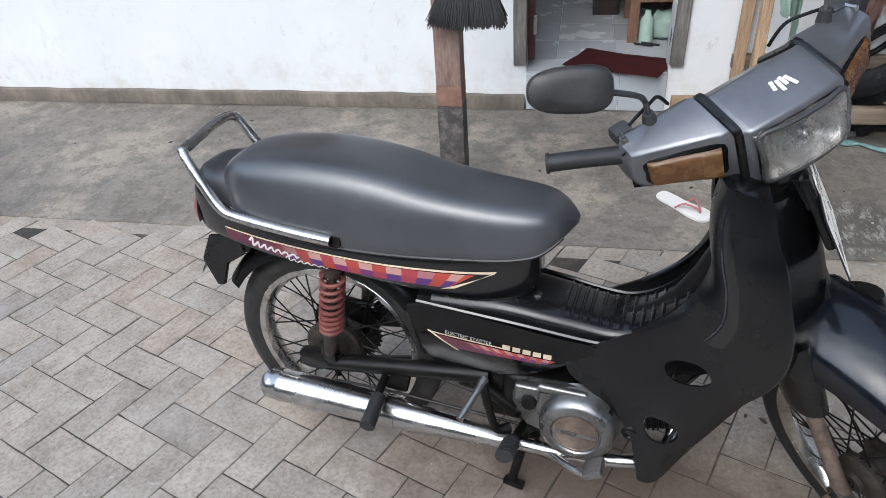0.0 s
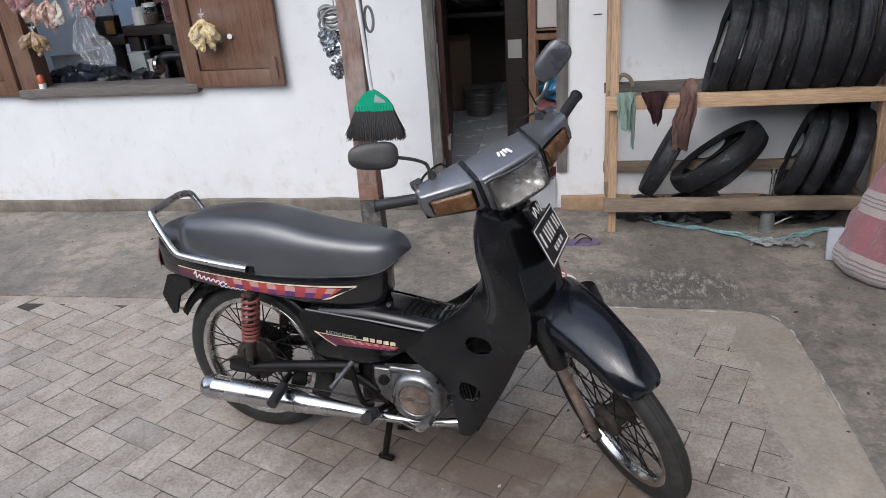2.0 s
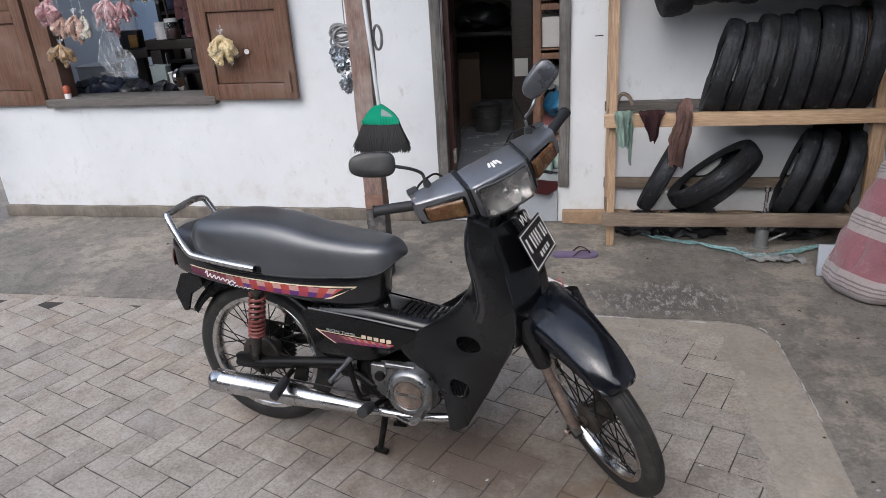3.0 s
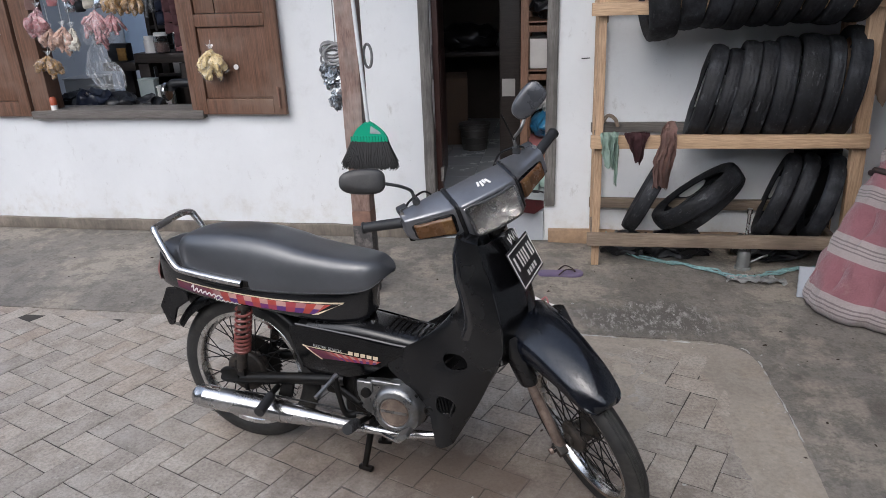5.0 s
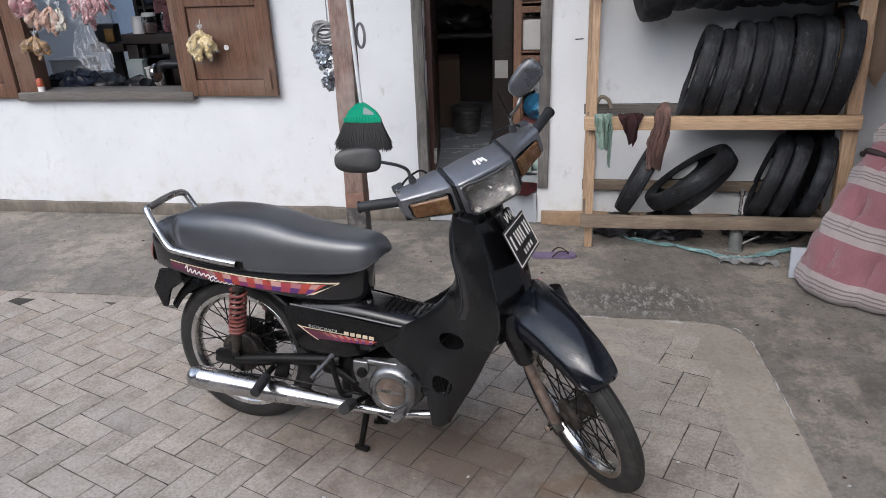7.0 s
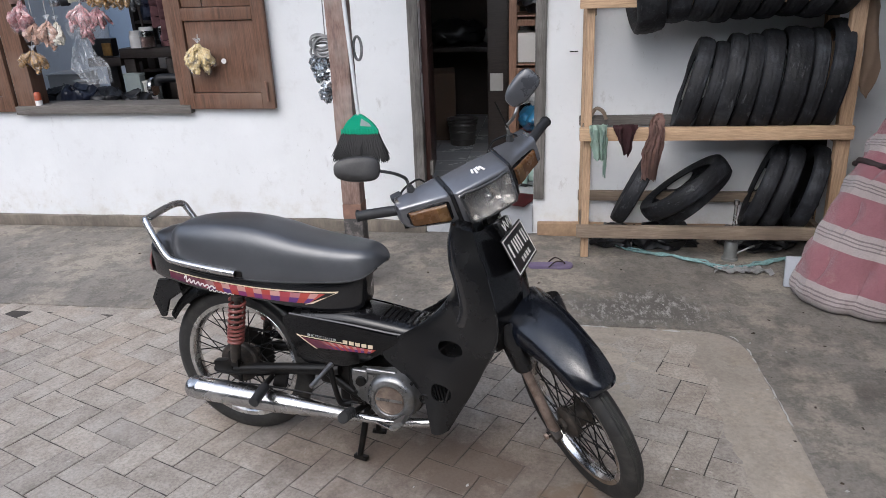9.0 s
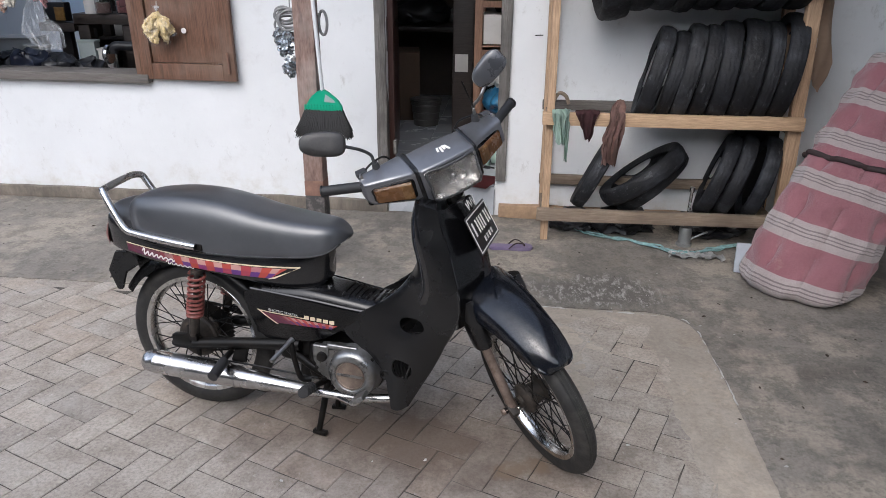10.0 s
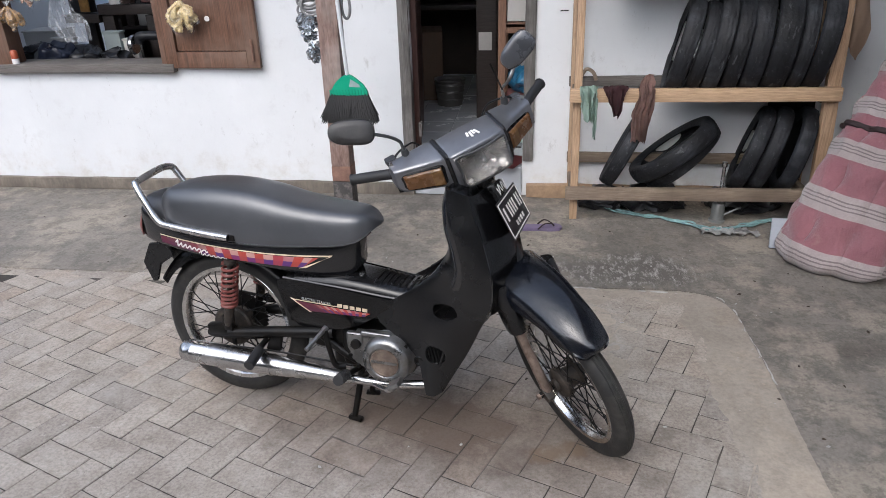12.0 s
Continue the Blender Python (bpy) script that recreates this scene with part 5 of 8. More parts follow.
part("head_tube", tube([(0.345, 0, 0.985), (0.52, 0, 0.63)], 0.036, 16, smooth=False), M_SHIELD)
part("frame_tube", tube([(0.43, 0, 0.82), (0.30, 0, 0.56), (0.05, 0, 0.50), (-0.25, 0, 0.55), (-0.65, 0, 0.66)], 0.028, 10), M_STEEL)
# black block added behind the upper cut-out to make it look dark
part("inner_backing", boxes(((0.325, 0, 0.505), (0.15, 0.16, 0.115), (0, -14, 0)), bevel=0.02), M_SHIELD)
part("battery_tray", boxes(((-0.12, 0, 0.46), (0.24, 0.17, 0.18)), bevel=0.02), M_SHIELD)

# engine
part("crankcase", boxes(((0.10, 0, 0.295), (0.27, 0.17, 0.15)), ((0.03, 0, 0.26), (0.22, 0.13, 0.12)), bevel=0.03, seg=3), M_STEEL)
bm = bmesh.new()
cover_out = [(0.002, 0.362), (0.022, 0.388), (0.12, 0.398), (0.205, 0.396), (0.240, 0.362), (0.248, 0.31), (0.228, 0.258), (0.17, 0.236), (0.09, 0.240), (0.030, 0.258), (0.004, 0.30)]
part("engine_cover", prism(cover_out, -0.085, -0.130, 0.018), M_ALU, label="dull aluminium engine cover, oil-stained")
dome = part("clutch_cover", lathe([(0.096, -0.104), (0.091, -0.112), (0.0885, -0.130), (0.085, -0.146), (0.079, -0.158), (0.070, -0.1625), (0.060, -0.1645), (0.056, -0.1645), (0.053, -0.161), (0.0, -0.161)], 56, centre=(0.158, 0, 0.306)), M_ALU, label="round aluminium clutch cover")
part("cover_bar", boxes(((0.158, -0.1665, 0.310), (0.092, 0.005, 0.009)), bevel=0.002), M_ALU, dome)
part("cover_boss", boxes(((0.040, -0.128, 0.368), (0.056, 0.022, 0.046)), ((0.118, -0.126, 0.388), (0.11, 0.016, 0.020)), bevel=0.008, seg=3), M_ALU, dome)
part("cover_plate", lathe([(0.051, -0.161), (0.050, -0.164), (0.045, -0.1645), (0.044, -0.163), (0.0, -0.1635)], 40, centre=(0.158, 0, 0.306)), mat("brown_grimed_aluminium", (0.20, 0.155, 0.125), 0.45, 0.5, var=0.45, scale=16, bump=0.3, dirt=(0.06, 0.035, 0.025), dirt_amount=0.7, dirt_scale=26), dome, "grimy round cap")
for x, z in ((0.03, 0.362), (0.13, 0.378), (0.222, 0.36), (0.225, 0.275), (0.05, 0.262), (0.022, 0.30)):
    part("bolt", lathe([(0.0, -0.136), (0.007, -0.136), (0.008, -0.126), (0.0, -0.126)], 8, centre=(x, 0, z)), M_STEEL)
part("oil_cap", lathe([(0.0, -0.150), (0.016, -0.150), (0.018, -0.146), (0.018, -0.125), (0.0, -0.125)], 16, centre=(0.048, 0, 0.352)), M_STEEL)
# cylinder coloured black so that the lower cut-out looks dark inside
fins = [((0.272 + 0.011 * i, 0, 0.322 + 0.003 * i), (0.005, 0.14, 0.112 - 0.006 * abs(i - 3)), (0, -14, 0)) for i in range(8)]
part("cylinder", boxes(*fins, ((0.305, 0, 0.330), (0.10, 0.13, 0.104), (0, -14, 0)), bevel=0.002), M_SHIELD, label="finned horizontal cylinder, coloured black to darken the cut-out")
part("chain_case", prism([(-0.10, 0.315), (-0.10, 0.39), (0.03, 0.40), (0.03, 0.27)], 0.05, 0.075, 0.01), M_STEEL)

part("chain_guard", prism([(-0.42, 0.385), (-0.40, 0.400), (-0.02, 0.415), (0.0, 0.395), (-0.02, 0.375), (-0.40, 0.368)], 0.035, 0.068, 0.006), M_SHIELD)
part("lower_frame", tube([(-0.22, -0.07, 0.50), (-0.14, -0.075, 0.36), (-0.02, -0.075, 0.27), (0.06, -0.07, 0.235)], 0.016, 10), M_STEEL)
part("lower_frame", tube([(-0.22, 0.07, 0.50), (-0.14, 0.075, 0.36), (-0.02, 0.075, 0.27), (0.06, 0.07, 0.235)], 0.016, 10), M_STEEL)
part("gearbox_rear", boxes(((-0.07, 0.0, 0.345), (0.17, 0.14, 0.15)), bevel=0.03, seg=3), M_STEEL)
part("brake_rod", tube([(-0.47, -0.105, 0.245), (-0.30, -0.11, 0.255), (0.02, -0.115, 0.25)], 0.0035, 6), M_STEEL)
part("brake_arm", prism([(-0.485, 0.30), (-0.465, 0.30), (-0.462, 0.24), (-0.478, 0.24)], -0.088, -0.078, 0.003), M_STEEL)
part("axle_block", boxes(((-0.515, -0.105, 0.315), (0.075, 0.03, 0.04), (0, -6, 0)), ((-0.47, -0.105, 0.345), (0.04, 0.028, 0.06)), bevel=0.006), M_STEEL)
part("axle_block", boxes(((-0.515, 0.105, 0.315), (0.075, 0.03, 0.04), (0, -6, 0)), bevel=0.006), M_STEEL)
part("stand_spring", tube([(0.06, -0.06, 0.20), (0.0, -0.07, 0.16)], 0.007, 8, smooth=False), M_STEEL)
part("gear_pin", tube([(0.115, -0.06, 0.20), (0.115, -0.06, 0.165)], 0.014, 10, smooth=False), M_STEEL)
part("bracket_ring", tube([(0.27 + 0.014 * math.cos(a_ * 0.785), -0.13, 0.315 + 0.014 * math.sin(a_ * 0.785)) for a_ in range(8)], 0.005, 6, 2, closed=True), M_STEEL)

# exhaust
pipe = [(0.36, -0.02, 0.285), (0.355, -0.06, 0.245), (0.325, -0.105, 0.228), (0.26, -0.127, 0.220), (0.12, -0.131, 0.206), (0.0, -0.134, 0.207)]
part("exhaust_pipe", tube(pipe, 0.0155, 14, 5), M_CHROME, label="chromed exhaust pipe")
ma, mb = Vector((0.03, -0.135, 0.208)), Vector((-0.655, -0.142, 0.224))
prof = [(0.0, 0.014), (0.03, 0.017), (0.05, 0.0205), (0.18, 0.026), (0.40, 0.036), (0.55, 0.0405), (0.80, 0.0425), (0.915, 0.0425), (0.919, 0.0438), (0.930, 0.0438), (0.934, 0.0420), (0.965, 0.0412), (0.985, 0.0385), (1.0, 0.030), (1.0, 0.012), (0.97, 0.011)]
part("muffler", tube([ma + (mb - ma) * t for t, _ in prof], [r_ for _, r_ in prof], 28, smooth=False), M_CHROME, label="long tapered chrome muffler")
part("muffler_clamp", tube([ma + (mb - ma) * 0.452, ma + (mb - ma) * 0.466], 0.0398, 24, smooth=False), M_CHROME)
part("muffler_bracket", prism([(-0.33, 0.25), (-0.27, 0.25), (-0.25, 0.33), (-0.30, 0.335)], -0.10, -0.092), M_STEEL)

# foot pegs, kick starter, brake pedal, stand
part("passenger_peg", tube([(-0.325, -0.10, 0.29), (-0.318, -0.16, 0.288), (-0.312, -0.175, 0.284)], 0.011, 10), M_STEEL)
part("peg_rubber", tube([(-0.314, -0.165, 0.286), (-0.308, -0.25, 0.270)], 0.0185, 12, smooth=False), M_GRIP)
part("peg_bar", tube([(0.02, -0.215, 0.245), (0.02, -0.14, 0.232), (0.03, 0.0, 0.205), (0.02, 0.14, 0.232), (0.02, 0.215, 0.245)], 0.0105, 10), M_STEEL)
for s in (-1, 1):
    bm = tube([(0.016, s * 0.165, 0.242), (0.014, s * 0.222, 0.252)], 0.021, 12, smooth=False, flat=0.8)
    for i in range(4):
        tube([(0.0158 - i * 0.0007, s * (0.172 + i * 0.0135), 0.243 + i * 0.0022), (0.0158 - i * 0.0007, s * (0.178 + i * 0.0135), 0.244 + i * 0.0022)], 0.0245, 12, smooth=False, bm=bm, flat=0.8)
    part("foot_peg", bm, M_GRIP)
kick = part("kick_starter", tube([(0.005, -0.145, 0.262), (-0.02, -0.165, 0.272), (-0.035, -0.172, 0.33), (-0.05, -0.172, 0.405)], [0.014, 0.0105, 0.0095, 0.0105], 10), M_STEEL)
part("kick_pedal", tube([(-0.05, -0.16, 0.408), (-0.058, -0.20, 0.398), (-0.075, -0.262, 0.375)], [0.0115, 0.0075, 0.008], 10), M_ALU, kick)
pedal = part("brake_pedal", tube([(0.06, -0.11, 0.20), (0.12, -0.15, 0.205), (0.18, -0.19, 0.222), (0.205, -0.20, 0.245)], 0.0085, 10), M_CHROME)
part("pedal_pad", boxes(((0.208, -0.20, 0.258), (0.045, 0.05, 0.018), (0, -32, 0)), bevel=0.006), M_ALU, pedal)
for s in (-1, 1):
    part("stand_leg", tube([(0.03, s * 0.055, 0.215), (0.015, s * 0.075, 0.10), (0.0, s * 0.084, 0.012)], [0.013, 0.012, 0.011], 10), M_STEEL)
    part("stand_foot", boxes(((0.006, s * 0.086, 0.010), (0.055, 0.022, 0.016), (0, 0, 8 * s)), bevel=0.005), M_STEEL)
part("stand_bar", tube([(0.022, -0.066, 0.15), (0.022, 0.066, 0.15)], 0.010, 10, smooth=False), M_STEEL)

# ---- steered group ----
AX = Vector((-math.sin(RAKE), 0, math.cos(RAKE)))
for s in (-1, 1):
    a0 = Vector((0.776, s * 0.088, 0.293))
    part("fork_leg", tube([a0 + Vector((0.004, 0, -0.022)), a0, a0 + AX * 0.03, a0 + AX * 0.24, a0 + AX * 0.30], [0.015, 0.020, 0.0165, 0.0155, 0.0155], 14, smooth=False), M_FORK, label="rust-browned fork leg", steer=True)
    part("fork_lug", boxes((a0 + Vector((0.006, s * 0.004, -0.004)), (0.050, 0.032, 0.034), (0, 26, 0)), bevel=0.007), M_HUB, steer=True)
    part("fork_nut", tube([a0 + Vector((0, s * 0.012, 0)), a0 + Vector((0, s * 0.04, 0))], 0.011, 8, smooth=False), M_FORK, steer=True)
    rows = []
    for t, hw, fr, bk in ((0.226, 0.022, 0.034, 0.062), (0.231, 0.026, 0.038, 0.068), (0.265, 0.028, 0.044, 0.066), (0.31, 0.030, 0.05, 0.060), (0.35, 0.032, 0.055, 0.056), (0.395, 0.030, 0.05, 0.05)):
        q = a0 + AX * t
        ex_ = Vector((math.cos(RAKE), 0, math.sin(RAKE)))
        rows.append([q + ex_ * (fr * math.cos(2 * math.pi * k / 14) if math.cos(2 * math.pi * k / 14) > 0 else bk * math.cos(2 * math.pi * k / 14)) + Vector((0, hw * math.sin(2 * math.pi * k / 14), 0)) for k in range(14)])
    part("fork_cover", grid_mesh(smooth_grid(rows, 1, 3, True), True, True), M_SHIELD, label="black fork cover", steer=True)
# front mudguard
rows = []
for a_, rr, hw, skirt in ((55.4, 0.321, 0.034, 0.004), (56.6, 0.331, 0.047, 0.010), (59, 0.337, 0.058, 0.020), (65, 0.345, 0.067, 0.036), (74, 0.354, 0.074, 0.048), (85, 0.364, 0.080, 0.058), (98, 0.384, 0.088, 0.068), (110, 0.412, 0.097, 0.082), (121, 0.442, 0.102, 0.10)):
    ca, sa = math.cos(radians(a_)), math.sin(radians(a_))
    row = []
    for fy, k in ((-1.0, -skirt), (-0.99, -skirt * 0.62), (-0.93, -skirt * 0.30 - 0.006), (-0.75, -0.009), (-0.42, 0.004), (0, 0.009), (0.42, 0.004), (0.75, -0.009), (0.93, -skirt * 0.30 - 0.006), (0.99, -skirt * 0.62), (1.0, -skirt)):
        row.append((FC.x + (rr + k) * ca, fy * hw, FC.z + (rr + k) * sa))
    rows.append(row)
part("front_mudguard", sheet(rows, 0.004, 3, 4), M_GUARD, label="faded black front mudguard with dull highlight", steer=True)
part("crown_cover", tube([(0.60, 0, 0.56), (0.53, 0, 0.70), (0.44, 0, 0.88)], [0.05, 0.055, 0.05], 16), M_SHIELD, steer=True)
for s in (-1, 1):   # torn rubber tip behind each fork cover
    q = Vector((0.776, s * 0.098, 0.293)) + AX * 0.225
    part("cover_tip", prism([(q.x - 0.045, q.z - 0.030), (q.x - 0.050, q.z - 0.012), (q.x - 0.012, q.z + 0.030), (q.x - 0.030, q.z - 0.014)], q.y - 0.003, q.y + 0.003, 0.001), M_SHIELD, steer=True)

# handlebar cover: sections from the right end to the left end, each a closed outline in x and z
def rsec(x0, x1, z0, z1, top=0.0, r_=0.014, rear=0.02, drop=0.0):
    """A rounded section: rear x0, front x1 (upper edges set back by top and rear, the front one lower by drop), from z0 to z1."""
    out = []
    for cx, cz, a0 in ((x1 - r_, z0 + r_, -90), (x1 - top - r_, z1 - drop - r_, 0), (x0 + r_ + rear, z1 - r_, 90), (x0 + r_, z0 + r_ + 0.01, 180)):
        for k in range(4):
            a_ = radians(a0 + 30 * k)
            out.append((cx + r_ * math.cos(a_), cz + r_ * math.sin(a_)))
    return out


COWL = [(-0.252, rsec(0.350, 0.400, 1.002, 1.052, 0.008)), (-0.247, rsec(0.338, 0.412, 0.992, 1.063, 0.012)), (-0.235, rsec(0.326, 0.420, 0.983, 1.070, 0.015, drop=0.010)), (-0.17, rsec(0.318, 0.453, 0.978, 1.077, 0.017, rear=0.035, drop=0.012)), (-0.113, rsec(0.312, 0.484, 0.975, 1.083, 0.018, rear=0.045, drop=0.014)),
        (-0.105, rsec(0.312, 0.492, 0.978, 1.087, 0.018, rear=0.055, drop=0.012)), (-0.092, rsec(0.312, 0.522, 0.980, 1.093, 0.026, 0.01, 0.075, 0.008)), (-0.084, rsec(0.312, 0.525, 0.981, 1.095, 0.026, 0.01, 0.078, 0.008)), (-0.05, rsec(0.312, 0.528, 0.981, 1.097, 0.026, 0.01, 0.078, 0.008)), (0.0, rsec(0.312, 0.530, 0.981, 1.098, 0.026, 0.01, 0.078, 0.008))]
COWL = COWL + [(-y, o) for y, o in COWL[-2::-1]]
full = [[(x, y, z) for x, z in o] for y, o in COWL]
bm = grid_mesh(full, True, True)
opening = [f for f in bm.faces if len(f.verts) == 4 and max(abs(v.co.y) for v in f.verts) < 0.085 and min(v.co.x for v in f.verts) > 0.47 and max(v.co.z for v in f.verts) - min(v.co.z for v in f.verts) > 0.06]
bmesh.ops.delete(bm, geom=opening, context="FACES")
cowl = part("handlebar_cover", bm, M_GREYCOWL, label="faded black handlebar cover with headlight", steer="bar", smooth=38)
for s in (-1, 1):
    # dark joint band beside the headlight
    ring = [(x, s * 0.0985, z) for x, z in rsec(0.312, 0.505, 0.979, 1.0895, 0.022, rear=0.065, drop=0.010)]
    part("joint_band", tube(ring, 0.0085, 8, closed=True, smooth=False), M_SHIELD, cowl, steer="bar")
    # turn signal: frame and lens, on the slanted front of the wing
    def sig(f, h_, o):
        y = 0.118 + 0.112 * f
        x = 0.4815 - 0.058 * f - 0.013 * h_ + o
        return (x, s * (y + o * 0.8), 0.990 + 0.005 * f + h_ * (0.060 - 0.014 * f))
    for nm, mt, grow, o in (("signal_bezel", M_SHIELD, 0.24, 0.0020), ("signal_lens", M_AMBER, 0.0, 0.006)):
        rws = []
        for f in (0 - grow, 0.08, 0.35, 0.65, 0.92, 1 + grow):
            edge = f < 0.01 or f > 0.99
            rws.append([sig(f, h_, o - (0.010 if (edge or h_ in (-grow, 1 + grow)) else 0)) for h_ in (-grow, 0.1, 0.5, 0.9, 1 + grow)])
        part(nm, sheet(rws, 0.006, 3, 3), mt, cowl, "dirty amber turn signal lens" if mt is M_AMBER else "", steer="bar")
    part("position_lens", sheet([[sig(f, h_, 0.0085 - (0.004 if h_ in (0.03, 0.97) else 0)) for h_ in (0.03, 0.15, 0.5, 0.85, 0.97)] for f in (0.015, 0.08, 0.18, 0.27)], 0.004, 3, 3), M_AMBER2, cowl, "yellowed inner end of the signal", steer="bar")
    part("wing_bracket", boxes(((0.350, s * 0.225, 0.985), (0.045, 0.03, 0.022), (0, 12, 0)), ((0.335, s * 0.22, 0.972), (0.025, 0.02, 0.025), (0, 30, 0)), bevel=0.006), M_SHIELD, steer="bar")
# headlight: reflector bowl, glass and rim
def hl(fy, fz, o):
    w = 0.0795
    z = 0.990 + 0.087 * fz
    lean = 0.527 + 0.006 * (1 - (2 * fz - 1) ** 2) - 0.024 * fz
    return (lean + 0.008 * (1 - fy * fy) + o, fy * w * (0.95 + 0.05 * fz), z)
for nm, mt, o, th in (("reflector", M_REFLECT, 0.002, 0.002), ("headlight_glass", M_LENS, 0.010, 0.003)):
    rws = [[hl(fy, fz, o - (0.042 * math.sqrt(max(0, (1 - fy * fy) * (1 - (2 * fz - 1) ** 2))) if mt is M_REFLECT else 0)) for fy in (-1.1, -0.75, -0.3, 0.3, 0.75, 1.1)] for fz in (-0.06, 0.2, 0.5, 0.8, 1.04)]
    bm = sheet(rws, th, 3 if mt is M_REFLECT else 14, 3)
    if mt is M_LENS:
        for v in bm.verts:
            v.co.x += 0.00025 * math.sin(v.co.y * 620)
    if mt is M_REFLECT:
        for v in bm.verts:
            v.co.x += 0.0034 * math.sin(v.co.y * 150 + 0.7) * math.cos(v.co.z * 130)
    g = part(nm, bm, mt, cowl, "clear headlight glass" if mt is M_LENS else "", steer="bar", smooth=12 if mt is M_REFLECT else 40)
    if mt is M_LENS:
        g.visible_shadow = False
rimp = [hl(-1.03, 0, 0.004), hl(-1.03, 0.5, 0.004), hl(-1.03, 1.0, 0.004), hl(-0.4, 1.03, 0.006), hl(0.4, 1.03, 0.006), hl(1.03, 1.0, 0.004), hl(1.03, 0.5, 0.004), hl(1.03, 0, 0.004), hl(0.4, -0.03, 0.006), hl(-0.4, -0.03, 0.006)]
part("headlight_bulb", blob((0.500, 0, 1.033), (0.016, 0.011, 0.011), 2, 0.0), M_CHROME, cowl, steer="bar")
part("headlight_rim", tube(rimp, 0.0045, 8, 4, closed=True), M_PLASTIC, cowl, steer="bar")
# worn white badge on top
for i in range(4):
    x, y = 0.446 + 0.006 * (i % 2), -0.006 + i * 0.010
    part("badge_stroke", boxes(((x, y, 1.0955), (0.020 + 0.006 * (i % 2), 0.007, 0.003), (0, 5, 10 * i - 15)), bevel=0.001), M_WHITE, cowl, steer="bar")

for s in (-1, 1):
    gp = [(0.368, s * 0.235, 1.032), (0.330, s * 0.295, 1.032), (0.292, s * 0.356, 1.031)]
    bm = tube(gp, 0.0165, 14, 3)
    for t in (0.02, 0.97):
        q = Vector(gp[0]).lerp(Vector(gp[2]), t)
        q2 = Vector(gp[0]).lerp(Vector(gp[2]), t + 0.03)
        tube([q, q2], 0.0195, 14, smooth=False, bm=bm)
    part("grip", bm, M_GRIP, label="worn black rubber grip", steer="bar")
    part("control_cable", tube([(0.342, s * 0.220, 1.062), (0.345, s * 0.200, 1.080), (0.335, s * 0.165, 1.082), (0.318, s * 0.135, 1.068), (0.312, s * 0.11, 1.03)], 0.0035, 6), M_SHIELD, steer="bar")
    part("clamp_bolt", tube([(0.350, s * 0.236, 1.066), (0.372, s * 0.240, 1.070)], 0.006, 8, smooth=False), M_CHROME, steer="bar")
    part("lever_bracket", boxes(((0.340, s * 0.228, 1.060), (0.030, 0.035, 0.024)), bevel=0.006), M_PLASTIC, steer="bar")
    if s < 0:
        stem = [BAR @ Vector((0.360, -0.182, 1.071)), BAR @ Vector((0.357, -0.184, 1.098)), BAR @ Vector((0.350, -0.186, 1.118)), (0.20, -0.155, 1.072), (0.165, -0.185, 1.084)]
        cen, wide, hw_, hh_ = Vector((0.108, -0.218, 1.093)), Vector((0.944, 0.328, 0.03)), 0.068, 0.037
    else:
        stem = [BAR @ Vector((0.360, 0.180, 1.070)), BAR @ Vector((0.360, 0.180, 1.110)), BAR @ Vector((0.358, 0.182, 1.128)), (0.515, 0.038, 1.222), (0.526, 0.045, 1.255)]
        cen, wide, hw_, hh_ = Vector((0.536, 0.047, 1.307)), Vector((0.60, 0.14, 0.79)), 0.060, 0.036
    face = Vector((0.42, -0.87, 0.24))
    wide.normalize()
    face = (face - wide * face.dot(wide)).normalized()
    up_ = face.cross(wide)
    mm = Matrix.Translation(cen) @ Matrix((face, wide, up_)).transposed().to_4x4()
    st = part("mirror_stem", tube(stem, 0.0052, 8, 4), M_PLASTIC if s < 0 else M_ALU)
    part("stem_boot", tube([stem[0], Vector(stem[0]).lerp(Vector(stem[1]), 0.7)], [0.014, 0.010], 10, smooth=False), M_PLASTIC, st)
    rows = []
    for d_, k in ((-0.0135, 0.45), (-0.0125, 0.80), (-0.0085, 0.955), (0.002, 1.0), (0.009, 1.0)):
        ring = []
        for i in range(28):
            a_ = 2 * math.pi * i / 28
            ex_ = hw_ * k * math.copysign(abs(math.cos(a_)) ** 0.66, math.cos(a_))
            ez_ = hh_ * k * math.copysign(abs(math.sin(a_)) ** 0.72, math.sin(a_)) * (1 + 0.14 * math.cos(a_))
            ring.append(Vector((-d_, ex_, ez_)))
        rows.append(ring)
    shell = part("mirror", grid_mesh(rows, True, True), M_MIRRORBACK if s < 0 else M_MIRRORPALE, label="black oval rear-view mirror", m=mm, smooth=50)
    part("mirror_glass", grid_mesh([[Vector((-0.0095, p.y * 0.94, p.z * 0.94)) for p in rows[-1]], [Vector((-0.0105, p.y * 0.9, p.z * 0.9)) for p in rows[-1]]], True, True), M_MIRROR, shell, m=mm)

part("bare_rod", tube([(0.497, 0.036, 1.192), (0.476, 0.035, 1.232), (0.457, 0.034, 1.268)], 0.0028, 6), M_STEEL)

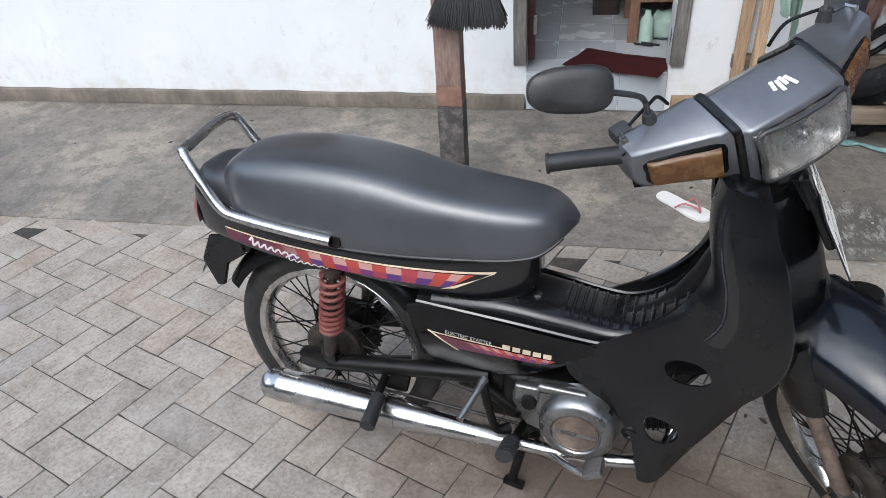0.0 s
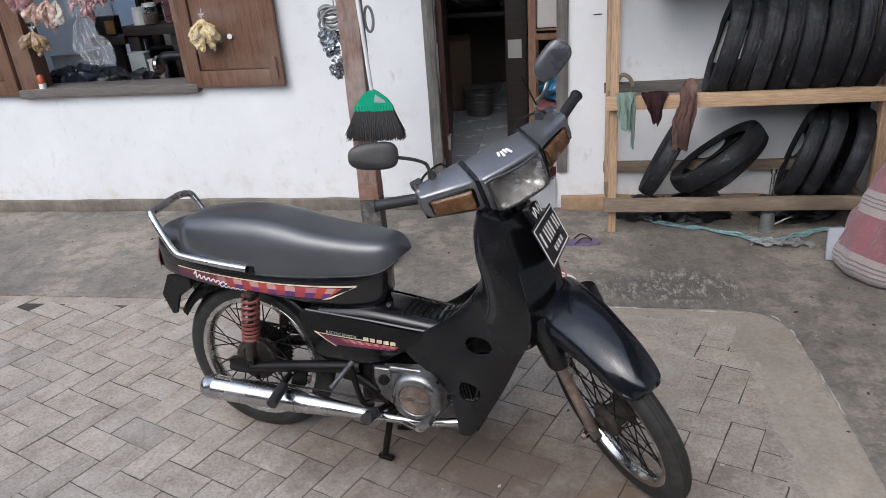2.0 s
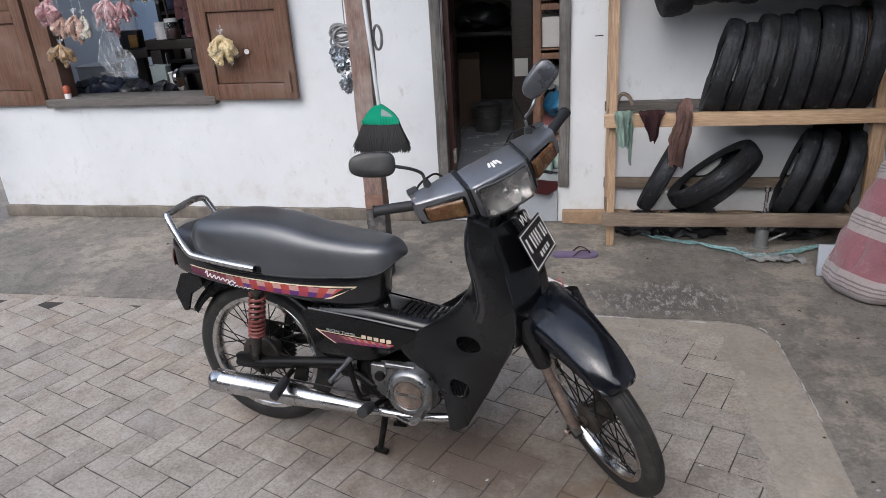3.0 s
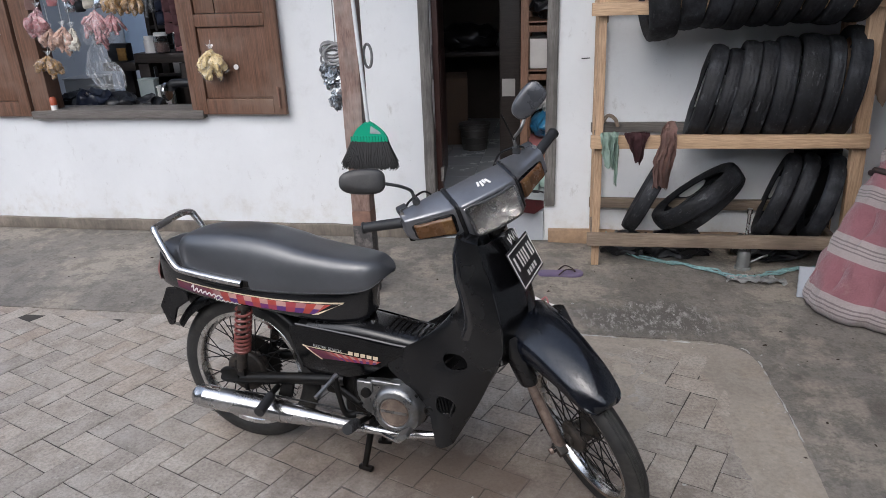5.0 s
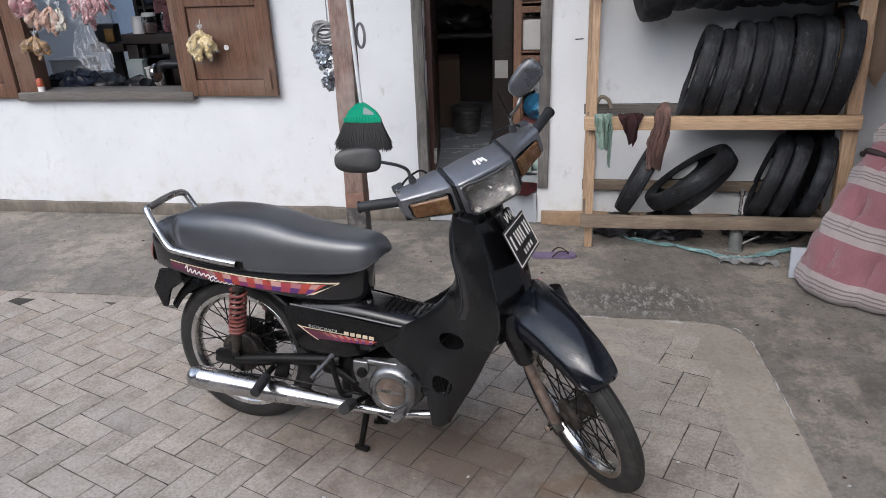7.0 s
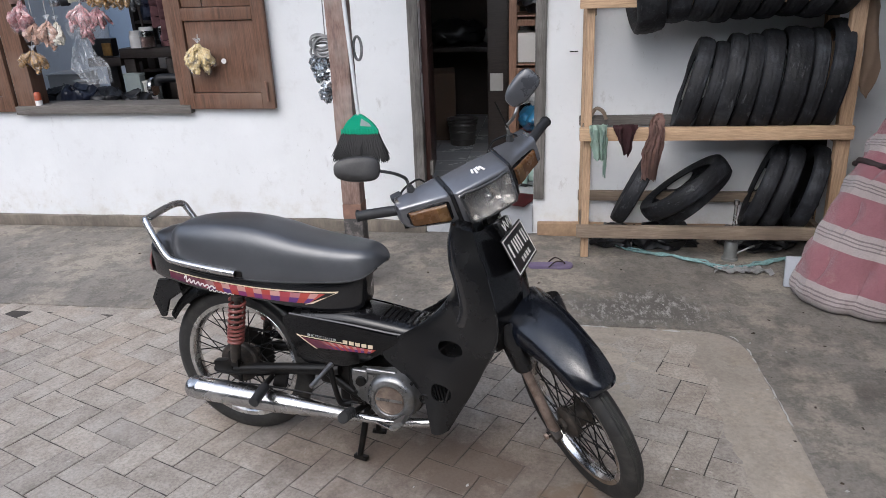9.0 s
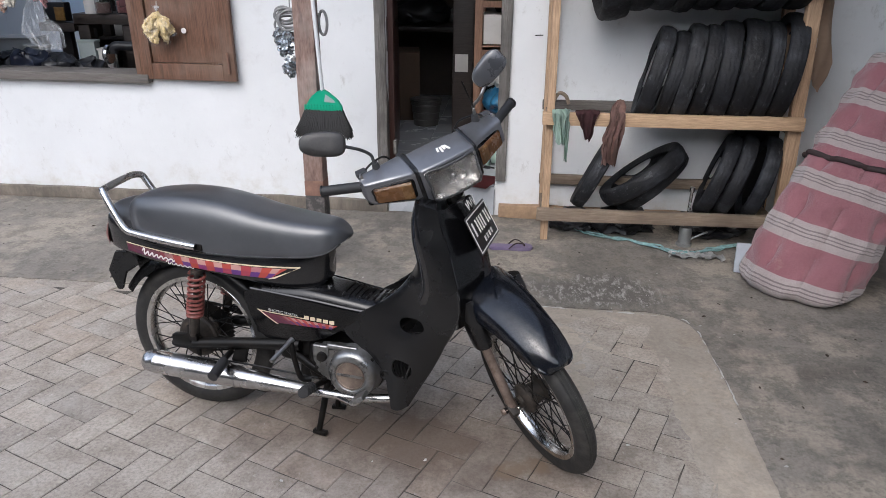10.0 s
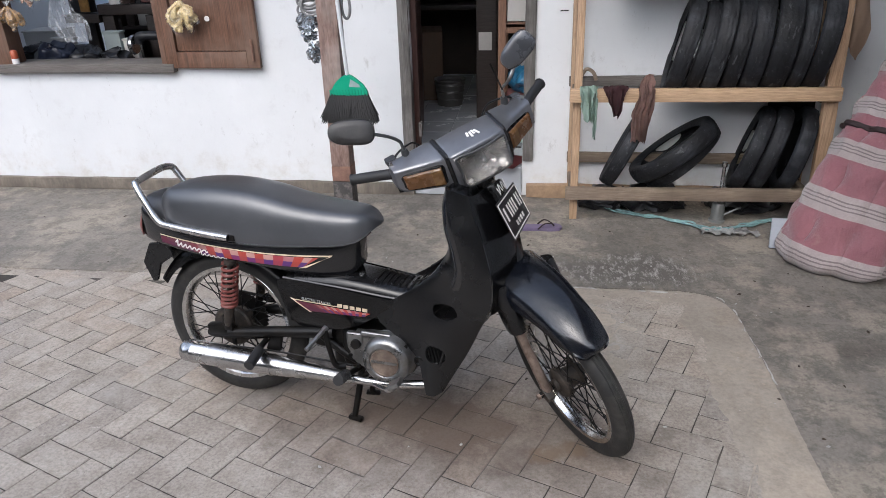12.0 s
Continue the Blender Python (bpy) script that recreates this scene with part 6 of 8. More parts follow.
# number plate under the headlight, its characters as plain bars
PM = Matrix.Translation((0.551, -0.004, 0.829)) @ pose(0, 0, 0, 0, -30, 0)
plate = part("number_plate", boxes(((0, 0, 0), (0.003, 0.262, 0.125)), bevel=0.0012), M_PLATE, label="black number plate with white border and bars", m=PM)
part("plate_border", boxes(((0.002, 0, 0.055), (0.002, 0.252, 0.0035)), ((0.002, 0, -0.055), (0.002, 0.252, 0.0035)), ((0.002, 0.125, 0), (0.002, 0.0035, 0.107)), ((0.002, -0.125, 0), (0.002, 0.0035, 0.107)), bevel=0), M_WHITE, plate, m=PM)
for y, w in ((-0.092, 0.022), (-0.048, 0.018), (-0.022, 0.018), (0.004, 0.018), (0.030, 0.018), (0.072, 0.018), (0.097, 0.018)):
    part("plate_bar", boxes(((0.0025, y, 0.014), (0.0015, w * 0.55, 0.044), (7 if w < 0.02 else 0, 0, 0)), bevel=0), M_WHITE, plate, m=PM)
for y in (-0.03, 0.0, 0.03, 0.06):
    part("plate_bar", boxes(((0.0025, y, -0.034), (0.0015, 0.014, 0.016)), bevel=0), M_WHITE, plate, m=PM)
for y, z, a_ in ((-0.050, 0.082, 25), (-0.034, 0.088, -20), (-0.016, 0.084, 30), (0.004, 0.088, -15), (0.022, 0.083, 20), (0.040, 0.087, -25)):
    part("plate_stroke", boxes(((0.002, y, z), (0.0015, 0.005, 0.026), (a_, 0, 0)), bevel=0), M_WHITE, plate, m=PM)
part("plate_holder", boxes(((-0.012, 0, 0.03), (0.02, 0.10, 0.15)), ((-0.03, 0, 0.07), (0.05, 0.07, 0.07)), bevel=0.008), M_SHIELD, m=PM)

# ---- door, window, column ----
bm = boxes(((-0.1765, W0 + 0.03, 1.22), (0.065, 0.11, 1.97)), ((0.5755, W0 + 0.03, 1.22), (0.065, 0.11, 1.97)), ((0.2, W0 + 0.03, 2.235), (0.82, 0.11, 0.07)), bevel=0.006)
bmesh.ops.subdivide_edges(bm, edges=[e for e in bm.edges if e.calc_length() > 0.8], cuts=14)
door = solid("door_1", crumple(bm, 0.004, 5), M_GREYWOOD)
tagged(door, "open doorway with a weathered grey wooden frame", "door", kind="structure")
solid("door_leaf", boxes(((-0.205, W0 + 0.60, 1.21), (0.035, 0.74, 1.96), (0, 0, 6)), ((-0.186, W0 + 0.60, 0.75), (0.02, 0.5, 0.75), (0, 0, 6)), bevel=0.006), M_CABINET, door)
solid("door_stop", boxes(((-0.125, W0 + 0.075, 1.22), (0.035, 0.05, 1.96)), bevel=0.004), M_CABINET, door)
solid("hinge", boxes(((-0.105, W0 + 0.05, 0.42), (0.02, 0.05, 0.09)), bevel=0.003), M_GREYWOOD, door)

win = solid("window_1", boxes(((-2.82, W0 + 0.035, 1.40), (0.135, 0.13, 1.11)), ((-1.695, W0 + 0.035, 1.40), (0.065, 0.13, 1.11)), ((-2.28, W0 + 0.035, 1.985), (1.25, 0.13, 0.075)), bevel=0.006), M_SHUTTER)
tagged(win, "open shop window with brown wooden frame and shutters", "window", kind="structure")
sill = boxes(((-2.272, W0 + 0.062, 0.824), (1.255, 0.226, 0.056)), bevel=0.008)
bmesh.ops.subdivide_edges(sill, edges=[e for e in sill.edges if e.calc_length() > 0.8], cuts=20)
solid("window_sill", crumple(sill, 0.005, 5), M_GREYWOOD_X, win)


def shutter(m, parent):
    """A framed and panelled shutter leaf 0.62 wide, hinged at x = 0, its outer face at y = 0."""
    w = 0.620
    body = solid("shutter", boxes(((0.04, 0.02, 0.565), (0.08, 0.035, 1.13)), ((w - 0.04, 0.02, 0.565), (0.08, 0.035, 1.13)), ((w / 2, 0.02, 0.05), (w - 0.16, 0.035, 0.10)), ((w / 2, 0.02, 0.575), (w - 0.16, 0.035, 0.075)), ((w / 2, 0.02, 1.09), (w - 0.16, 0.035, 0.08)), bevel=0.005), M_SHUTTER, parent, m)
    for z0, z1 in ((0.10, 0.5375), (0.6125, 1.05)):
        for x0, x1 in ((0.08, w / 2 - 0.09), (w / 2 - 0.09, w - 0.08)) if z0 > 0.5 else ((0.08, w - 0.08),):
            solid("panel", boxes((((x0 + x1) / 2, 0.026, (z0 + z1) / 2), (x1 - x0 - 0.006, 0.014, z1 - z0 - 0.006)), bevel=0.005), M_SHUTTER, body)
    solid("latch", tube([(w - 0.035, -0.006, 0.05), (w - 0.035, -0.012, 0.16), (w - 0.03, -0.025, 0.17)], 0.0075, 8), M_BRICKRED, body)
    return body


shutter(pose(-1.692, W0 - 0.044, 0.822, 0, 0, -1.6), win)
shutter(Matrix.Translation((-2.905, W0 - 0.043, 0.812)) @ Matrix.Diagonal((-1, 1, 1, 1)), win)
dot = solid("white_sticker", lathe([(0.0, 0.0), (0.016, 0.0), (0.016, 0.002), (0.0, 0.002)], 20, centre=(-1.372, W0 - 0.0530, 1.119)), M_WHITE)
thing(dot, "small round white sticker on the brown shutter", "sticker")

CX, CY = -0.372, 1.43
col = boxes(((CX, CY, 1.615), (0.098, 0.10, 2.27)), bevel=0.006)
bmesh.ops.subdivide_edges(col, edges=[e for e in col.edges if e.calc_length() > 1], cuts=24)
column = solid("porch_column", crumple(col, 0.004, 4), M_COLUMN)
thing(column, "square wooden porch column, worn brown over black paint", "column")
solid("column_foot", crumple(boxes(((CX, CY, 0.20), (0.102, 0.104, 0.40)), bevel=0.008), 0.003, 9), M_COLBLACK, column, label="black-painted lower end")
solid("column_band", crumple(boxes(((CX, CY, 0.44), (0.10, 0.102, 0.08)), bevel=0.004), 0.002, 9), M_BRICKRED, column)

# broom hung on the column
BX, BY = -0.283, 1.315
broom = empty("broom", Matrix.Translation((BX, BY, 0.72)))
thing(broom, "green plastic broom with black bristles hung on the column", "broom")
head = [(-0.085, 0.150), (-0.080, 0.165), (-0.055, 0.205), (-0.018, 0.235), (0.006, 0.243), (0.03, 0.232), (0.075, 0.195), (0.098, 0.160), (0.098, 0.146), (0.05, 0.138), (0.0, 0.136), (-0.05, 0.140)]
hb = prism(head, -0.014, 0.014, 0.005)
solid("broom_head", hb, M_GREEN, broom)
bm = bmesh.new()
for i in range(13):
    x = -0.082 + i * 0.0148
    bx = boxes(((x, -0.016, 0.158), (0.007, 0.004, 0.026)), bevel=0.001)
    me = bpy.data.meshes.new("t")
    bx.to_mesh(me)
    bx.free()
    bm.from_mesh(me)
    bpy.data.meshes.remove(me)
solid("head_ribs", bm, M_GREEN, broom)
solid("head_slot", prism([(0.012, 0.185), (0.02, 0.222), (0.06, 0.196), (0.068, 0.182)], -0.0155, 0.0155, 0.001), M_SLOT, broom)
bm = bmesh.new()
rng = random.Random(3)
for i in range(1500):
    u = rng.uniform(-1, 1)
    v = rng.uniform(-1, 1)
    p0 = Vector((u * 0.09 + 0.005, v * 0.012, 0.148))
    p1 = Vector((u * 0.135 + 0.003 + rng.gauss(0, 0.005), v * 0.03 - 0.008, 0.02 + 0.018 * abs(u) * rng.random() + rng.uniform(-0.018, 0.014)))
    tube([p0, p0.lerp(p1, 0.5) + Vector((rng.gauss(0, 0.002), 0, 0)), p1], [0.0024, 0.0022, 0.0014], 4, smooth=False, bm=bm)
tagged(solid("bristles", bm, M_BRISTLE, broom, label="flared black bristles", smooth=60), kind="stuff")
solid("broom_handle", tube([(0.003, 0, 0.235), (-0.012, 0.006, 0.50), (-0.035, 0.01, 0.95), (-0.06, 0.02, 1.5)], 0.0095, 10, 3), M_HANDLE, broom, label="pale metal handle")

# coil of hose and foil bundles on the column's side
coil = empty("hose_coil", Matrix.Translation((-0.47, 1.44, 1.27)))
thing(coil, "grey hose coiled and hung on the column", "hose")
rng = random.Random(5)
for k in range(8):
    rx, rz, tw = rng.uniform(0.035, 0.055), rng.uniform(0.032, 0.05), rng.uniform(-0.6, 0.6)
    cx, cz = rng.gauss(0, 0.012), rng.gauss(0, 0.010)
    ring = [(cx + rx * math.cos(a_ / 12 * 2 * math.pi), 0.006 * k - 0.03 + 0.02 * tw * math.cos(a_ / 12 * 2 * math.pi), cz + rz * math.sin(a_ / 12 * 2 * math.pi + 0.4 * tw)) for a_ in range(12)]
    solid("loop", tube(ring, 0.0055, 8, 4, closed=True), M_BARK, coil)
ring = [(0.17 + 0.020 * math.cos(a_ / 10 * 2 * math.pi), 0.03, -0.02 + 0.055 * math.sin(a_ / 10 * 2 * math.pi)) for a_ in range(10)]
solid("loop", tube(ring, 0.007, 8, 4, closed=True), M_BARK, coil)
solid("string", tube([(0.02, 0, 0.02), (0.025, 0, 0.6), (0.03, 0, 1.4)], 0.003, 6, smooth=False), M_BARK, coil)
for z, x, sx, n_ in ((1.165, -0.487, 0.05, 26), (1.045, -0.465, 0.028, 14)):
    bm = bmesh.new()
    rng = random.Random(int(z * 100))
    for i in range(n_):
        c = Vector((x + rng.gauss(0, sx * 0.5), 1.44 + rng.gauss(0, 0.012), z + rng.gauss(0, 0.026)))
        blob(c, (rng.uniform(0.012, 0.024), rng.uniform(0.006, 0.014), rng.uniform(0.014, 0.028)), 2, 0.022, 9, i + z, bm)
    crumple(bm, 0.006, 60, z)
    f = solid("silver_packet", bm, M_FOIL, smooth=18)
    tagged(f, "bunch of crinkled silver packets hung on the column", "packet", "silver packets", "stuff")

nail = solid("nail", tube([(0.742, W0 - 0.03, 1.132), (0.80, W0 + 0.01, 1.13)], 0.003, 6, smooth=False), M_STEEL)
thing(nail, "dark nail driven into the white wall", "nail")

# ---- rack with old tyres ----
rack = empty("tyre_rack", Matrix.Translation((0.80, 1.88, 0)))
thing(rack, "raw pine rack of three levels against the wall", "rack")


def plank(name, c, d, material, rot=(0, 0, 0), label=""):
    bm = boxes((c, d, rot), bevel=0.004)
    es = [e for e in bm.edges if e.calc_length() > 0.5]
    bmesh.ops.subdivide_edges(bm, edges=es, cuts=10)
    return solid(name, crumple(bm, 0.0025, 6, c[0] + c[2]), material, rack, label=label)


plank("post", (0.040, 0.045, 0.86), (0.042, 0.045, 1.72), M_PINE_Z, (0, -0.8, 0))
plank("post", (1.345, 0.045, 0.86), (0.070, 0.045, 1.72), M_PINE_Z, (0, -2.8, 0))
plank("post", (0.042, 0.37, 0.86), (0.05, 0.045, 1.72), M_PINE_Z, (0, -0.8, 0))
plank("post", (1.345, 0.37, 0.86), (0.06, 0.045, 1.72), M_PINE_Z, (0, -2.8, 0))
plank("beam", (0.69, 0.0, 0.739), (1.385, 0.04, 0.070), M_PINE_X, (0, -0.4, 0), "clean sawn pine front beam")
plank("beam", (0.69, 0.38, 0.739), (1.36, 0.035, 0.055), M_GREYWOOD_X, (0, -0.4, 0), "greyed rear beam")
plank("beam", (0.70, 0.0, 0.177), (1.40, 0.04, 0.070), M_OLDPINE, (0, -0.5, 0), "old split front beam")
plank("beam", (0.70, 0.38, 0.27), (1.36, 0.035, 0.06), M_OLDPINE)
plank("beam", (0.69, 0.0, 1.418), (1.43, 0.04, 0.062), M_PINE_X, (0, -0.4, 0))
plank("beam", (0.69, 0.38, 1.418), (1.38, 0.035, 0.062), M_PINE_X, (0, -0.4, 0))
for x in (0.045, 1.34):
    for z in (0.16, 0.70, 1.37):
        plank("cross_piece", (x, 0.21, z), (0.035, 0.30, 0.05), M_OLDPINE)


def tyre_mesh(R, width, wall, slots=5):
    """A bare motorcycle tyre, hollow inside, axle along x: a round crown cut by slanting tread slots, then the inner skin."""
    w = width / 2
    side = [(R - wall, 0.55), (R - wall * 0.75, 0.85), (R - wall * 0.45, 1.0), (R - wall * 0.22, 0.93), (R - wall * 0.10, 0.78)]
    crown = [(R - 0.0062, 0.62), (R - 0.0036, 0.46), (R - 0.0016, 0.30), (R - 0.0004, 0.15)]
    out = [(r_, -o) for r_, o in side + crown] + [(R - 0.0022, -0.03), (R - 0.0022, 0.03)] + [(r_, o) for r_, o in (side + crown)[::-1]]
    inner = [(R - wall + 0.002, 0.42), (R - wall * 0.6, 0.78), (R - wall * 0.28, 0.6), (R - 0.014, 0.0), (R - wall * 0.28, -0.6), (R - wall * 0.6, -0.78), (R - wall + 0.002, -0.42)]
    seg = 90
    rings = []
    for r_, o in out + inner:
        ring = []
        for k in range(seg):
            a_ = 2 * math.pi * k / seg
            cut = 0.0045 if r_ > R - 0.0065 and 0.1 < abs(o) < 0.65 and (k + round(abs(o) * 9) + (2 if o > 0 else 0)) % slots == 0 else 0
            ring.append((o * w, (r_ - cut) * math.cos(a_), (r_ - cut) * math.sin(a_)))
        rings.append(ring)
    return grid_mesh(rings + rings[:1], True)


def old_tyre(c, R, width, lean, yaw=0, roll=0, wall=0.062, label="scuffed old motorcycle tyre standing on the rack"):
    t = solid("tyre", tyre_mesh(R, width, wall, 4 + int(c[0] * 37) % 4), M_TYRE_OLD, None, pose(*c, roll, lean, yaw), smooth=50)
    return thing(t, label, "tyre", "old tyres on the rack")


# middle level, leaning on each other towards the right post
for x, R, w, lean in ((1.385, 0.262, 0.088, 13), (1.478, 0.252, 0.078, 12), (1.559, 0.268, 0.088, 9.5), (1.651, 0.266, 0.086, 8), (1.746, 0.275, 0.100, 5.5), (1.863, 0.280, 0.124, 6.5), (1.966, 0.276, 0.078, 6), (2.060, 0.296, 0.098, 7)):
    old_tyre((x + 0.015, 2.07, 0.774 + math.sqrt(R * R - 0.172 ** 2) - 0.012), R, w, lean, -8)
# top level: their undersides hang below the beam
for x, R, low, w, lean in ((1.09, 0.285, 1.238, 0.15, -10), (1.24, 0.28, 1.29, 0.12, -4), (1.385, 0.275, 1.296, 0.115, 4), (1.49, 0.27, 1.286, 0.10, 5), (1.60, 0.27, 1.30, 0.10, 5), (1.71, 0.27, 1.30, 0.10, 6), (1.82, 0.265, 1.31, 0.10, 5), (1.93, 0.27, 1.30, 0.11, 4), (2.05, 0.27, 1.31, 0.10, 3)):
    old_tyre((x, 2.02, low + R), R, w, lean, 2)
# lower level
old_tyre((1.135, 2.06, 0.385), 0.232, 0.085, 25, -12)
for c, R, w, n_ in (((1.405, 2.05, 0.385), 0.272, 0.105, (-0.60, 0.15, 0.79)), ((1.465, 2.10, 0.338), 0.255, 0.10, (-0.70, 0.14, 0.70))):
    t = solid("tyre", tyre_mesh(R, w, 0.080), M_TYRE_OLD, None, Matrix.Translation(c) @ Vector(n_).to_track_quat("X", "Z").to_matrix().to_4x4(), smooth=50)
    thing(t, "old tyre leaning flat across its neighbours on the rack", "tyre", "old tyres on the rack")
old_tyre((1.838, 2.07, 0.388), 0.252, 0.085, 17, -15, wall=0.084)
old_tyre((1.932, 2.07, 0.388), 0.252, 0.085, 16, -14, wall=0.084)
old_tyre((2.072, 2.07, 0.384), 0.25, 0.085, 13, -12, wall=0.072)

# rags over the middle beam


def rag(name, spine, widths, material, label, seed, folds=3):
    """A limp cloth: spine points from behind the beam over its top and down, with the width at each; it gathers in folds."""
    sp = spline(spine, 6)
    ws = [v.x for v in spline([(w, 0, 0) for w in widths], 6)]
    rows = []
    for j, (p, w) in enumerate(zip(sp, ws)):
        t = j / (len(sp) - 1)
        row = []
        for i in range(25):
            u = i / 24 - 0.5
            deep = 0.055 * (0.3 + t) * noise.noise(Vector((u * 2.2 * folds + 0.8 * t, t * 1.3, seed))) + 0.014 * noise.noise(Vector((u * 8, t * 9, seed)))
            sag = 0.02 * t * noise.noise(Vector((u * 3.5 + seed, 0.3, seed)))
            row.append((p.x + u * w + 0.012 * noise.noise(Vector((t * 4, u * 2, seed + 9))), p.y - abs(deep) * 0.6 + deep * 0.6, p.z + sag * (t > 0.4)))
        rows.append(row)
    bm = grid_mesh(rows)
    bmesh.ops.solidify(bm, geom=bm.faces[:], thickness=0.0025)
    return thing(solid(name, crumple(crumple(bm, 0.007, 26, seed), 0.003, 70, seed), material, smooth=50), label, "rag", "rags on the rack beam")


def over(x, z0=0.700, y0=1.915, lean=0.0, drop=0.25):
    """Spine of a cloth laid over the front beam at x."""
    return [(x, y0, z0), (x, 1.912, 0.768), (x, 1.88, 0.786), (x + lean * 0.1, 1.848, 0.770), (x + lean * 0.4, 1.842, 0.774 - drop * 0.45), (x + lean, 1.845, 0.774 - drop)]


rag("rag", over(0.885, lean=0.018, drop=0.17), [0.05, 0.06, 0.065, 0.075, 0.06, 0.05], M_RAGGREEN, "pale green rag hung over the pine beam", 1.3, 2)
rag("rag", over(0.925, lean=0.015, drop=0.27), [0.03, 0.03, 0.035, 0.03, 0.026, 0.012], M_RAGGREEN, "narrow pale green strip hung over the pine beam", 2.7, 1)
rag("rag", over(1.035, lean=0.01, drop=0.145), [0.08, 0.10, 0.125, 0.12, 0.07, 0.025], M_RAGMAROON, "dark maroon rag hung over the pine beam", 4.1, 2)
rag("rag", [(1.235, 1.96, 0.83), (1.215, 1.92, 0.835), (1.20, 1.875, 0.80), (1.195, 1.842, 0.75), (1.18, 1.838, 0.64), (1.175, 1.842, 0.49)], [0.03, 0.05, 0.080, 0.085, 0.105, 0.075], M_RAGBROWN, "dirty brown rag hung over the pine beam", 2.2, 5)
# turquoise cloth and a white scrap over the top beam
rag("rag", [(1.55, 1.93, 1.43), (1.55, 1.90, 1.456), (1.55, 1.86, 1.452), (1.55, 1.848, 1.43), (1.555, 1.846, 1.40)], [0.06, 0.07, 0.07, 0.065, 0.055], M_FOAM, "white scrap of cloth over the top beam", 5.2, 2)
cl = sheet([[(2.19, 2.0, 1.42), (2.21, 1.99, 1.42), (2.23, 2.01, 1.42)], [(2.19, 1.98, 1.26), (2.23, 1.96, 1.25), (2.27, 2.0, 1.22)], [(2.19, 1.99, 1.12), (2.25, 1.97, 1.10), (2.30, 2.01, 1.06)], [(2.19, 2.0, 0.98), (2.22, 1.98, 0.95), (2.26, 2.01, 0.90)]], 0.006, 5, 5)
thing(solid("hanging_cloth", crumple(crumple(cl, 0.02, 10), 0.006, 34), M_RAGTAN, smooth=60), "tan cloth hung on the side of the rack", "cloth")
hook = solid("wooden_hook", tube([(0.87, 2.22, 0.76), (0.90, 2.2, 0.815), (0.94, 2.19, 0.80), (0.96, 2.19, 0.755)], 0.011, 8), M_OLDPINE)
thing(hook, "bent brown handle lying on the rear beam", "handle")

# bottle jack, rope and cloth under the rack
jack = empty("bottle_jack", Matrix.Translation((1.672, 1.925, 0)))
thing(jack, "small grey bottle jack with raised ram on the floor", "jack")
solid("jack_body", lathe([(0.0, 0.0), (0.045, 0.0), (0.045, 0.012), (0.036, 0.016), (0.036, 0.10), (0.030, 0.112), (0.0, 0.112)], 20, "Z"), M_JACK, jack)
solid("ram", lathe([(0.0, 0.11), (0.012, 0.11), (0.012, 0.20), (0.0095, 0.205), (0.0095, 0.325), (0.015, 0.328), (0.015, 0.355), (0.0, 0.357)], 14, "Z"), M_CHROME, jack)
solid("pump_arm", tube([(0.03, -0.01, 0.04), (0.08, -0.02, 0.075), (0.12, -0.01, 0.09)], 0.006, 6), M_JACK, jack)
for x, y, sx, sz in ((1.05, 2.14, 0.16, 0.06), (1.33, 2.12, 0.20, 0.075), (1.86, 2.12, 0.22, 0.07)):
    heap = crumple(blob((x, y, sz * 0.8), (sx, 0.11, sz), 4, 0.05, 9, x), 0.012, 26)
    for v in heap.verts:
        v.co.z = max(0.002, v.co.z)
    thing(solid("tarp", heap, M_BLACKBAG, smooth=30), "crumpled black plastic sheet on the floor under the rack", "tarp", "plastic under the rack")
back = sheet([[(1.93 + 0.09 * i, 2.225 - 0.012 * (i % 2), z) for i in range(4)] for z in (0.66, 0.50, 0.32, 0.12, 0.004)], 0.004, 5, 5)
thing(solid("tarp", crumple(crumple(back, 0.018, 9, 2), 0.006, 30, 4), M_BLACKBAG, smooth=30), "black plastic sheet hung behind the tyres on the rack", "tarp", "plastic under the rack")
rope = bmesh.new()
rng = random.Random(63)
for k in range(4):
    pts = [(0.93, 2.17, 0.10), (0.97, 2.14, 0.045), (1.10, 2.03, 0.012), (1.25, 1.96, 0.008), (1.40, 1.91, 0.01), (1.56, 1.80, 0.012), (1.66, 1.775, 0.012), (1.80, 1.83, 0.01), (1.92, 1.90, 0.014), (2.06, 1.94, 0.01)]
    fine_pts = spline(pts, 3)
    pts = [(p.x + rng.gauss(0, 0.007), p.y + rng.gauss(0, 0.012) + 0.012 * math.sin(i * 0.9 + k * 1.6), max(0.0055, p.z + 0.004 * (k % 2))) for i, p in enumerate(fine_pts)]
    tube(pts, 0.0052, 6, 4, bm=rope)
thing(solid("rope", rope, M_ROPE), "faded blue-green rope lying along the floor", "rope")
cl = sheet([[(1.545 + 0.016 * i + 0.004 * math.sin(j * 2.3), 1.700 + 0.016 * j + 0.012 * math.sin(i * 0.9 + 0.4 * j), 0.010 + 0.014 * abs(math.sin(i * 0.7 + j * 1.9))) for i in range(20)] for j in range(6)], 0.003, 2, 2)
thing(solid("floor_cloth", crumple(crumple(cl, 0.012, 30), 0.006, 90), M_RAGGREY, smooth=40), "crumpled pale grey cloth on the floor", "cloth")
foam = solid("foam_board", boxes(((2.0, 1.565, 0.082), (0.29, 0.02, 0.16), (-14, 0, -6)), bevel=0.004), M_FOAM)
thing(foam, "pale blue-white foam board leaning behind the mattress", "board")

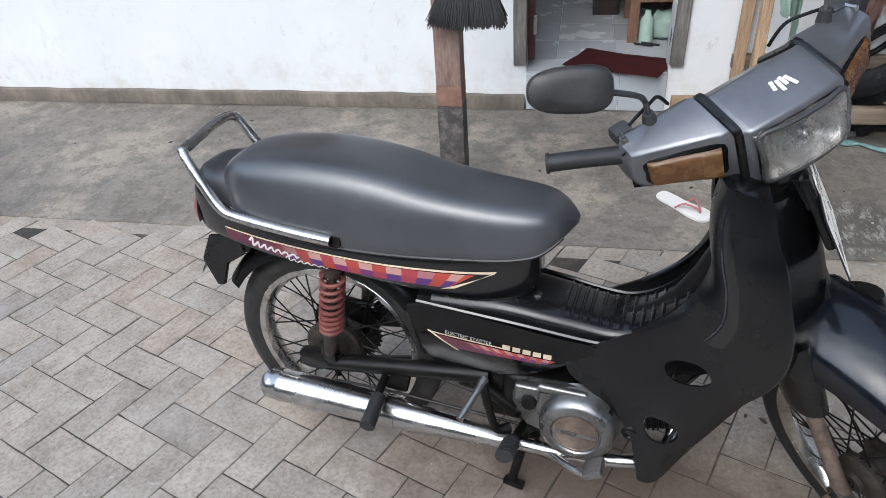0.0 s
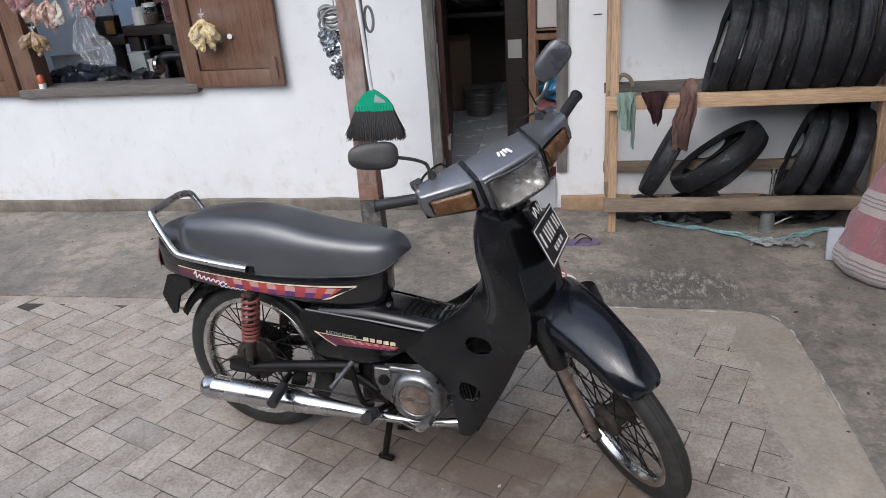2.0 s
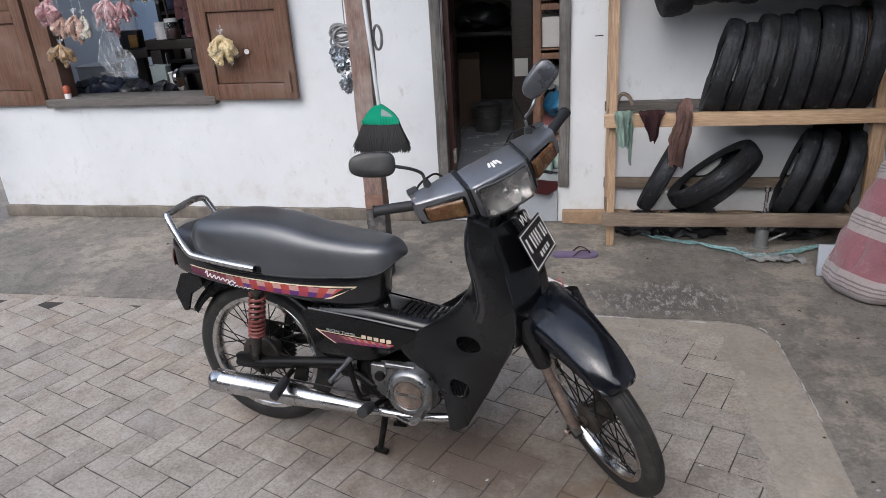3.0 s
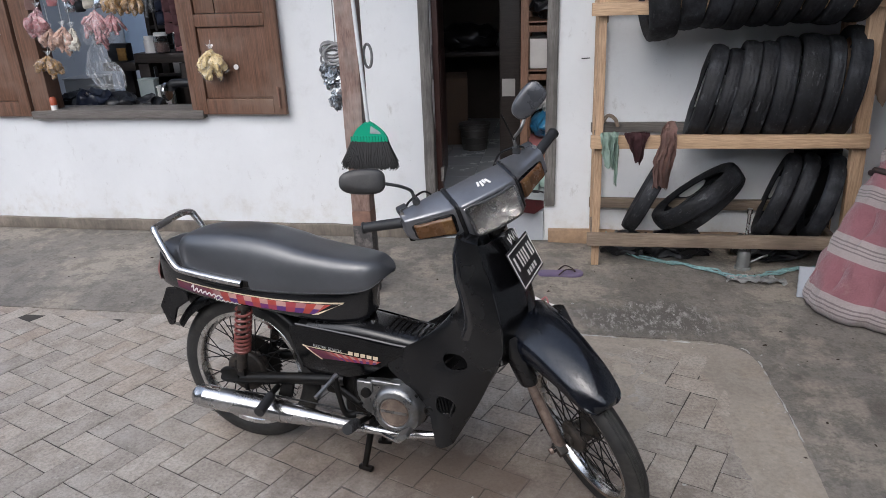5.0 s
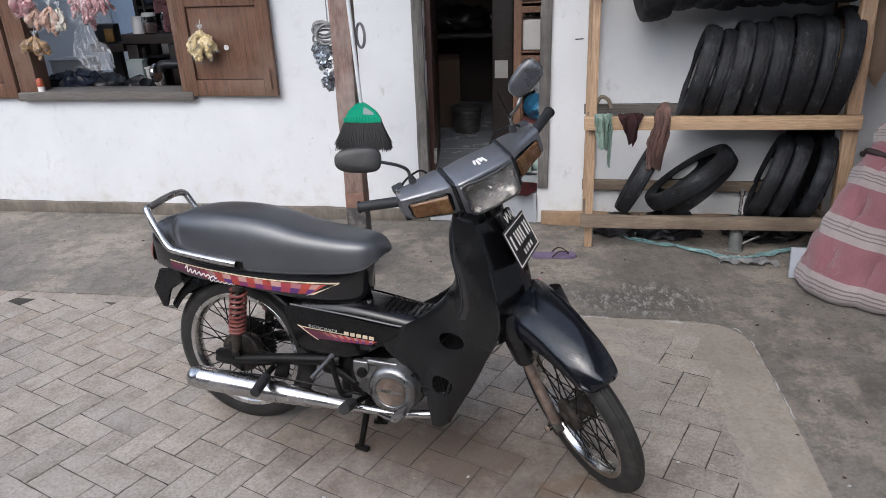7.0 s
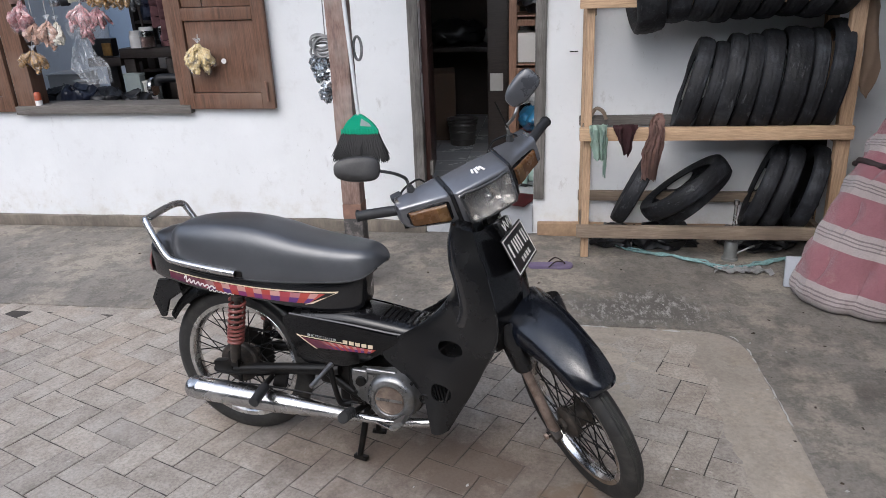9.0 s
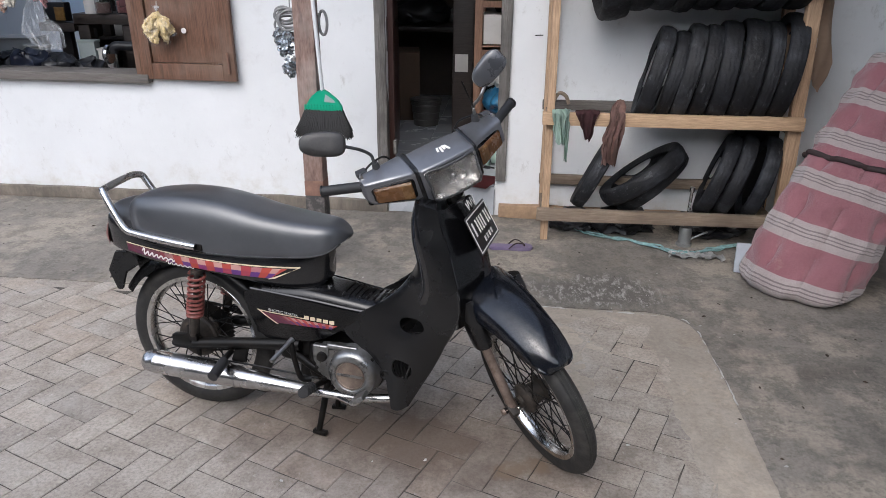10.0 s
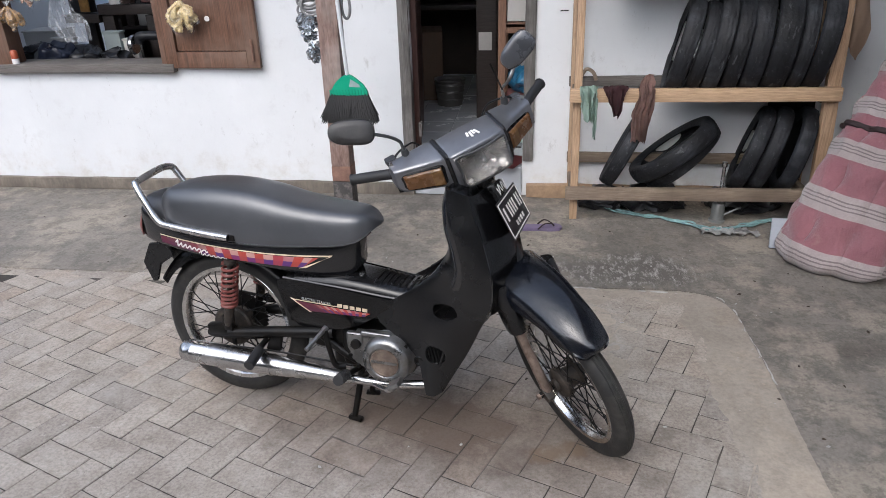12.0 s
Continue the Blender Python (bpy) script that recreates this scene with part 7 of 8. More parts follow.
# rolled mattress leaning against the side wall
A0, A1 = Vector((2.13, 1.442, 0.055)), Vector((2.675, 1.76, 1.18))
axis = (A1 - A0).normalized()
sx_ = Vector((0.86, -0.50, 0)) - axis * Vector((0.86, -0.50, 0)).dot(axis)
sx_.normalize()
sy_ = axis.cross(sx_)
rows = []
NR, NS = 70, 72
for j in range(NR + 1):
    t = j / NR
    ha = (0.286 - 0.053 * t) * (1 - 0.07 * math.exp(-((t - 0.52) / 0.05) ** 2))
    hb_ = (0.285 - 0.065 * t) * (1 - 0.07 * math.exp(-((t - 0.52) / 0.05) ** 2))
    endk = 1.0
    if t < 0.04:
        endk = 0.86 + 0.14 * math.sqrt(max(0, 1 - ((0.04 - t) / 0.04) ** 2))
    if t > 0.95:
        endk = 0.80 + 0.20 * math.sqrt(max(0, 1 - ((t - 0.95) / 0.05) ** 2))
    ring = []
    for i in range(NS):
        a_ = 2 * math.pi * i / NS
        ca, sa = math.cos(a_), math.sin(a_)
        k = (abs(ca) ** 2.6 + abs(sa) ** 2.6) ** (-1 / 2.6)
        tuft = 0.014 * math.cos(a_ * 9) * math.sin(t * 34) - 0.030 * max(0, math.cos(a_ * 9)) ** 6 * (0.4 + 0.6 * abs(math.sin(t * 17)))
        wob = 0.020 * noise.noise(Vector((ca * 2, sa * 2, t * 5))) + 0.010 * noise.noise(Vector((ca * 6, sa * 6, t * 16))) - 0.012 * max(0, noise.noise(Vector((ca * 9, sa * 9, t * 5)))) 
        ring.append(A0 + axis * (1.18 * t + 0.035 * math.sin(a_ + 0.6)) + sx_ * (ca * k * ha * endk) + sy_ * (sa * k * hb_ * endk) + (sx_ * ca + sy_ * sa) * (tuft + wob))
    rows.append(ring)
# the soft lower end sags flat onto the floor
foot = [p.z - 0.012 for p in rows[0]]
for j, ring in enumerate(rows):
    k = max(0.0, 1 - j / NR / 0.42) ** 1.6
    for i, p in enumerate(ring):
        p.z -= foot[i] * k
bm = grid_mesh(rows, True, True)
uv = bm.loops.layers.uv.new("UVMap")
bm.verts.index_update()
for f in bm.faces:
    for lp in f.loops:
        i = lp.vert.index
        lp[uv].uv = ((i % NS) / NS, (i // NS) / NR * 5.3 + 0.02)
mattress = solid("rolled_mattress", bm, M_STRIPE, smooth=70)
thing(mattress, "rolled pink and white striped mattress tied with a strap", "mattress")
waist = sum(rows[36], Vector()) / NS
ring = [p + (p - waist).normalized() * 0.009 + axis * 0.012 * math.cos(i * 2 * math.pi / NS) for i, p in enumerate(rows[36]) if i % 2 == 0]
solid("strap", tube(ring, 0.014, 8, 2, closed=True), M_STRAP, mattress, label="dark strap tied round the roll")

# slippers on the floor


def slipper(m, sole_mat, strap_mat, label):
    e = empty("slipper", m)
    thing(e, label, "slipper", "slippers by the porch")
    out = [(-0.125, 0.0), (-0.115, 0.028), (-0.06, 0.034), (0.0, 0.033), (0.06, 0.045), (0.10, 0.042), (0.125, 0.022), (0.128, -0.01), (0.105, -0.036), (0.05, -0.042), (-0.02, -0.032), (-0.09, -0.032), (-0.118, -0.022)]
    pts = [(p.x, p.y) for p in spline([(x, y, 0) for x, y in out], 3, True)]
    solid("sole", prism(pts, 0.0, 0.018, 0.004, "Z"), sole_mat, e)
    solid("strap", tube([(-0.01, 0.034, 0.012), (0.03, 0.03, 0.045), (0.078, 0.002, 0.03), (0.08, 0.0, 0.016), (0.078, -0.002, 0.03), (0.03, -0.03, 0.045), (-0.01, -0.034, 0.012)], 0.006, 8, 4, flat=0.6), strap_mat, e)
    return e


slipper(pose(0.655, 1.745, 0, 0, 0, 4), M_LILAC, M_STRAP, "lilac rubber flip-flop lying on the cement")
slipper(pose(0.545, 1.355, 0, 0, 0, -47), M_WHITE, M_PINKRUB, "pale flip-flop with pink straps on the cement")

# ---- room behind the door ----
rug = sheet([[(0.03, 2.34, 0.212), (0.25, 2.26, 0.212), (0.49, 2.19, 0.212)], [(0.08, 2.45, 0.213), (0.30, 2.38, 0.216), (0.54, 2.31, 0.212)], [(0.15, 2.60, 0.212), (0.36, 2.50, 0.215), (0.59, 2.43, 0.212)]], 0.008)
thing(solid("rug", crumple(rug, 0.006, 14), M_RUG, smooth=70), "dark red rag rug lying in the doorway", "rug")

cab = empty("cabinet", Matrix.Translation((0.26, 3.42, FLOOR)))
thing(cab, "narrow blackish-brown wooden cabinet on the tiles", "cabinet")
solid("cabinet_body", boxes(((0, 0, 0.75), (0.155, 0.42, 1.5)), bevel=0.006), M_DARKWOOD, cab)
solid("cabinet_door", boxes(((0.0, -0.218, 0.75), (0.14, 0.015, 1.4)), bevel=0.004), M_DARKWOOD, cab)
shelf = empty("wooden_shelf", Matrix.Translation((0.590, 2.95, FLOOR)))
thing(shelf, "brown wooden shelf crammed with bags and boxes", "shelf")
for x in (-0.20, 0.30):
    for y in (-0.22, 0.22):
        solid("post", boxes(((x, y, 0.85), (0.05, 0.05, 1.7)), bevel=0.004), M_SHELFWOOD, shelf)
for z in (0.265, 0.80, 1.10, 1.4):
    solid("board", boxes(((0.05, 0, z), (0.52, 0.48, 0.03)), ((0.05, -0.23, z - 0.02), (0.5, 0.02, 0.06)), bevel=0.004), M_SHELFWOOD, shelf)


def simple(name, bm, material, label, category, group="", smooth=50):
    return thing(solid(name, bm, material, smooth=smooth), label, category, group)


simple("sack", blob((0.62, 2.90, 0.625), (0.18, 0.17, 0.10), 4, 0.05, 9, 2), M_BLUEBAG, "crumpled blue plastic sack on the shelf", "sack")
simple("folded_cloth", crumple(boxes(((0.60, 2.90, 0.50), (0.36, 0.36, 0.04)), bevel=0.012), 0.01, 12), M_PINKRUB, "folded pink cloth on the shelf", "cloth")
simple("sack", blob((0.62, 2.95, 0.78), (0.18, 0.16, 0.09), 4, 0.05, 9, 5), M_RAGGREY, "grey sack squeezed onto the shelf", "sack")
simple("carton", boxes(((0.515, 2.86, 1.113), (0.20, 0.25, 0.185), (0, 0, 3)), bevel=0.006), M_WHITEBOX, "off-white carton standing on the shelf", "box")
simple("sack", blob((0.60, 2.92, 1.40), (0.18, 0.17, 0.09), 4, 0.05, 9, 6), M_BLACKBAG, "black sack lying on the shelf", "sack")
simple("plastic_bottle", lathe([(0.0, 0.0), (0.035, 0.0), (0.035, 0.12), (0.015, 0.15), (0.015, 0.17), (0.0, 0.17)], 16, "Z", centre=(0.46, 2.72, FLOOR + 0.004)), M_RAGGREEN, "small greenish plastic bottle on the tiles", "bottle")
simple("net_bag", blob((0.58, 2.80, FLOOR + 0.075), (0.10, 0.10, 0.075), 3, 0.04, 9, 8), M_RAGGREEN, "green net bag stuffed under the shelf", "bag")
simple("cable", tube([(0.40, 2.68, FLOOR + 0.01), (0.48, 2.64, FLOOR + 0.012), (0.50, 2.67, FLOOR + 0.01), (0.44, 2.69, FLOOR + 0.012), (0.53, 2.65, FLOOR + 0.01)], 0.006, 6), M_BLACKBAG, "black cable lying on the tiles", "cable")
simple("paper_sheet", boxes(((0.25, 3.191, 0.832), (0.095, 0.003, 0.125)), bevel=0.001), M_WHITEBOX, "pale sheet of paper stuck on the cabinet", "paper")

bk = empty("basket", Matrix.Translation((-0.10, 3.93, FLOOR + 0.004)))
thing(bk, "white plastic basket on the tiled floor", "basket")
solid("basket_body", lathe([(0.0, 0.0), (0.105, 0.0), (0.125, 0.20), (0.135, 0.205), (0.135, 0.22), (0.119, 0.218), (0.099, 0.012), (0.0, 0.012)], 32, "Z"), M_BASKET, bk)
for k in range(3):
    solid("rim_band", lathe([(0.108 + 0.008 * k, 0.05 + 0.06 * k), (0.115 + 0.008 * k, 0.055 + 0.06 * k), (0.110 + 0.008 * k, 0.07 + 0.06 * k)], 32, "Z"), M_BASKET, bk)
simple("carton", boxes(((-0.42, 4.25, FLOOR + 0.294), (0.44, 0.42, 0.58), (0, 0, 8)), bevel=0.008), M_CARTON, "brown cardboard carton on the floor", "box")
tb = empty("side_table", Matrix.Translation((-0.1, 4.75, FLOOR)))
thing(tb, "dark wooden table loaded with sacks at the back", "table")
solid("tabletop", boxes(((0, 0, 0.74), (1.1, 0.6, 0.04)), bevel=0.006), M_DARKWOOD, tb)
for x in (-0.5, 0.5):
    for y in (-0.25, 0.25):
        solid("leg", boxes(((x, y, 0.36), (0.05, 0.05, 0.72)), bevel=0.004), M_DARKWOOD, tb)
simple("sack", blob((-0.25, 4.72, FLOOR + 0.86), (0.30, 0.22, 0.12), 3, 0.06, 9, 11), M_BLACKBAG, "black sack on the dark table", "sack")
simple("sack", blob((0.25, 4.72, FLOOR + 0.84), (0.22, 0.2, 0.10), 3, 0.06, 9, 13), M_RAGGREY, "grey sack on the dark table", "sack")

# ---- shop room behind the window ----
TT, TT2 = 1.085, 1.145   # tops of the black table's low and high ends
tb = empty("shop_table", Matrix.Translation((-2.40, 3.0, FLOOR)))
thing(tb, "black wooden shop table behind the window", "table")
solid("tabletop", boxes(((-0.265, 0.1, TT - FLOOR - 0.035), (0.27, 0.30, 0.06)), bevel=0.006), M_DARKWOOD, tb)
solid("tabletop", boxes(((0.085, 0.1, TT2 - FLOOR - 0.035), (0.43, 0.30, 0.07)), bevel=0.006), M_DARKWOOD, tb)
for x, y, h_ in ((-0.075, 0.0, TT2), (0.26, 0.0, TT2), (-0.36, 0.2, TT), (0.26, 0.22, TT2)):
    solid("leg", boxes(((x, y, (h_ - FLOOR) / 2 - 0.04), (0.088, 0.055, h_ - FLOOR - 0.072)), bevel=0.004), M_DARKWOOD, tb)
solid("rail", boxes(((0.02, 0.0, 0.42), (0.72, 0.03, 0.05)), bevel=0.004), M_DARKWOOD, tb)


def jar(c, r_, h_, fill, label, glass=True):
    j = empty("jar", Matrix.Translation(c))
    thing(j, label, "jar", "jars on the shop table")
    solid("jar_body", lathe([(0.0, 0.0), (r_, 0.0), (r_, h_ * 0.85), (r_ * 0.8, h_), (r_ * 0.77, h_), (r_ - 0.004, h_ * 0.84), (r_ - 0.004, 0.005), (0.0, 0.005)], 24, "Z"), M_JAR if glass else M_WHITE, j)
    if glass:
        solid("contents", lathe([(0.0, 0.007), (r_ - 0.006, 0.007), (r_ - 0.006, h_ * 0.6), (0.0, h_ * 0.63)], 20, "Z"), fill, j)
    solid("lid", lathe([(0.0, h_ + 0.02), (r_ * 0.86, h_ + 0.02), (r_ * 0.88, h_ + 0.015), (r_ * 0.88, h_ - 0.005), (0.0, h_ - 0.002)], 24, "Z"), M_WHITE, j)


jar((-2.405, 3.0, TT2), 0.045, 0.10, M_WHITEBOX, "white plastic tub on the black table", False)
jar((-2.300, 2.98, TT2), 0.055, 0.125, M_RAGBROWN, "glass jar with a pale lid on the black table")
jar((-2.18, 3.04, TT2), 0.052, 0.14, M_PINKRUB, "glass jar of pink sweets on the black table")
simple("packet", crumple(boxes(((-2.68, 3.02, TT + 0.066), (0.165, 0.08, 0.13)), bevel=0.008), 0.004, 12), M_BLACKBAG, "dark upright packet on the shop table", "packet")
simple("packet", crumple(boxes(((-2.635, 2.972, TT + 0.055), (0.07, 0.012, 0.09)), bevel=0.003), 0.002, 12), M_CRACKER2, "small ochre packet leaning on the dark one", "packet")
simple("curtain_pole", tube([(-2.36, 3.06, TT2 + 0.004), (-2.38, 3.06, 1.6), (-2.42, 3.06, 2.7)], 0.010, 8), M_DARKWOOD, "thin dark pole standing on the table", "pole")
simple("cupboard", boxes(((-1.55, 3.6, 1.0), (0.5, 0.5, 1.6)), ((-1.815, 3.6, 1.0), (0.03, 0.44, 1.4)), bevel=0.01), M_SHELFWOOD, "brown wooden cupboard in the shop room", "cupboard")

simple("blue_panel", boxes(((LEFT + 0.158, 4.31, 1.50), (0.016, 0.40, 1.10)), bevel=0.004), M_BLUEPANEL, "pale blue board fixed to the shop room's wall", "panel")
hutch = empty("goods_shelf", Matrix.Translation((-2.35, 3.62, FLOOR)))
thing(hutch, "dark shelf crowded with goods in the shop room", "shelf")
for x in (-0.345, 0.345):
    solid("upright", boxes(((x, 0, 0.95), (0.03, 0.30, 1.9)), bevel=0.003), M_DARKWOOD, hutch)
solid("back_board", boxes(((0, 0.145, 0.95), (0.66, 0.012, 1.9)), bevel=0), M_DARKWOOD, hutch)
for z in (0.30, 0.72, 1.10, 1.42, 1.86):
    solid("shelf_board", boxes(((0, -0.008, z), (0.656, 0.28, 0.025)), bevel=0.003), M_DARKWOOD, hutch)
rng = random.Random(52)
for z in (0.30, 0.72, 1.10, 1.42):
    x = -0.30
    while x < 0.27:
        w_, h_ = rng.uniform(0.05, 0.11), rng.uniform(0.10, 0.24)
        fill = rng.choice((M_BLACKBAG, M_NAVYBAG, M_RAGMAROON, M_CARTON, M_DARKWOOD, M_WHITEBOX))
        bm = crumple(boxes(((-2.35 + x + w_ / 2, 3.56, FLOOR + z + 0.013 + h_ / 2), (w_ - 0.006, 0.14, h_)), bevel=0.006), 0.003, 14)
        simple("packet", bm, fill, "small packet of goods on the dark shelf", "packet", "packets on the dark shelf")
        x += w_ + rng.uniform(0.0, 0.03)

# sewing machine on its stand, dark against the pale room
sm = empty("sewing_machine", Matrix.Translation((-1.955, 2.62, 0.80)))
thing(sm, "old black sewing machine behind the window sill", "sewing machine")
solid("machine_arm", tube([(-0.11, 0, 0.12), (-0.10, 0, 0.165), (-0.02, 0, 0.172), (0.10, 0, 0.162), (0.13, 0, 0.10), (0.13, 0, 0.0)], [0.028, 0.032, 0.03, 0.034, 0.042, 0.05], 14), M_BLACKBAG, sm)
solid("machine_bed", boxes(((0.0, 0, 0.0), (0.36, 0.17, 0.03)), bevel=0.006), M_BLACKBAG, sm)
solid("hand_wheel", lathe([(0.02, -0.012), (0.06, -0.014), (0.066, 0.0), (0.06, 0.014), (0.02, 0.012)], 28, "X", centre=(-0.15, 0, 0.115)), M_CHROME, sm)
solid("needle_bar", tube([(-0.10, 0, 0.12), (-0.10, 0, 0.01)], 0.008, 8, smooth=False), M_CHROME, sm)
simple("machine_stand", boxes(((-1.955, 2.62, 0.49), (0.42, 0.24, 0.58)), bevel=0.01), M_DARKWOOD, "dark stand under the sewing machine", "stand")
for i, (x, y, z, sx, sz) in enumerate(((-2.84, 2.66, 0.83, 0.14, 0.09), (-2.66, 2.60, 0.84, 0.13, 0.10), (-2.46, 2.62, 0.81, 0.14, 0.09), (-2.28, 2.66, 0.80, 0.10, 0.08))):
    simple("sack", crumple(blob((x, y, z), (sx, 0.12, sz), 4, 0.05, 9, 17 + 2 * i), 0.012, 24), M_BLACKBAG if i != 1 else M_NAVYBAG, "black plastic bag heaped behind the sill", "sack", "bags behind the sill", 60)
simple("sack", crumple(blob((2.68, 1.40, 0.075), (0.10, 0.13, 0.08), 4, 0.05, 9, 41), 0.012, 24), M_BLACKBAG, "black plastic bag on the floor beside the mattress", "sack", "", 30)
for x, y, w_, h_, fill, label in ((-2.33, 2.77, 0.12, 0.24, M_SLOT, "grey-green plastic tub behind the window"), (-2.20, 2.765, 0.10, 0.19, M_WHITEBOX, "off-white plastic tub behind the window"), (-2.72, 2.77, 0.16, 0.20, M_WHITEBOX, "pale box of goods behind the window")):
    simple("tub", boxes(((x, y, 0.741 + h_ / 2), (w_, 0.07, h_)), ((x, y, 0.741 + h_), (w_ + 0.012, 0.078, 0.016)), bevel=0.006), fill, label, "tub", "tubs behind the window")
simple("sack_bench", boxes(((-2.58, 2.66, 0.47), (0.80, 0.3, 0.54)), bevel=0.01), M_DARKWOOD, "dark bench below the window", "bench")
gb = empty("glue_bottle", Matrix.Translation((-2.735, 2.268, 0.850)))
thing(gb, "white bottle with orange cap standing on the sill", "bottle")
solid("bottle_body", lathe([(0.0, 0.0), (0.022, 0.0), (0.022, 0.035), (0.0, 0.036)], 14, "Z"), M_WHITE, gb)
solid("cap", lathe([(0.0, 0.0365), (0.022, 0.0365), (0.022, 0.078), (0.012, 0.09), (0.0, 0.09)], 14, "Z"), M_ORANGE, gb, label="orange cap")
simple("carton", boxes(((-3.02, 3.05, 0.82), (0.26, 0.24, 0.28), (0, 0, 4)), ((-3.02, 3.05, 0.967), (0.275, 0.255, 0.012), (0, 0, 4)), bevel=0.006), M_WHITEBOX, "off-white carton in the shop room", "box")
simple("carton_stand", boxes(((-3.02, 3.05, 0.44), (0.3, 0.3, 0.47)), bevel=0.01), M_SHELFWOOD, "wooden crate under the carton", "crate")

# snacks hung in the window: each bunch is a fan of long crinkled packets under a knot


def snack_bag(top, spread, length, fill, label, pieces, seed, girth=0.020, film=False, cord=0.12):
    """A bunch of clear tubes of snacks tied in a knot, each in its crinkled film."""
    e = empty("snack_bag", Matrix.Translation(top))
    thing(e, label, "snack bag", "snack bags in the window")
    rng = random.Random(seed)
    for i in range(pieces):
        f = (i + 0.5) / pieces * 2 - 1
        ln = length * rng.uniform(0.72, 1.0) * (1 - 0.22 * abs(f))
        end = Vector((f * spread + rng.gauss(0, 0.006), rng.uniform(-0.045, 0.02), -ln))
        mid = end * 0.55 + Vector((f * spread * 0.30, rng.uniform(-0.035, 0.01), 0))
        g = girth * rng.uniform(0.8, 1.15)
        bm = tube([(0, 0, 0), mid * 0.35, mid, end * 0.85, end, end * 1.04], [0.004, g * 0.55, g * 0.95, g * 0.9, g * 0.5, 0.003], 9, 5)
        packet = solid("packet", crumple(crumple(bm, g * 0.55, 38, seed + i), g * 0.4, 100, i), fill, e, smooth=45)
        skin = tube([(0, 0, 0), mid * 0.35, mid, end * 0.85, end, end * 1.10], [0.004, g * 0.7, g * 1.15, g * 1.1, g * 0.8, g * 0.5], 9, 5)
        solid("film", crumple(crumple(skin, g * 0.45, 34, seed + i), g * 0.4, 90, i), M_FILM, packet, smooth=50)
    if film:
        bm = tube([(0, 0, 0.004), (0, -0.012, -length * 0.35), (0, -0.012, -length * 0.7), (0, -0.01, -length * 1.0), (0, -0.01, -length * 1.06)], [0.006, spread * 0.75, spread * 1.08, spread * 0.9, spread * 0.4], 20, 4, flat=0.55)
        solid("outer_bag", crumple(bm, 0.012, 30, seed), M_FILM, e, smooth=20)
    ruff = grid_mesh([[Vector(((0.006 + 0.02 * j) * math.cos(a_ * 0.785), (0.006 + 0.014 * j) * math.sin(a_ * 0.785), 0.006 + 0.03 * j)) for a_ in range(8)] for j in range(2)], True)
    solid("ruff", crumple(ruff, 0.010, 50, seed), M_FILM2, e, smooth=15)
    solid("string", tube([(0, 0, -0.01), (0.004, 0.01, cord)], 0.0022, 6, smooth=False), M_RAGGREY, e)
    return e


snack_bag((-1.512, 2.205, 1.225), 0.095, 0.185, M_CRACKER, "clear bag of pale yellow crackers on the shutter", 10, 5, 0.023, cord=0.06)
snack_bag((-2.66, 2.23, 1.50), 0.065, 0.22, M_WRAP, "clear bags of pinkish snacks hung in the window", 7, 6, 0.024, cord=0.4)
snack_bag((-2.60, 2.225, 1.375), 0.065, 0.155, M_CRACKERP, "clear tubes of pale pink crackers in the window", 5, 16, 0.022, cord=0.5)
snack_bag((-2.50, 2.225, 1.385), 0.065, 0.19, M_CRACKERP, "clear tubes of pale pink crackers in the window", 5, 18, 0.022, cord=0.5)
snack_bag((-2.455, 2.24, 1.375), 0.035, 0.15, M_FILMPALE, "clear bag of whitish crackers in the window", 4, 26, 0.020, cord=0.5)
snack_bag((-2.655, 2.23, 1.205), 0.095, 0.135, M_CRACKER2, "clear bags of ochre crackers in the window", 8, 7, 0.022, cord=0.2)
snack_bag((-2.255, 2.23, 1.475), 0.10, 0.19, M_WRAP, "bunch of pink wrapped sweets in the window", 14, 8, 0.014, True, cord=0.4)
snack_bag((-2.145, 2.235, 1.455), 0.07, 0.14, M_WRAP, "bunch of pink wrapped sweets in the window", 10, 9, 0.013, cord=0.4)
snack_bag((-2.23, 2.22, 1.36), 0.035, 0.12, M_WRAP, "bunch of pink wrapped sweets in the window", 7, 11, 0.012, cord=0.1)
snack_bag((-2.085, 2.225, 1.60), 0.09, 0.17, M_CRACKER2, "clear bags of ochre crackers in the window", 8, 10, 0.021, cord=0.3)
snack_bag((-1.965, 2.225, 1.55), 0.055, 0.13, M_CRACKER2, "clear bags of ochre crackers in the window", 6, 12, 0.017, cord=0.3)
snack_bag((-2.40, 2.25, 1.66), 0.08, 0.17, M_WRAP, "bunch of pink wrapped sweets in the window", 8, 28, 0.016, cord=0.3)
snack_bag((-1.90, 2.26, 1.66), 0.05, 0.22, M_BLACKBAG, "dark sachets in a bunch in the window", 5, 32, 0.018, False, cord=0.3)
def sachet_strip(c, n_, fill, label, w=0.06, h=0.062):
    e = empty("sachet_strip", Matrix.Translation(c))
    thing(e, label, "sachets", "sachet strips in the window")
    for i in range(n_):
        bm = tube([(0.004 * math.sin(i * 2), 0, -h * i), (0, -0.006, -h * (i + 0.5)), (0.004 * math.cos(i), 0, -h * (i + 0.97))], [w * 0.46, w * 0.5, w * 0.46], 12, 4, flat=0.16)
        solid("sachet", crumple(crumple(bm, 0.007, 22, i + c[0]), 0.003, 80, i), fill, e, smooth=30)
    return e


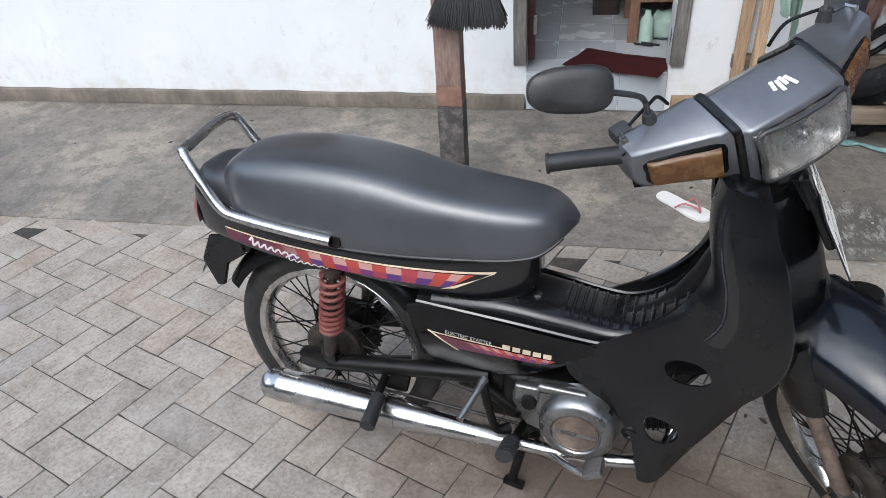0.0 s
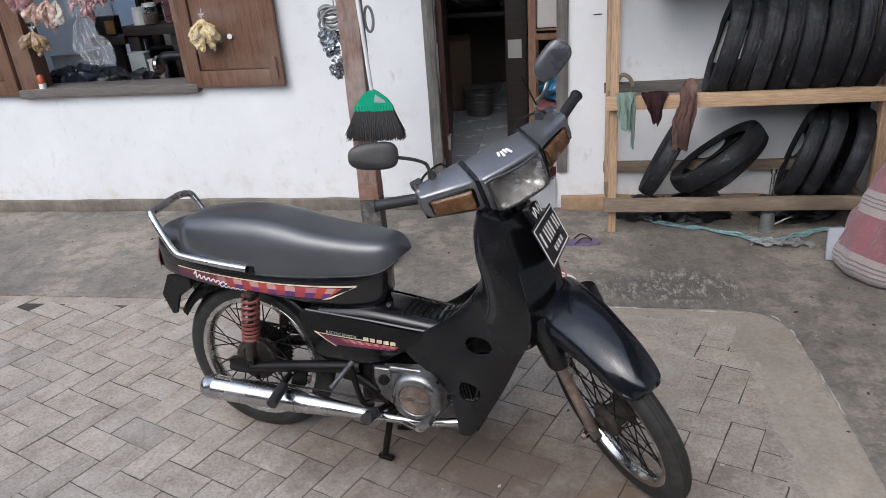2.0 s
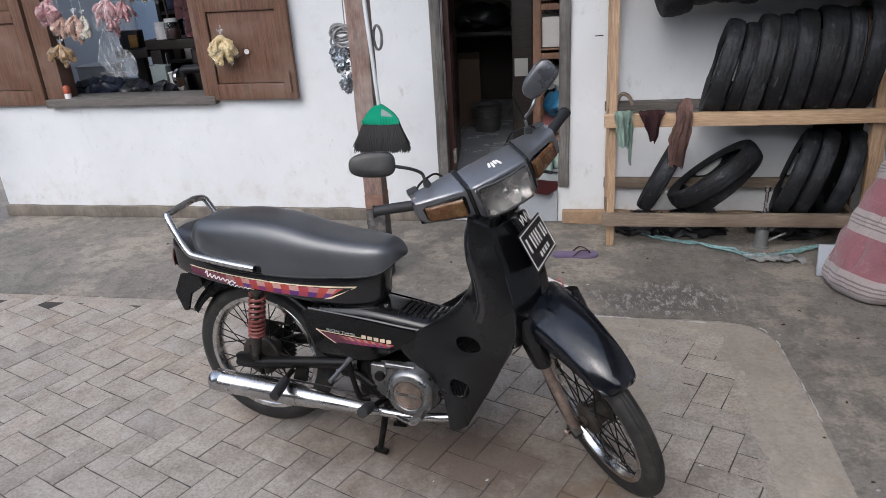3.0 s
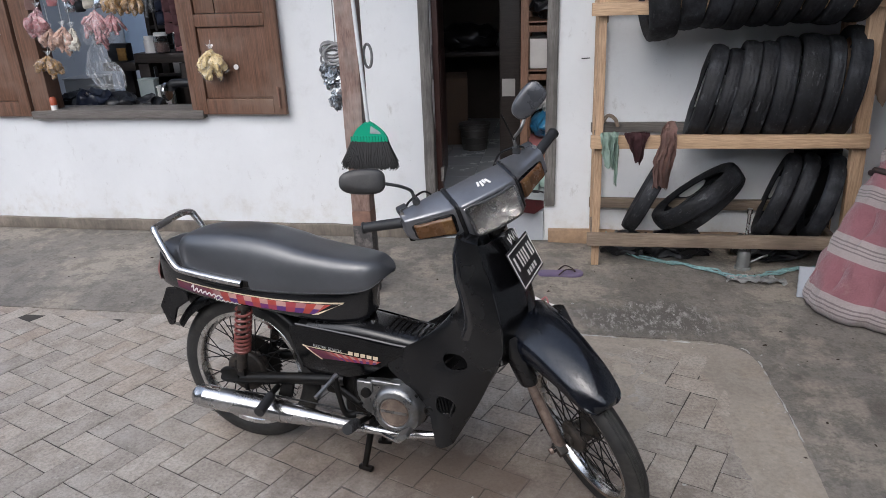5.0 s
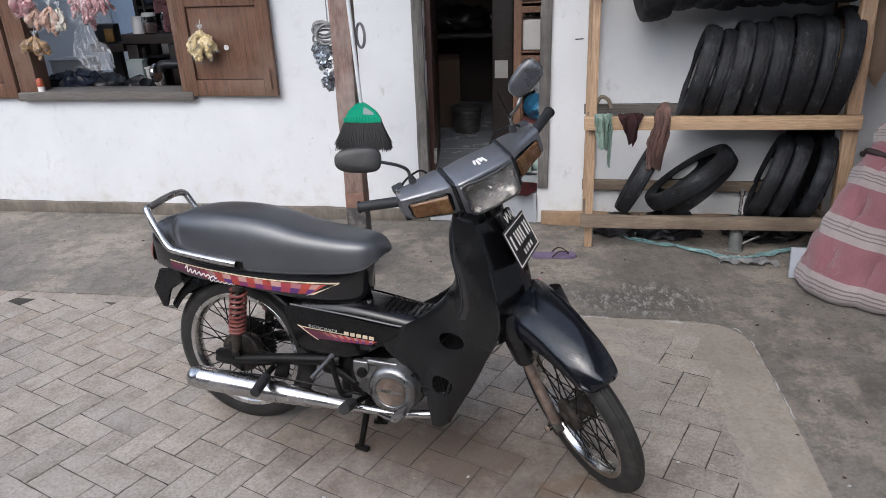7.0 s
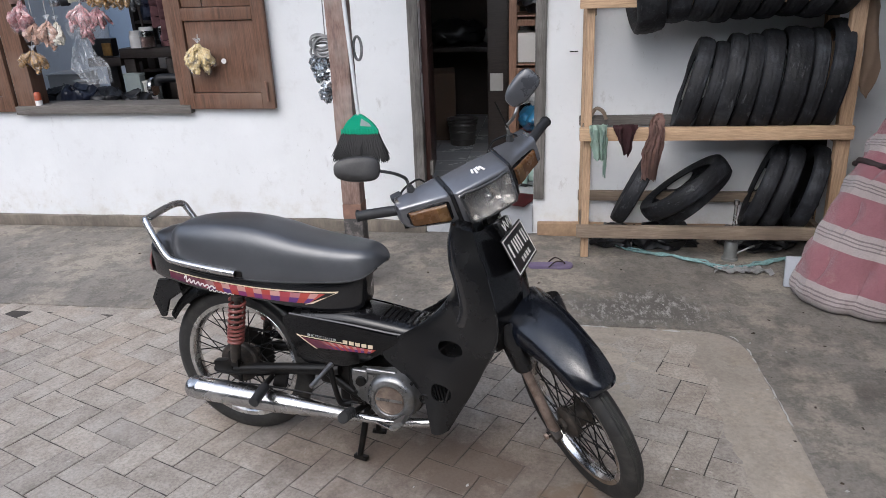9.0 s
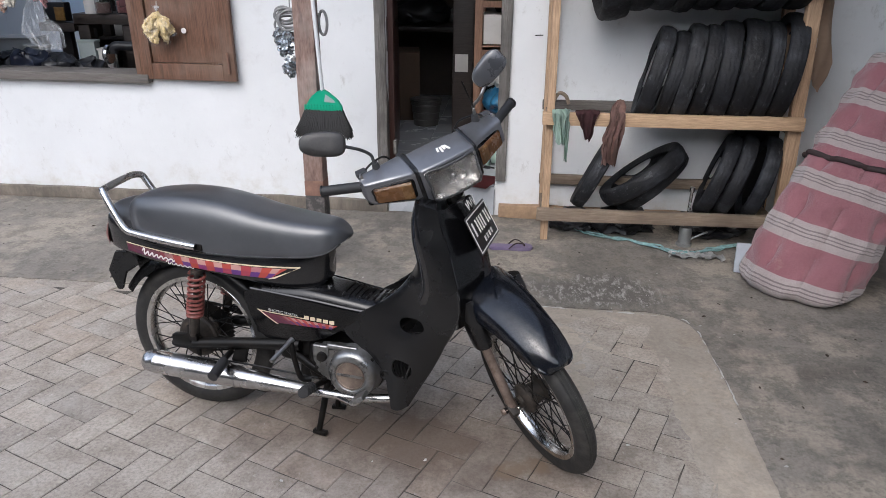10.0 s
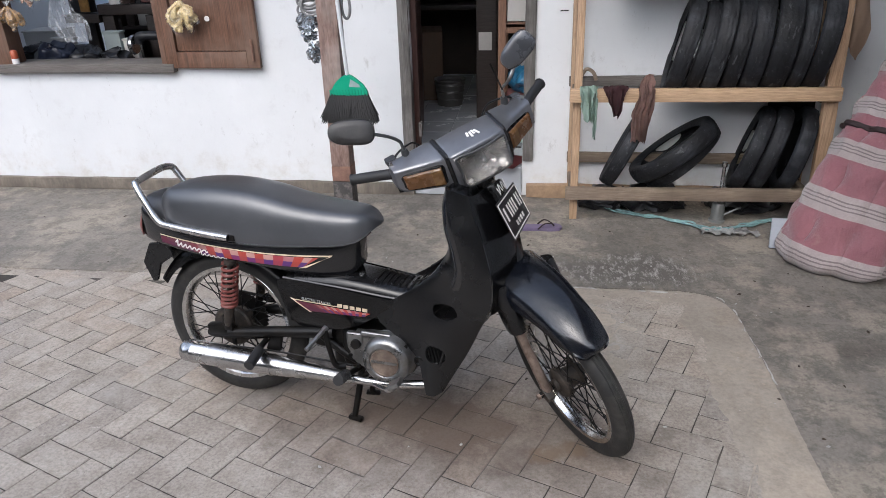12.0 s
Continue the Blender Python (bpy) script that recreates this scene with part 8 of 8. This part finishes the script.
for x, y, z, n_, fill, label in (
        (-1.775, 2.25, 1.70, 6, M_RAGMAROON, "strip of dark red sachets hung in the window"),
        (-1.735, 2.27, 1.62, 6, M_RAGMAROON, "strip of dark red sachets hung in the window"),
        (-1.835, 2.27, 1.70, 5, M_NAVYBAG, "strip of dark blue sachets hung in the window"),
        (-1.885, 2.28, 1.70, 4, M_BLACKBAG, "strip of black sachets hung in the window"),
        (-2.14, 2.27, 1.74, 3, M_CRACKER2, "strip of ochre sachets hung in the window"),
        (-2.235, 2.26, 1.74, 4, M_FOIL, "strip of silver sachets hung in the window"),
        (-2.31, 2.26, 1.74, 4, M_FILMPALE, "strip of whitish sachets hung in the window"),
        (-2.375, 2.27, 1.72, 4, M_BLACKBAG, "strip of black sachets hung in the window"),
        (-2.44, 2.26, 1.72, 4, M_FOIL, "strip of silver sachets hung in the window"),
        (-2.56, 2.26, 1.76, 4, M_WRAP, "strip of pink sachets hung in the window"),
        (-2.72, 2.26, 1.74, 4, M_RAGBROWN, "strip of brown sachets hung in the window")):
    sachet_strip((x, y, z), n_, fill, label)
limp = []
for k in range(15):
    f = k / 14
    half = 0.018 + 0.115 * min(1.0, f / 0.72) ** 1.15 * (1.0 if f < 0.75 else 1.0 - 1.9 * (f - 0.75))
    cx = -2.285 + 0.02 * f - 0.03 * math.sin(f * 3)
    limp.append([(cx + half * (2 * j / 16 - 1) + (0.05 * f * f if j > 10 else 0), 2.225 + (0.010 + 0.016 * f) * math.sin(j * 1.7 + 2 * f), 1.33 - 0.345 * f + 0.03 * abs(2 * j / 16 - 1.1) * f) for j in range(17)])
limp = sheet(limp, 0.0015, 2, 2)
simple("clear_bag", crumple(crumple(limp, 0.012, 14, 3), 0.006, 45, 1), M_FILM2, "limp clear plastic bag hung in the window", "bag", "", 50)
simple("wooden_pole", boxes(((-3.52, 2.05, 0.42), (0.035, 0.035, 0.95), (0, 12, 0)), bevel=0.004), M_GREYWOOD, "grey stick leaning by the corner of the house", "pole")

# pale mortar ridge along the edge of the apron
bm = bmesh.new()
edge = [(0.60, 1.058), (0.70, 1.054), (0.753, 1.054), (0.86, 1.050), (0.95, 1.046), (1.061, 1.040), (1.15, 1.036), (1.25, 1.03), (1.35, 1.02), (1.44, 1.005), (1.476, 0.99), (1.50, 0.93), (1.514, 0.85), (1.518, 0.72), (1.526, 0.54), (1.522, 0.40), (1.531, 0.26), (1.526, 0.14), (1.523, 0.03), (1.517, -0.11), (1.52, -0.3)]
rng = random.Random(9)
path = [(x + rng.gauss(0, 0.005), y + rng.gauss(0, 0.004), -0.0028 - 0.006 * (rng.random() < 0.2)) for x, y in edge]
tube(path, [0.0030 + 0.0035 * rng.random() for _ in edge], 8, 6, bm=bm, flat=1.0)
ridge = solid("mortar_ridge", crumple(crumple(bm, 0.006, 25), 0.003, 90), M_MORTAR)
tagged(ridge, "pale broken line of mortar along the cement edge", "trim", kind="structure")

# crumbs of leaf, grit and mortar lying about
rng = random.Random(77)
for nm, mt, label, count, zones in (
        ("leaf_crumbs", M_LITTER, "scattered dark leaf crumbs on the cement", 90, ((0.3, 2.6, 0.2, 1.9), (1.5, 3.0, -0.6, 1.2), (-2.5, 0.0, 0.9, 2.1))),
        ("mortar_crumbs", M_MORTAR, "scattered pale mortar crumbs on the ground", 90, ((0.6, 1.7, 0.85, 1.5), (0.7, 1.6, 0.0, 1.0), (-2.0, 0.5, 1.0, 1.4), (-1.6, 1.3, -0.3, 1.0)))):
    bm = bmesh.new()
    for i in range(count):
        x0, x1, y0, y1 = zones[i % len(zones)]
        p = Vector((rng.uniform(x0, x1), rng.uniform(y0, y1), 0.001))
        a_, r_ = rng.uniform(0, 6.28), rng.choice((0.004, 0.005, 0.006, 0.009, 0.013)) * (1.0 if nm[0] == "l" else 0.7)
        ring = []
        for k in range(6):
            b_ = a_ + k * 1.047
            q = Vector((math.cos(b_) * r_ * rng.uniform(0.6, 1.3), math.sin(b_) * r_ * 0.55 * rng.uniform(0.6, 1.3), 0))
            ring.append(p + Matrix.Rotation(a_, 3, "Z") @ q)
        top = bm.verts.new(p + Vector((0, 0, 0.0025 + 0.25 * r_)))
        vs = [bm.verts.new(q) for q in ring]
        for k in range(6):
            bm.faces.new((vs[k], vs[(k + 1) % 6], top))
        bm.faces.new(vs[::-1])
    tagged(solid(nm, bm, mt, smooth=0), label, "litter", kind="stuff")

# ---- floor tiles indoors ----
tile_me = bpy.data.meshes.new("tile")
bm = boxes(((0, 0, 0), (0.296, 0.296, 0.008)), bevel=0.0015, seg=1)
bm.to_mesh(tile_me)
bm.free()
tile_me.materials.append(M_TILE)
for i in range(7):
    for j in range(10):
        t = new("tile", tile_me)
        t.parent = slab
        t.matrix_basis = Matrix.Translation((-0.75 + 0.3 * i, 2.592 + 0.3 * j, FLOOR))
sill_me = bpy.data.meshes.new("tile")
bm = boxes(((0, 0, 0), (0.2265, 0.17, 0.008)), bevel=0.0015, seg=1)
bm.to_mesh(sill_me)
bm.free()
sill_me.materials.append(M_TILE)
for i in range(3):
    t = new("tile", sill_me)
    t.parent = slab
    t.matrix_basis = Matrix.Translation((-0.029 + 0.229 * i, 2.357, FLOOR))
step_me = bpy.data.meshes.new("step_tile")
bm = boxes(((0, 0, 0), (0.2265, 0.012, 0.19)), bevel=0.0015, seg=1)
bm.to_mesh(step_me)
bm.free()
step_me.materials.append(M_TILE)
for i in range(3):
    t = new("step_tile", step_me)
    t.parent = slab
    t.matrix_basis = Matrix.Translation((-0.029 + 0.229 * i, 2.272, 0.10))

# ---- paving blocks, herringbone ----
paving = tagged(new("pavement"), "worn grey-beige concrete blocks laid in herringbone", "pavement", kind="structure")
LX, LY = Vector((0.0998, -0.0376, 0)), Vector((0.0450, 0.1013, 0))   # one block's width along each joint
O = Vector((-0.941, -0.232, 0))


def paver_bm(seed, turn):
    """A block two widths long; its outline follows the two joint directions, which are not quite square."""
    e, f = (LX, LY) if turn == 0 else (LY, LX)
    e, f = e - e.normalized() * 0.0014, f - f.normalized() * 0.0028
    rng_ = random.Random(seed)
    rows = []
    wear = [(rng_.gauss(0, 0.0004), rng_.gauss(0, 0.0004), rng_.choice((0.2, 0.4, 0.8, 1.3, 2.6))) for _ in range(16)]
    for inset, z in ((0.0, -0.04), (0.0, -0.0045), (0.0008, -0.0012), (0.0028, 0.0)):
        row = []
        for side in range(4):
            (a0, b0), (a1, b1) = ((-1, -1), (1, -1), (1, 1), (-1, 1))[side], ((1, -1), (1, 1), (-1, 1), (-1, -1))[side]
            for k in range(4):
                t_ = (0.008, 0.33, 0.66, 0.992)[k]
                jx, jy, w_ = wear[side * 4 + k]
                p = e * (a0 + (a1 - a0) * t_) + f * 0.5 * (b0 + (b1 - b0) * t_)
                p -= p.normalized() * inset * w_
                row.append(p + Vector((jx, jy, z)))
        rows.append(row)
    return grid_mesh(rows, True, True)


rows = [[(-6.2 + 7.6 * i / 20, -3.7 + 4.68 * j / 12, -0.0028) for i in range(21)] for j in range(13)]
bm = grid_mesh(rows)
for x0, x1, y0, y1 in ((-6.2, 1.52, 0.975, 1.075), (1.395, 1.53, -3.7, 0.98)):
    grid_mesh([[(x0, y0, -0.011), (x1, y0, -0.011)], [(x0, y1, -0.011), (x1, y1, -0.011)]], bm=bm)
part_dirt = solid("joint_dirt", bm, M_JOINT, paving, smooth=0)
tagged(part_dirt, "dark dirt packed in the joints", kind="stuff")

paver_me = []
for k in range(16):
    me = bpy.data.meshes.new("paving_block")
    bm = paver_bm(k, 90 if k > 7 else 0)
    bmesh.ops.recalc_face_normals(bm, faces=bm.faces)
    for f in bm.faces:
        f.smooth = False
    bm.to_mesh(me)
    bm.free()
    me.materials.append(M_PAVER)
    paver_me.append(me)
rng = random.Random(21)
rest = bmesh.new()
spots = []
for p in range(-60, 61):
    for q in range(-30, 31):
        bx, by = p + 2 * q, p - 2 * q
        for cx, cy, turn in ((bx + 1.0, by + 0.5, 0), (bx + 2.5, by, 90)):
            c = O + LX * cx + LY * cy
            if not (-6.0 < c.x < 1.68 and -3.6 < c.y < 1.22):
                continue
            spots.append((c, turn))
near = [s_ for s_ in spots if -2.45 < s_[0].x < 1.40 and -0.18 < s_[0].y < 1.17]
near.sort(key=lambda s_: (s_[0].x - 0.1) ** 2 * 0.30 + (s_[0].y - 0.45) ** 2)
near = near[:300]
near_keys = {(round(c.x, 4), round(c.y, 4)) for c, _ in near}
for c, turn in spots:
    hide = 1.44 < c.x or c.y > 1.0
    z = rng.uniform(-0.0020, 0.0004) - (0.004 if hide else 0)
    m = Matrix.Translation((c.x, c.y, z)) @ pose(0, 0, 0, rng.gauss(0, 0.16), rng.gauss(0, 0.16), rng.gauss(0, 0.3))
    if (round(c.x, 4), round(c.y, 4)) in near_keys:
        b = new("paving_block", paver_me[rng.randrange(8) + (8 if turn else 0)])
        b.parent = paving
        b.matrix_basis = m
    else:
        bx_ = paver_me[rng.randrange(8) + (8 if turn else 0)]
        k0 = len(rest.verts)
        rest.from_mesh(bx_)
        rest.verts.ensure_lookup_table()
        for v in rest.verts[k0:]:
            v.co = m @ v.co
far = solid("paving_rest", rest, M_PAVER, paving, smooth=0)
tagged(far, kind="stuff")


# cement skimmed over the paving along the apron and the side; it runs out over the blocks in an uneven edge
rows = []
for j in range(150):
    y = -0.60 + 1.76 * j / 149
    row = []
    for i in range(110):
        x = 0.45 + 1.17 * i / 109
        n1 = noise.noise(Vector((x * 3.2, y * 3.2, 4.0))) + 0.5 * noise.noise(Vector((x * 9, y * 9, 1.0))) + 0.25 * noise.noise(Vector((x * 25, y * 25, 2.0)))
        side = (x - 1.30) / 0.05
        top = (y - 0.90) / 0.06
        patch = 1.4 - math.hypot((x - 0.88) / 0.13, (y - 0.62) / 0.26) * 1.5
        rim = 14 * (1 - max(0, (x - 0.9) / 0.625) ** 7 - max(0, (y - 0.4) / 0.655) ** 7) + 1.2 * n1
        f_ = min(max(side, top, patch) + 1.5 * n1, rim)
        row.append((x, y, (-0.030 if f_ < -2.2 else min(0.0016, -0.0012 + 0.0022 * f_)) + 0.0004 * noise.noise(Vector((x * 40, y * 40, 0)))))
    rows.append(row)
skim = solid("pavement_skim", grid_mesh(rows), M_SKIM, smooth=60)
tagged(skim, "thin brown cement skim smeared over the paving blocks", "pavement", kind="structure")
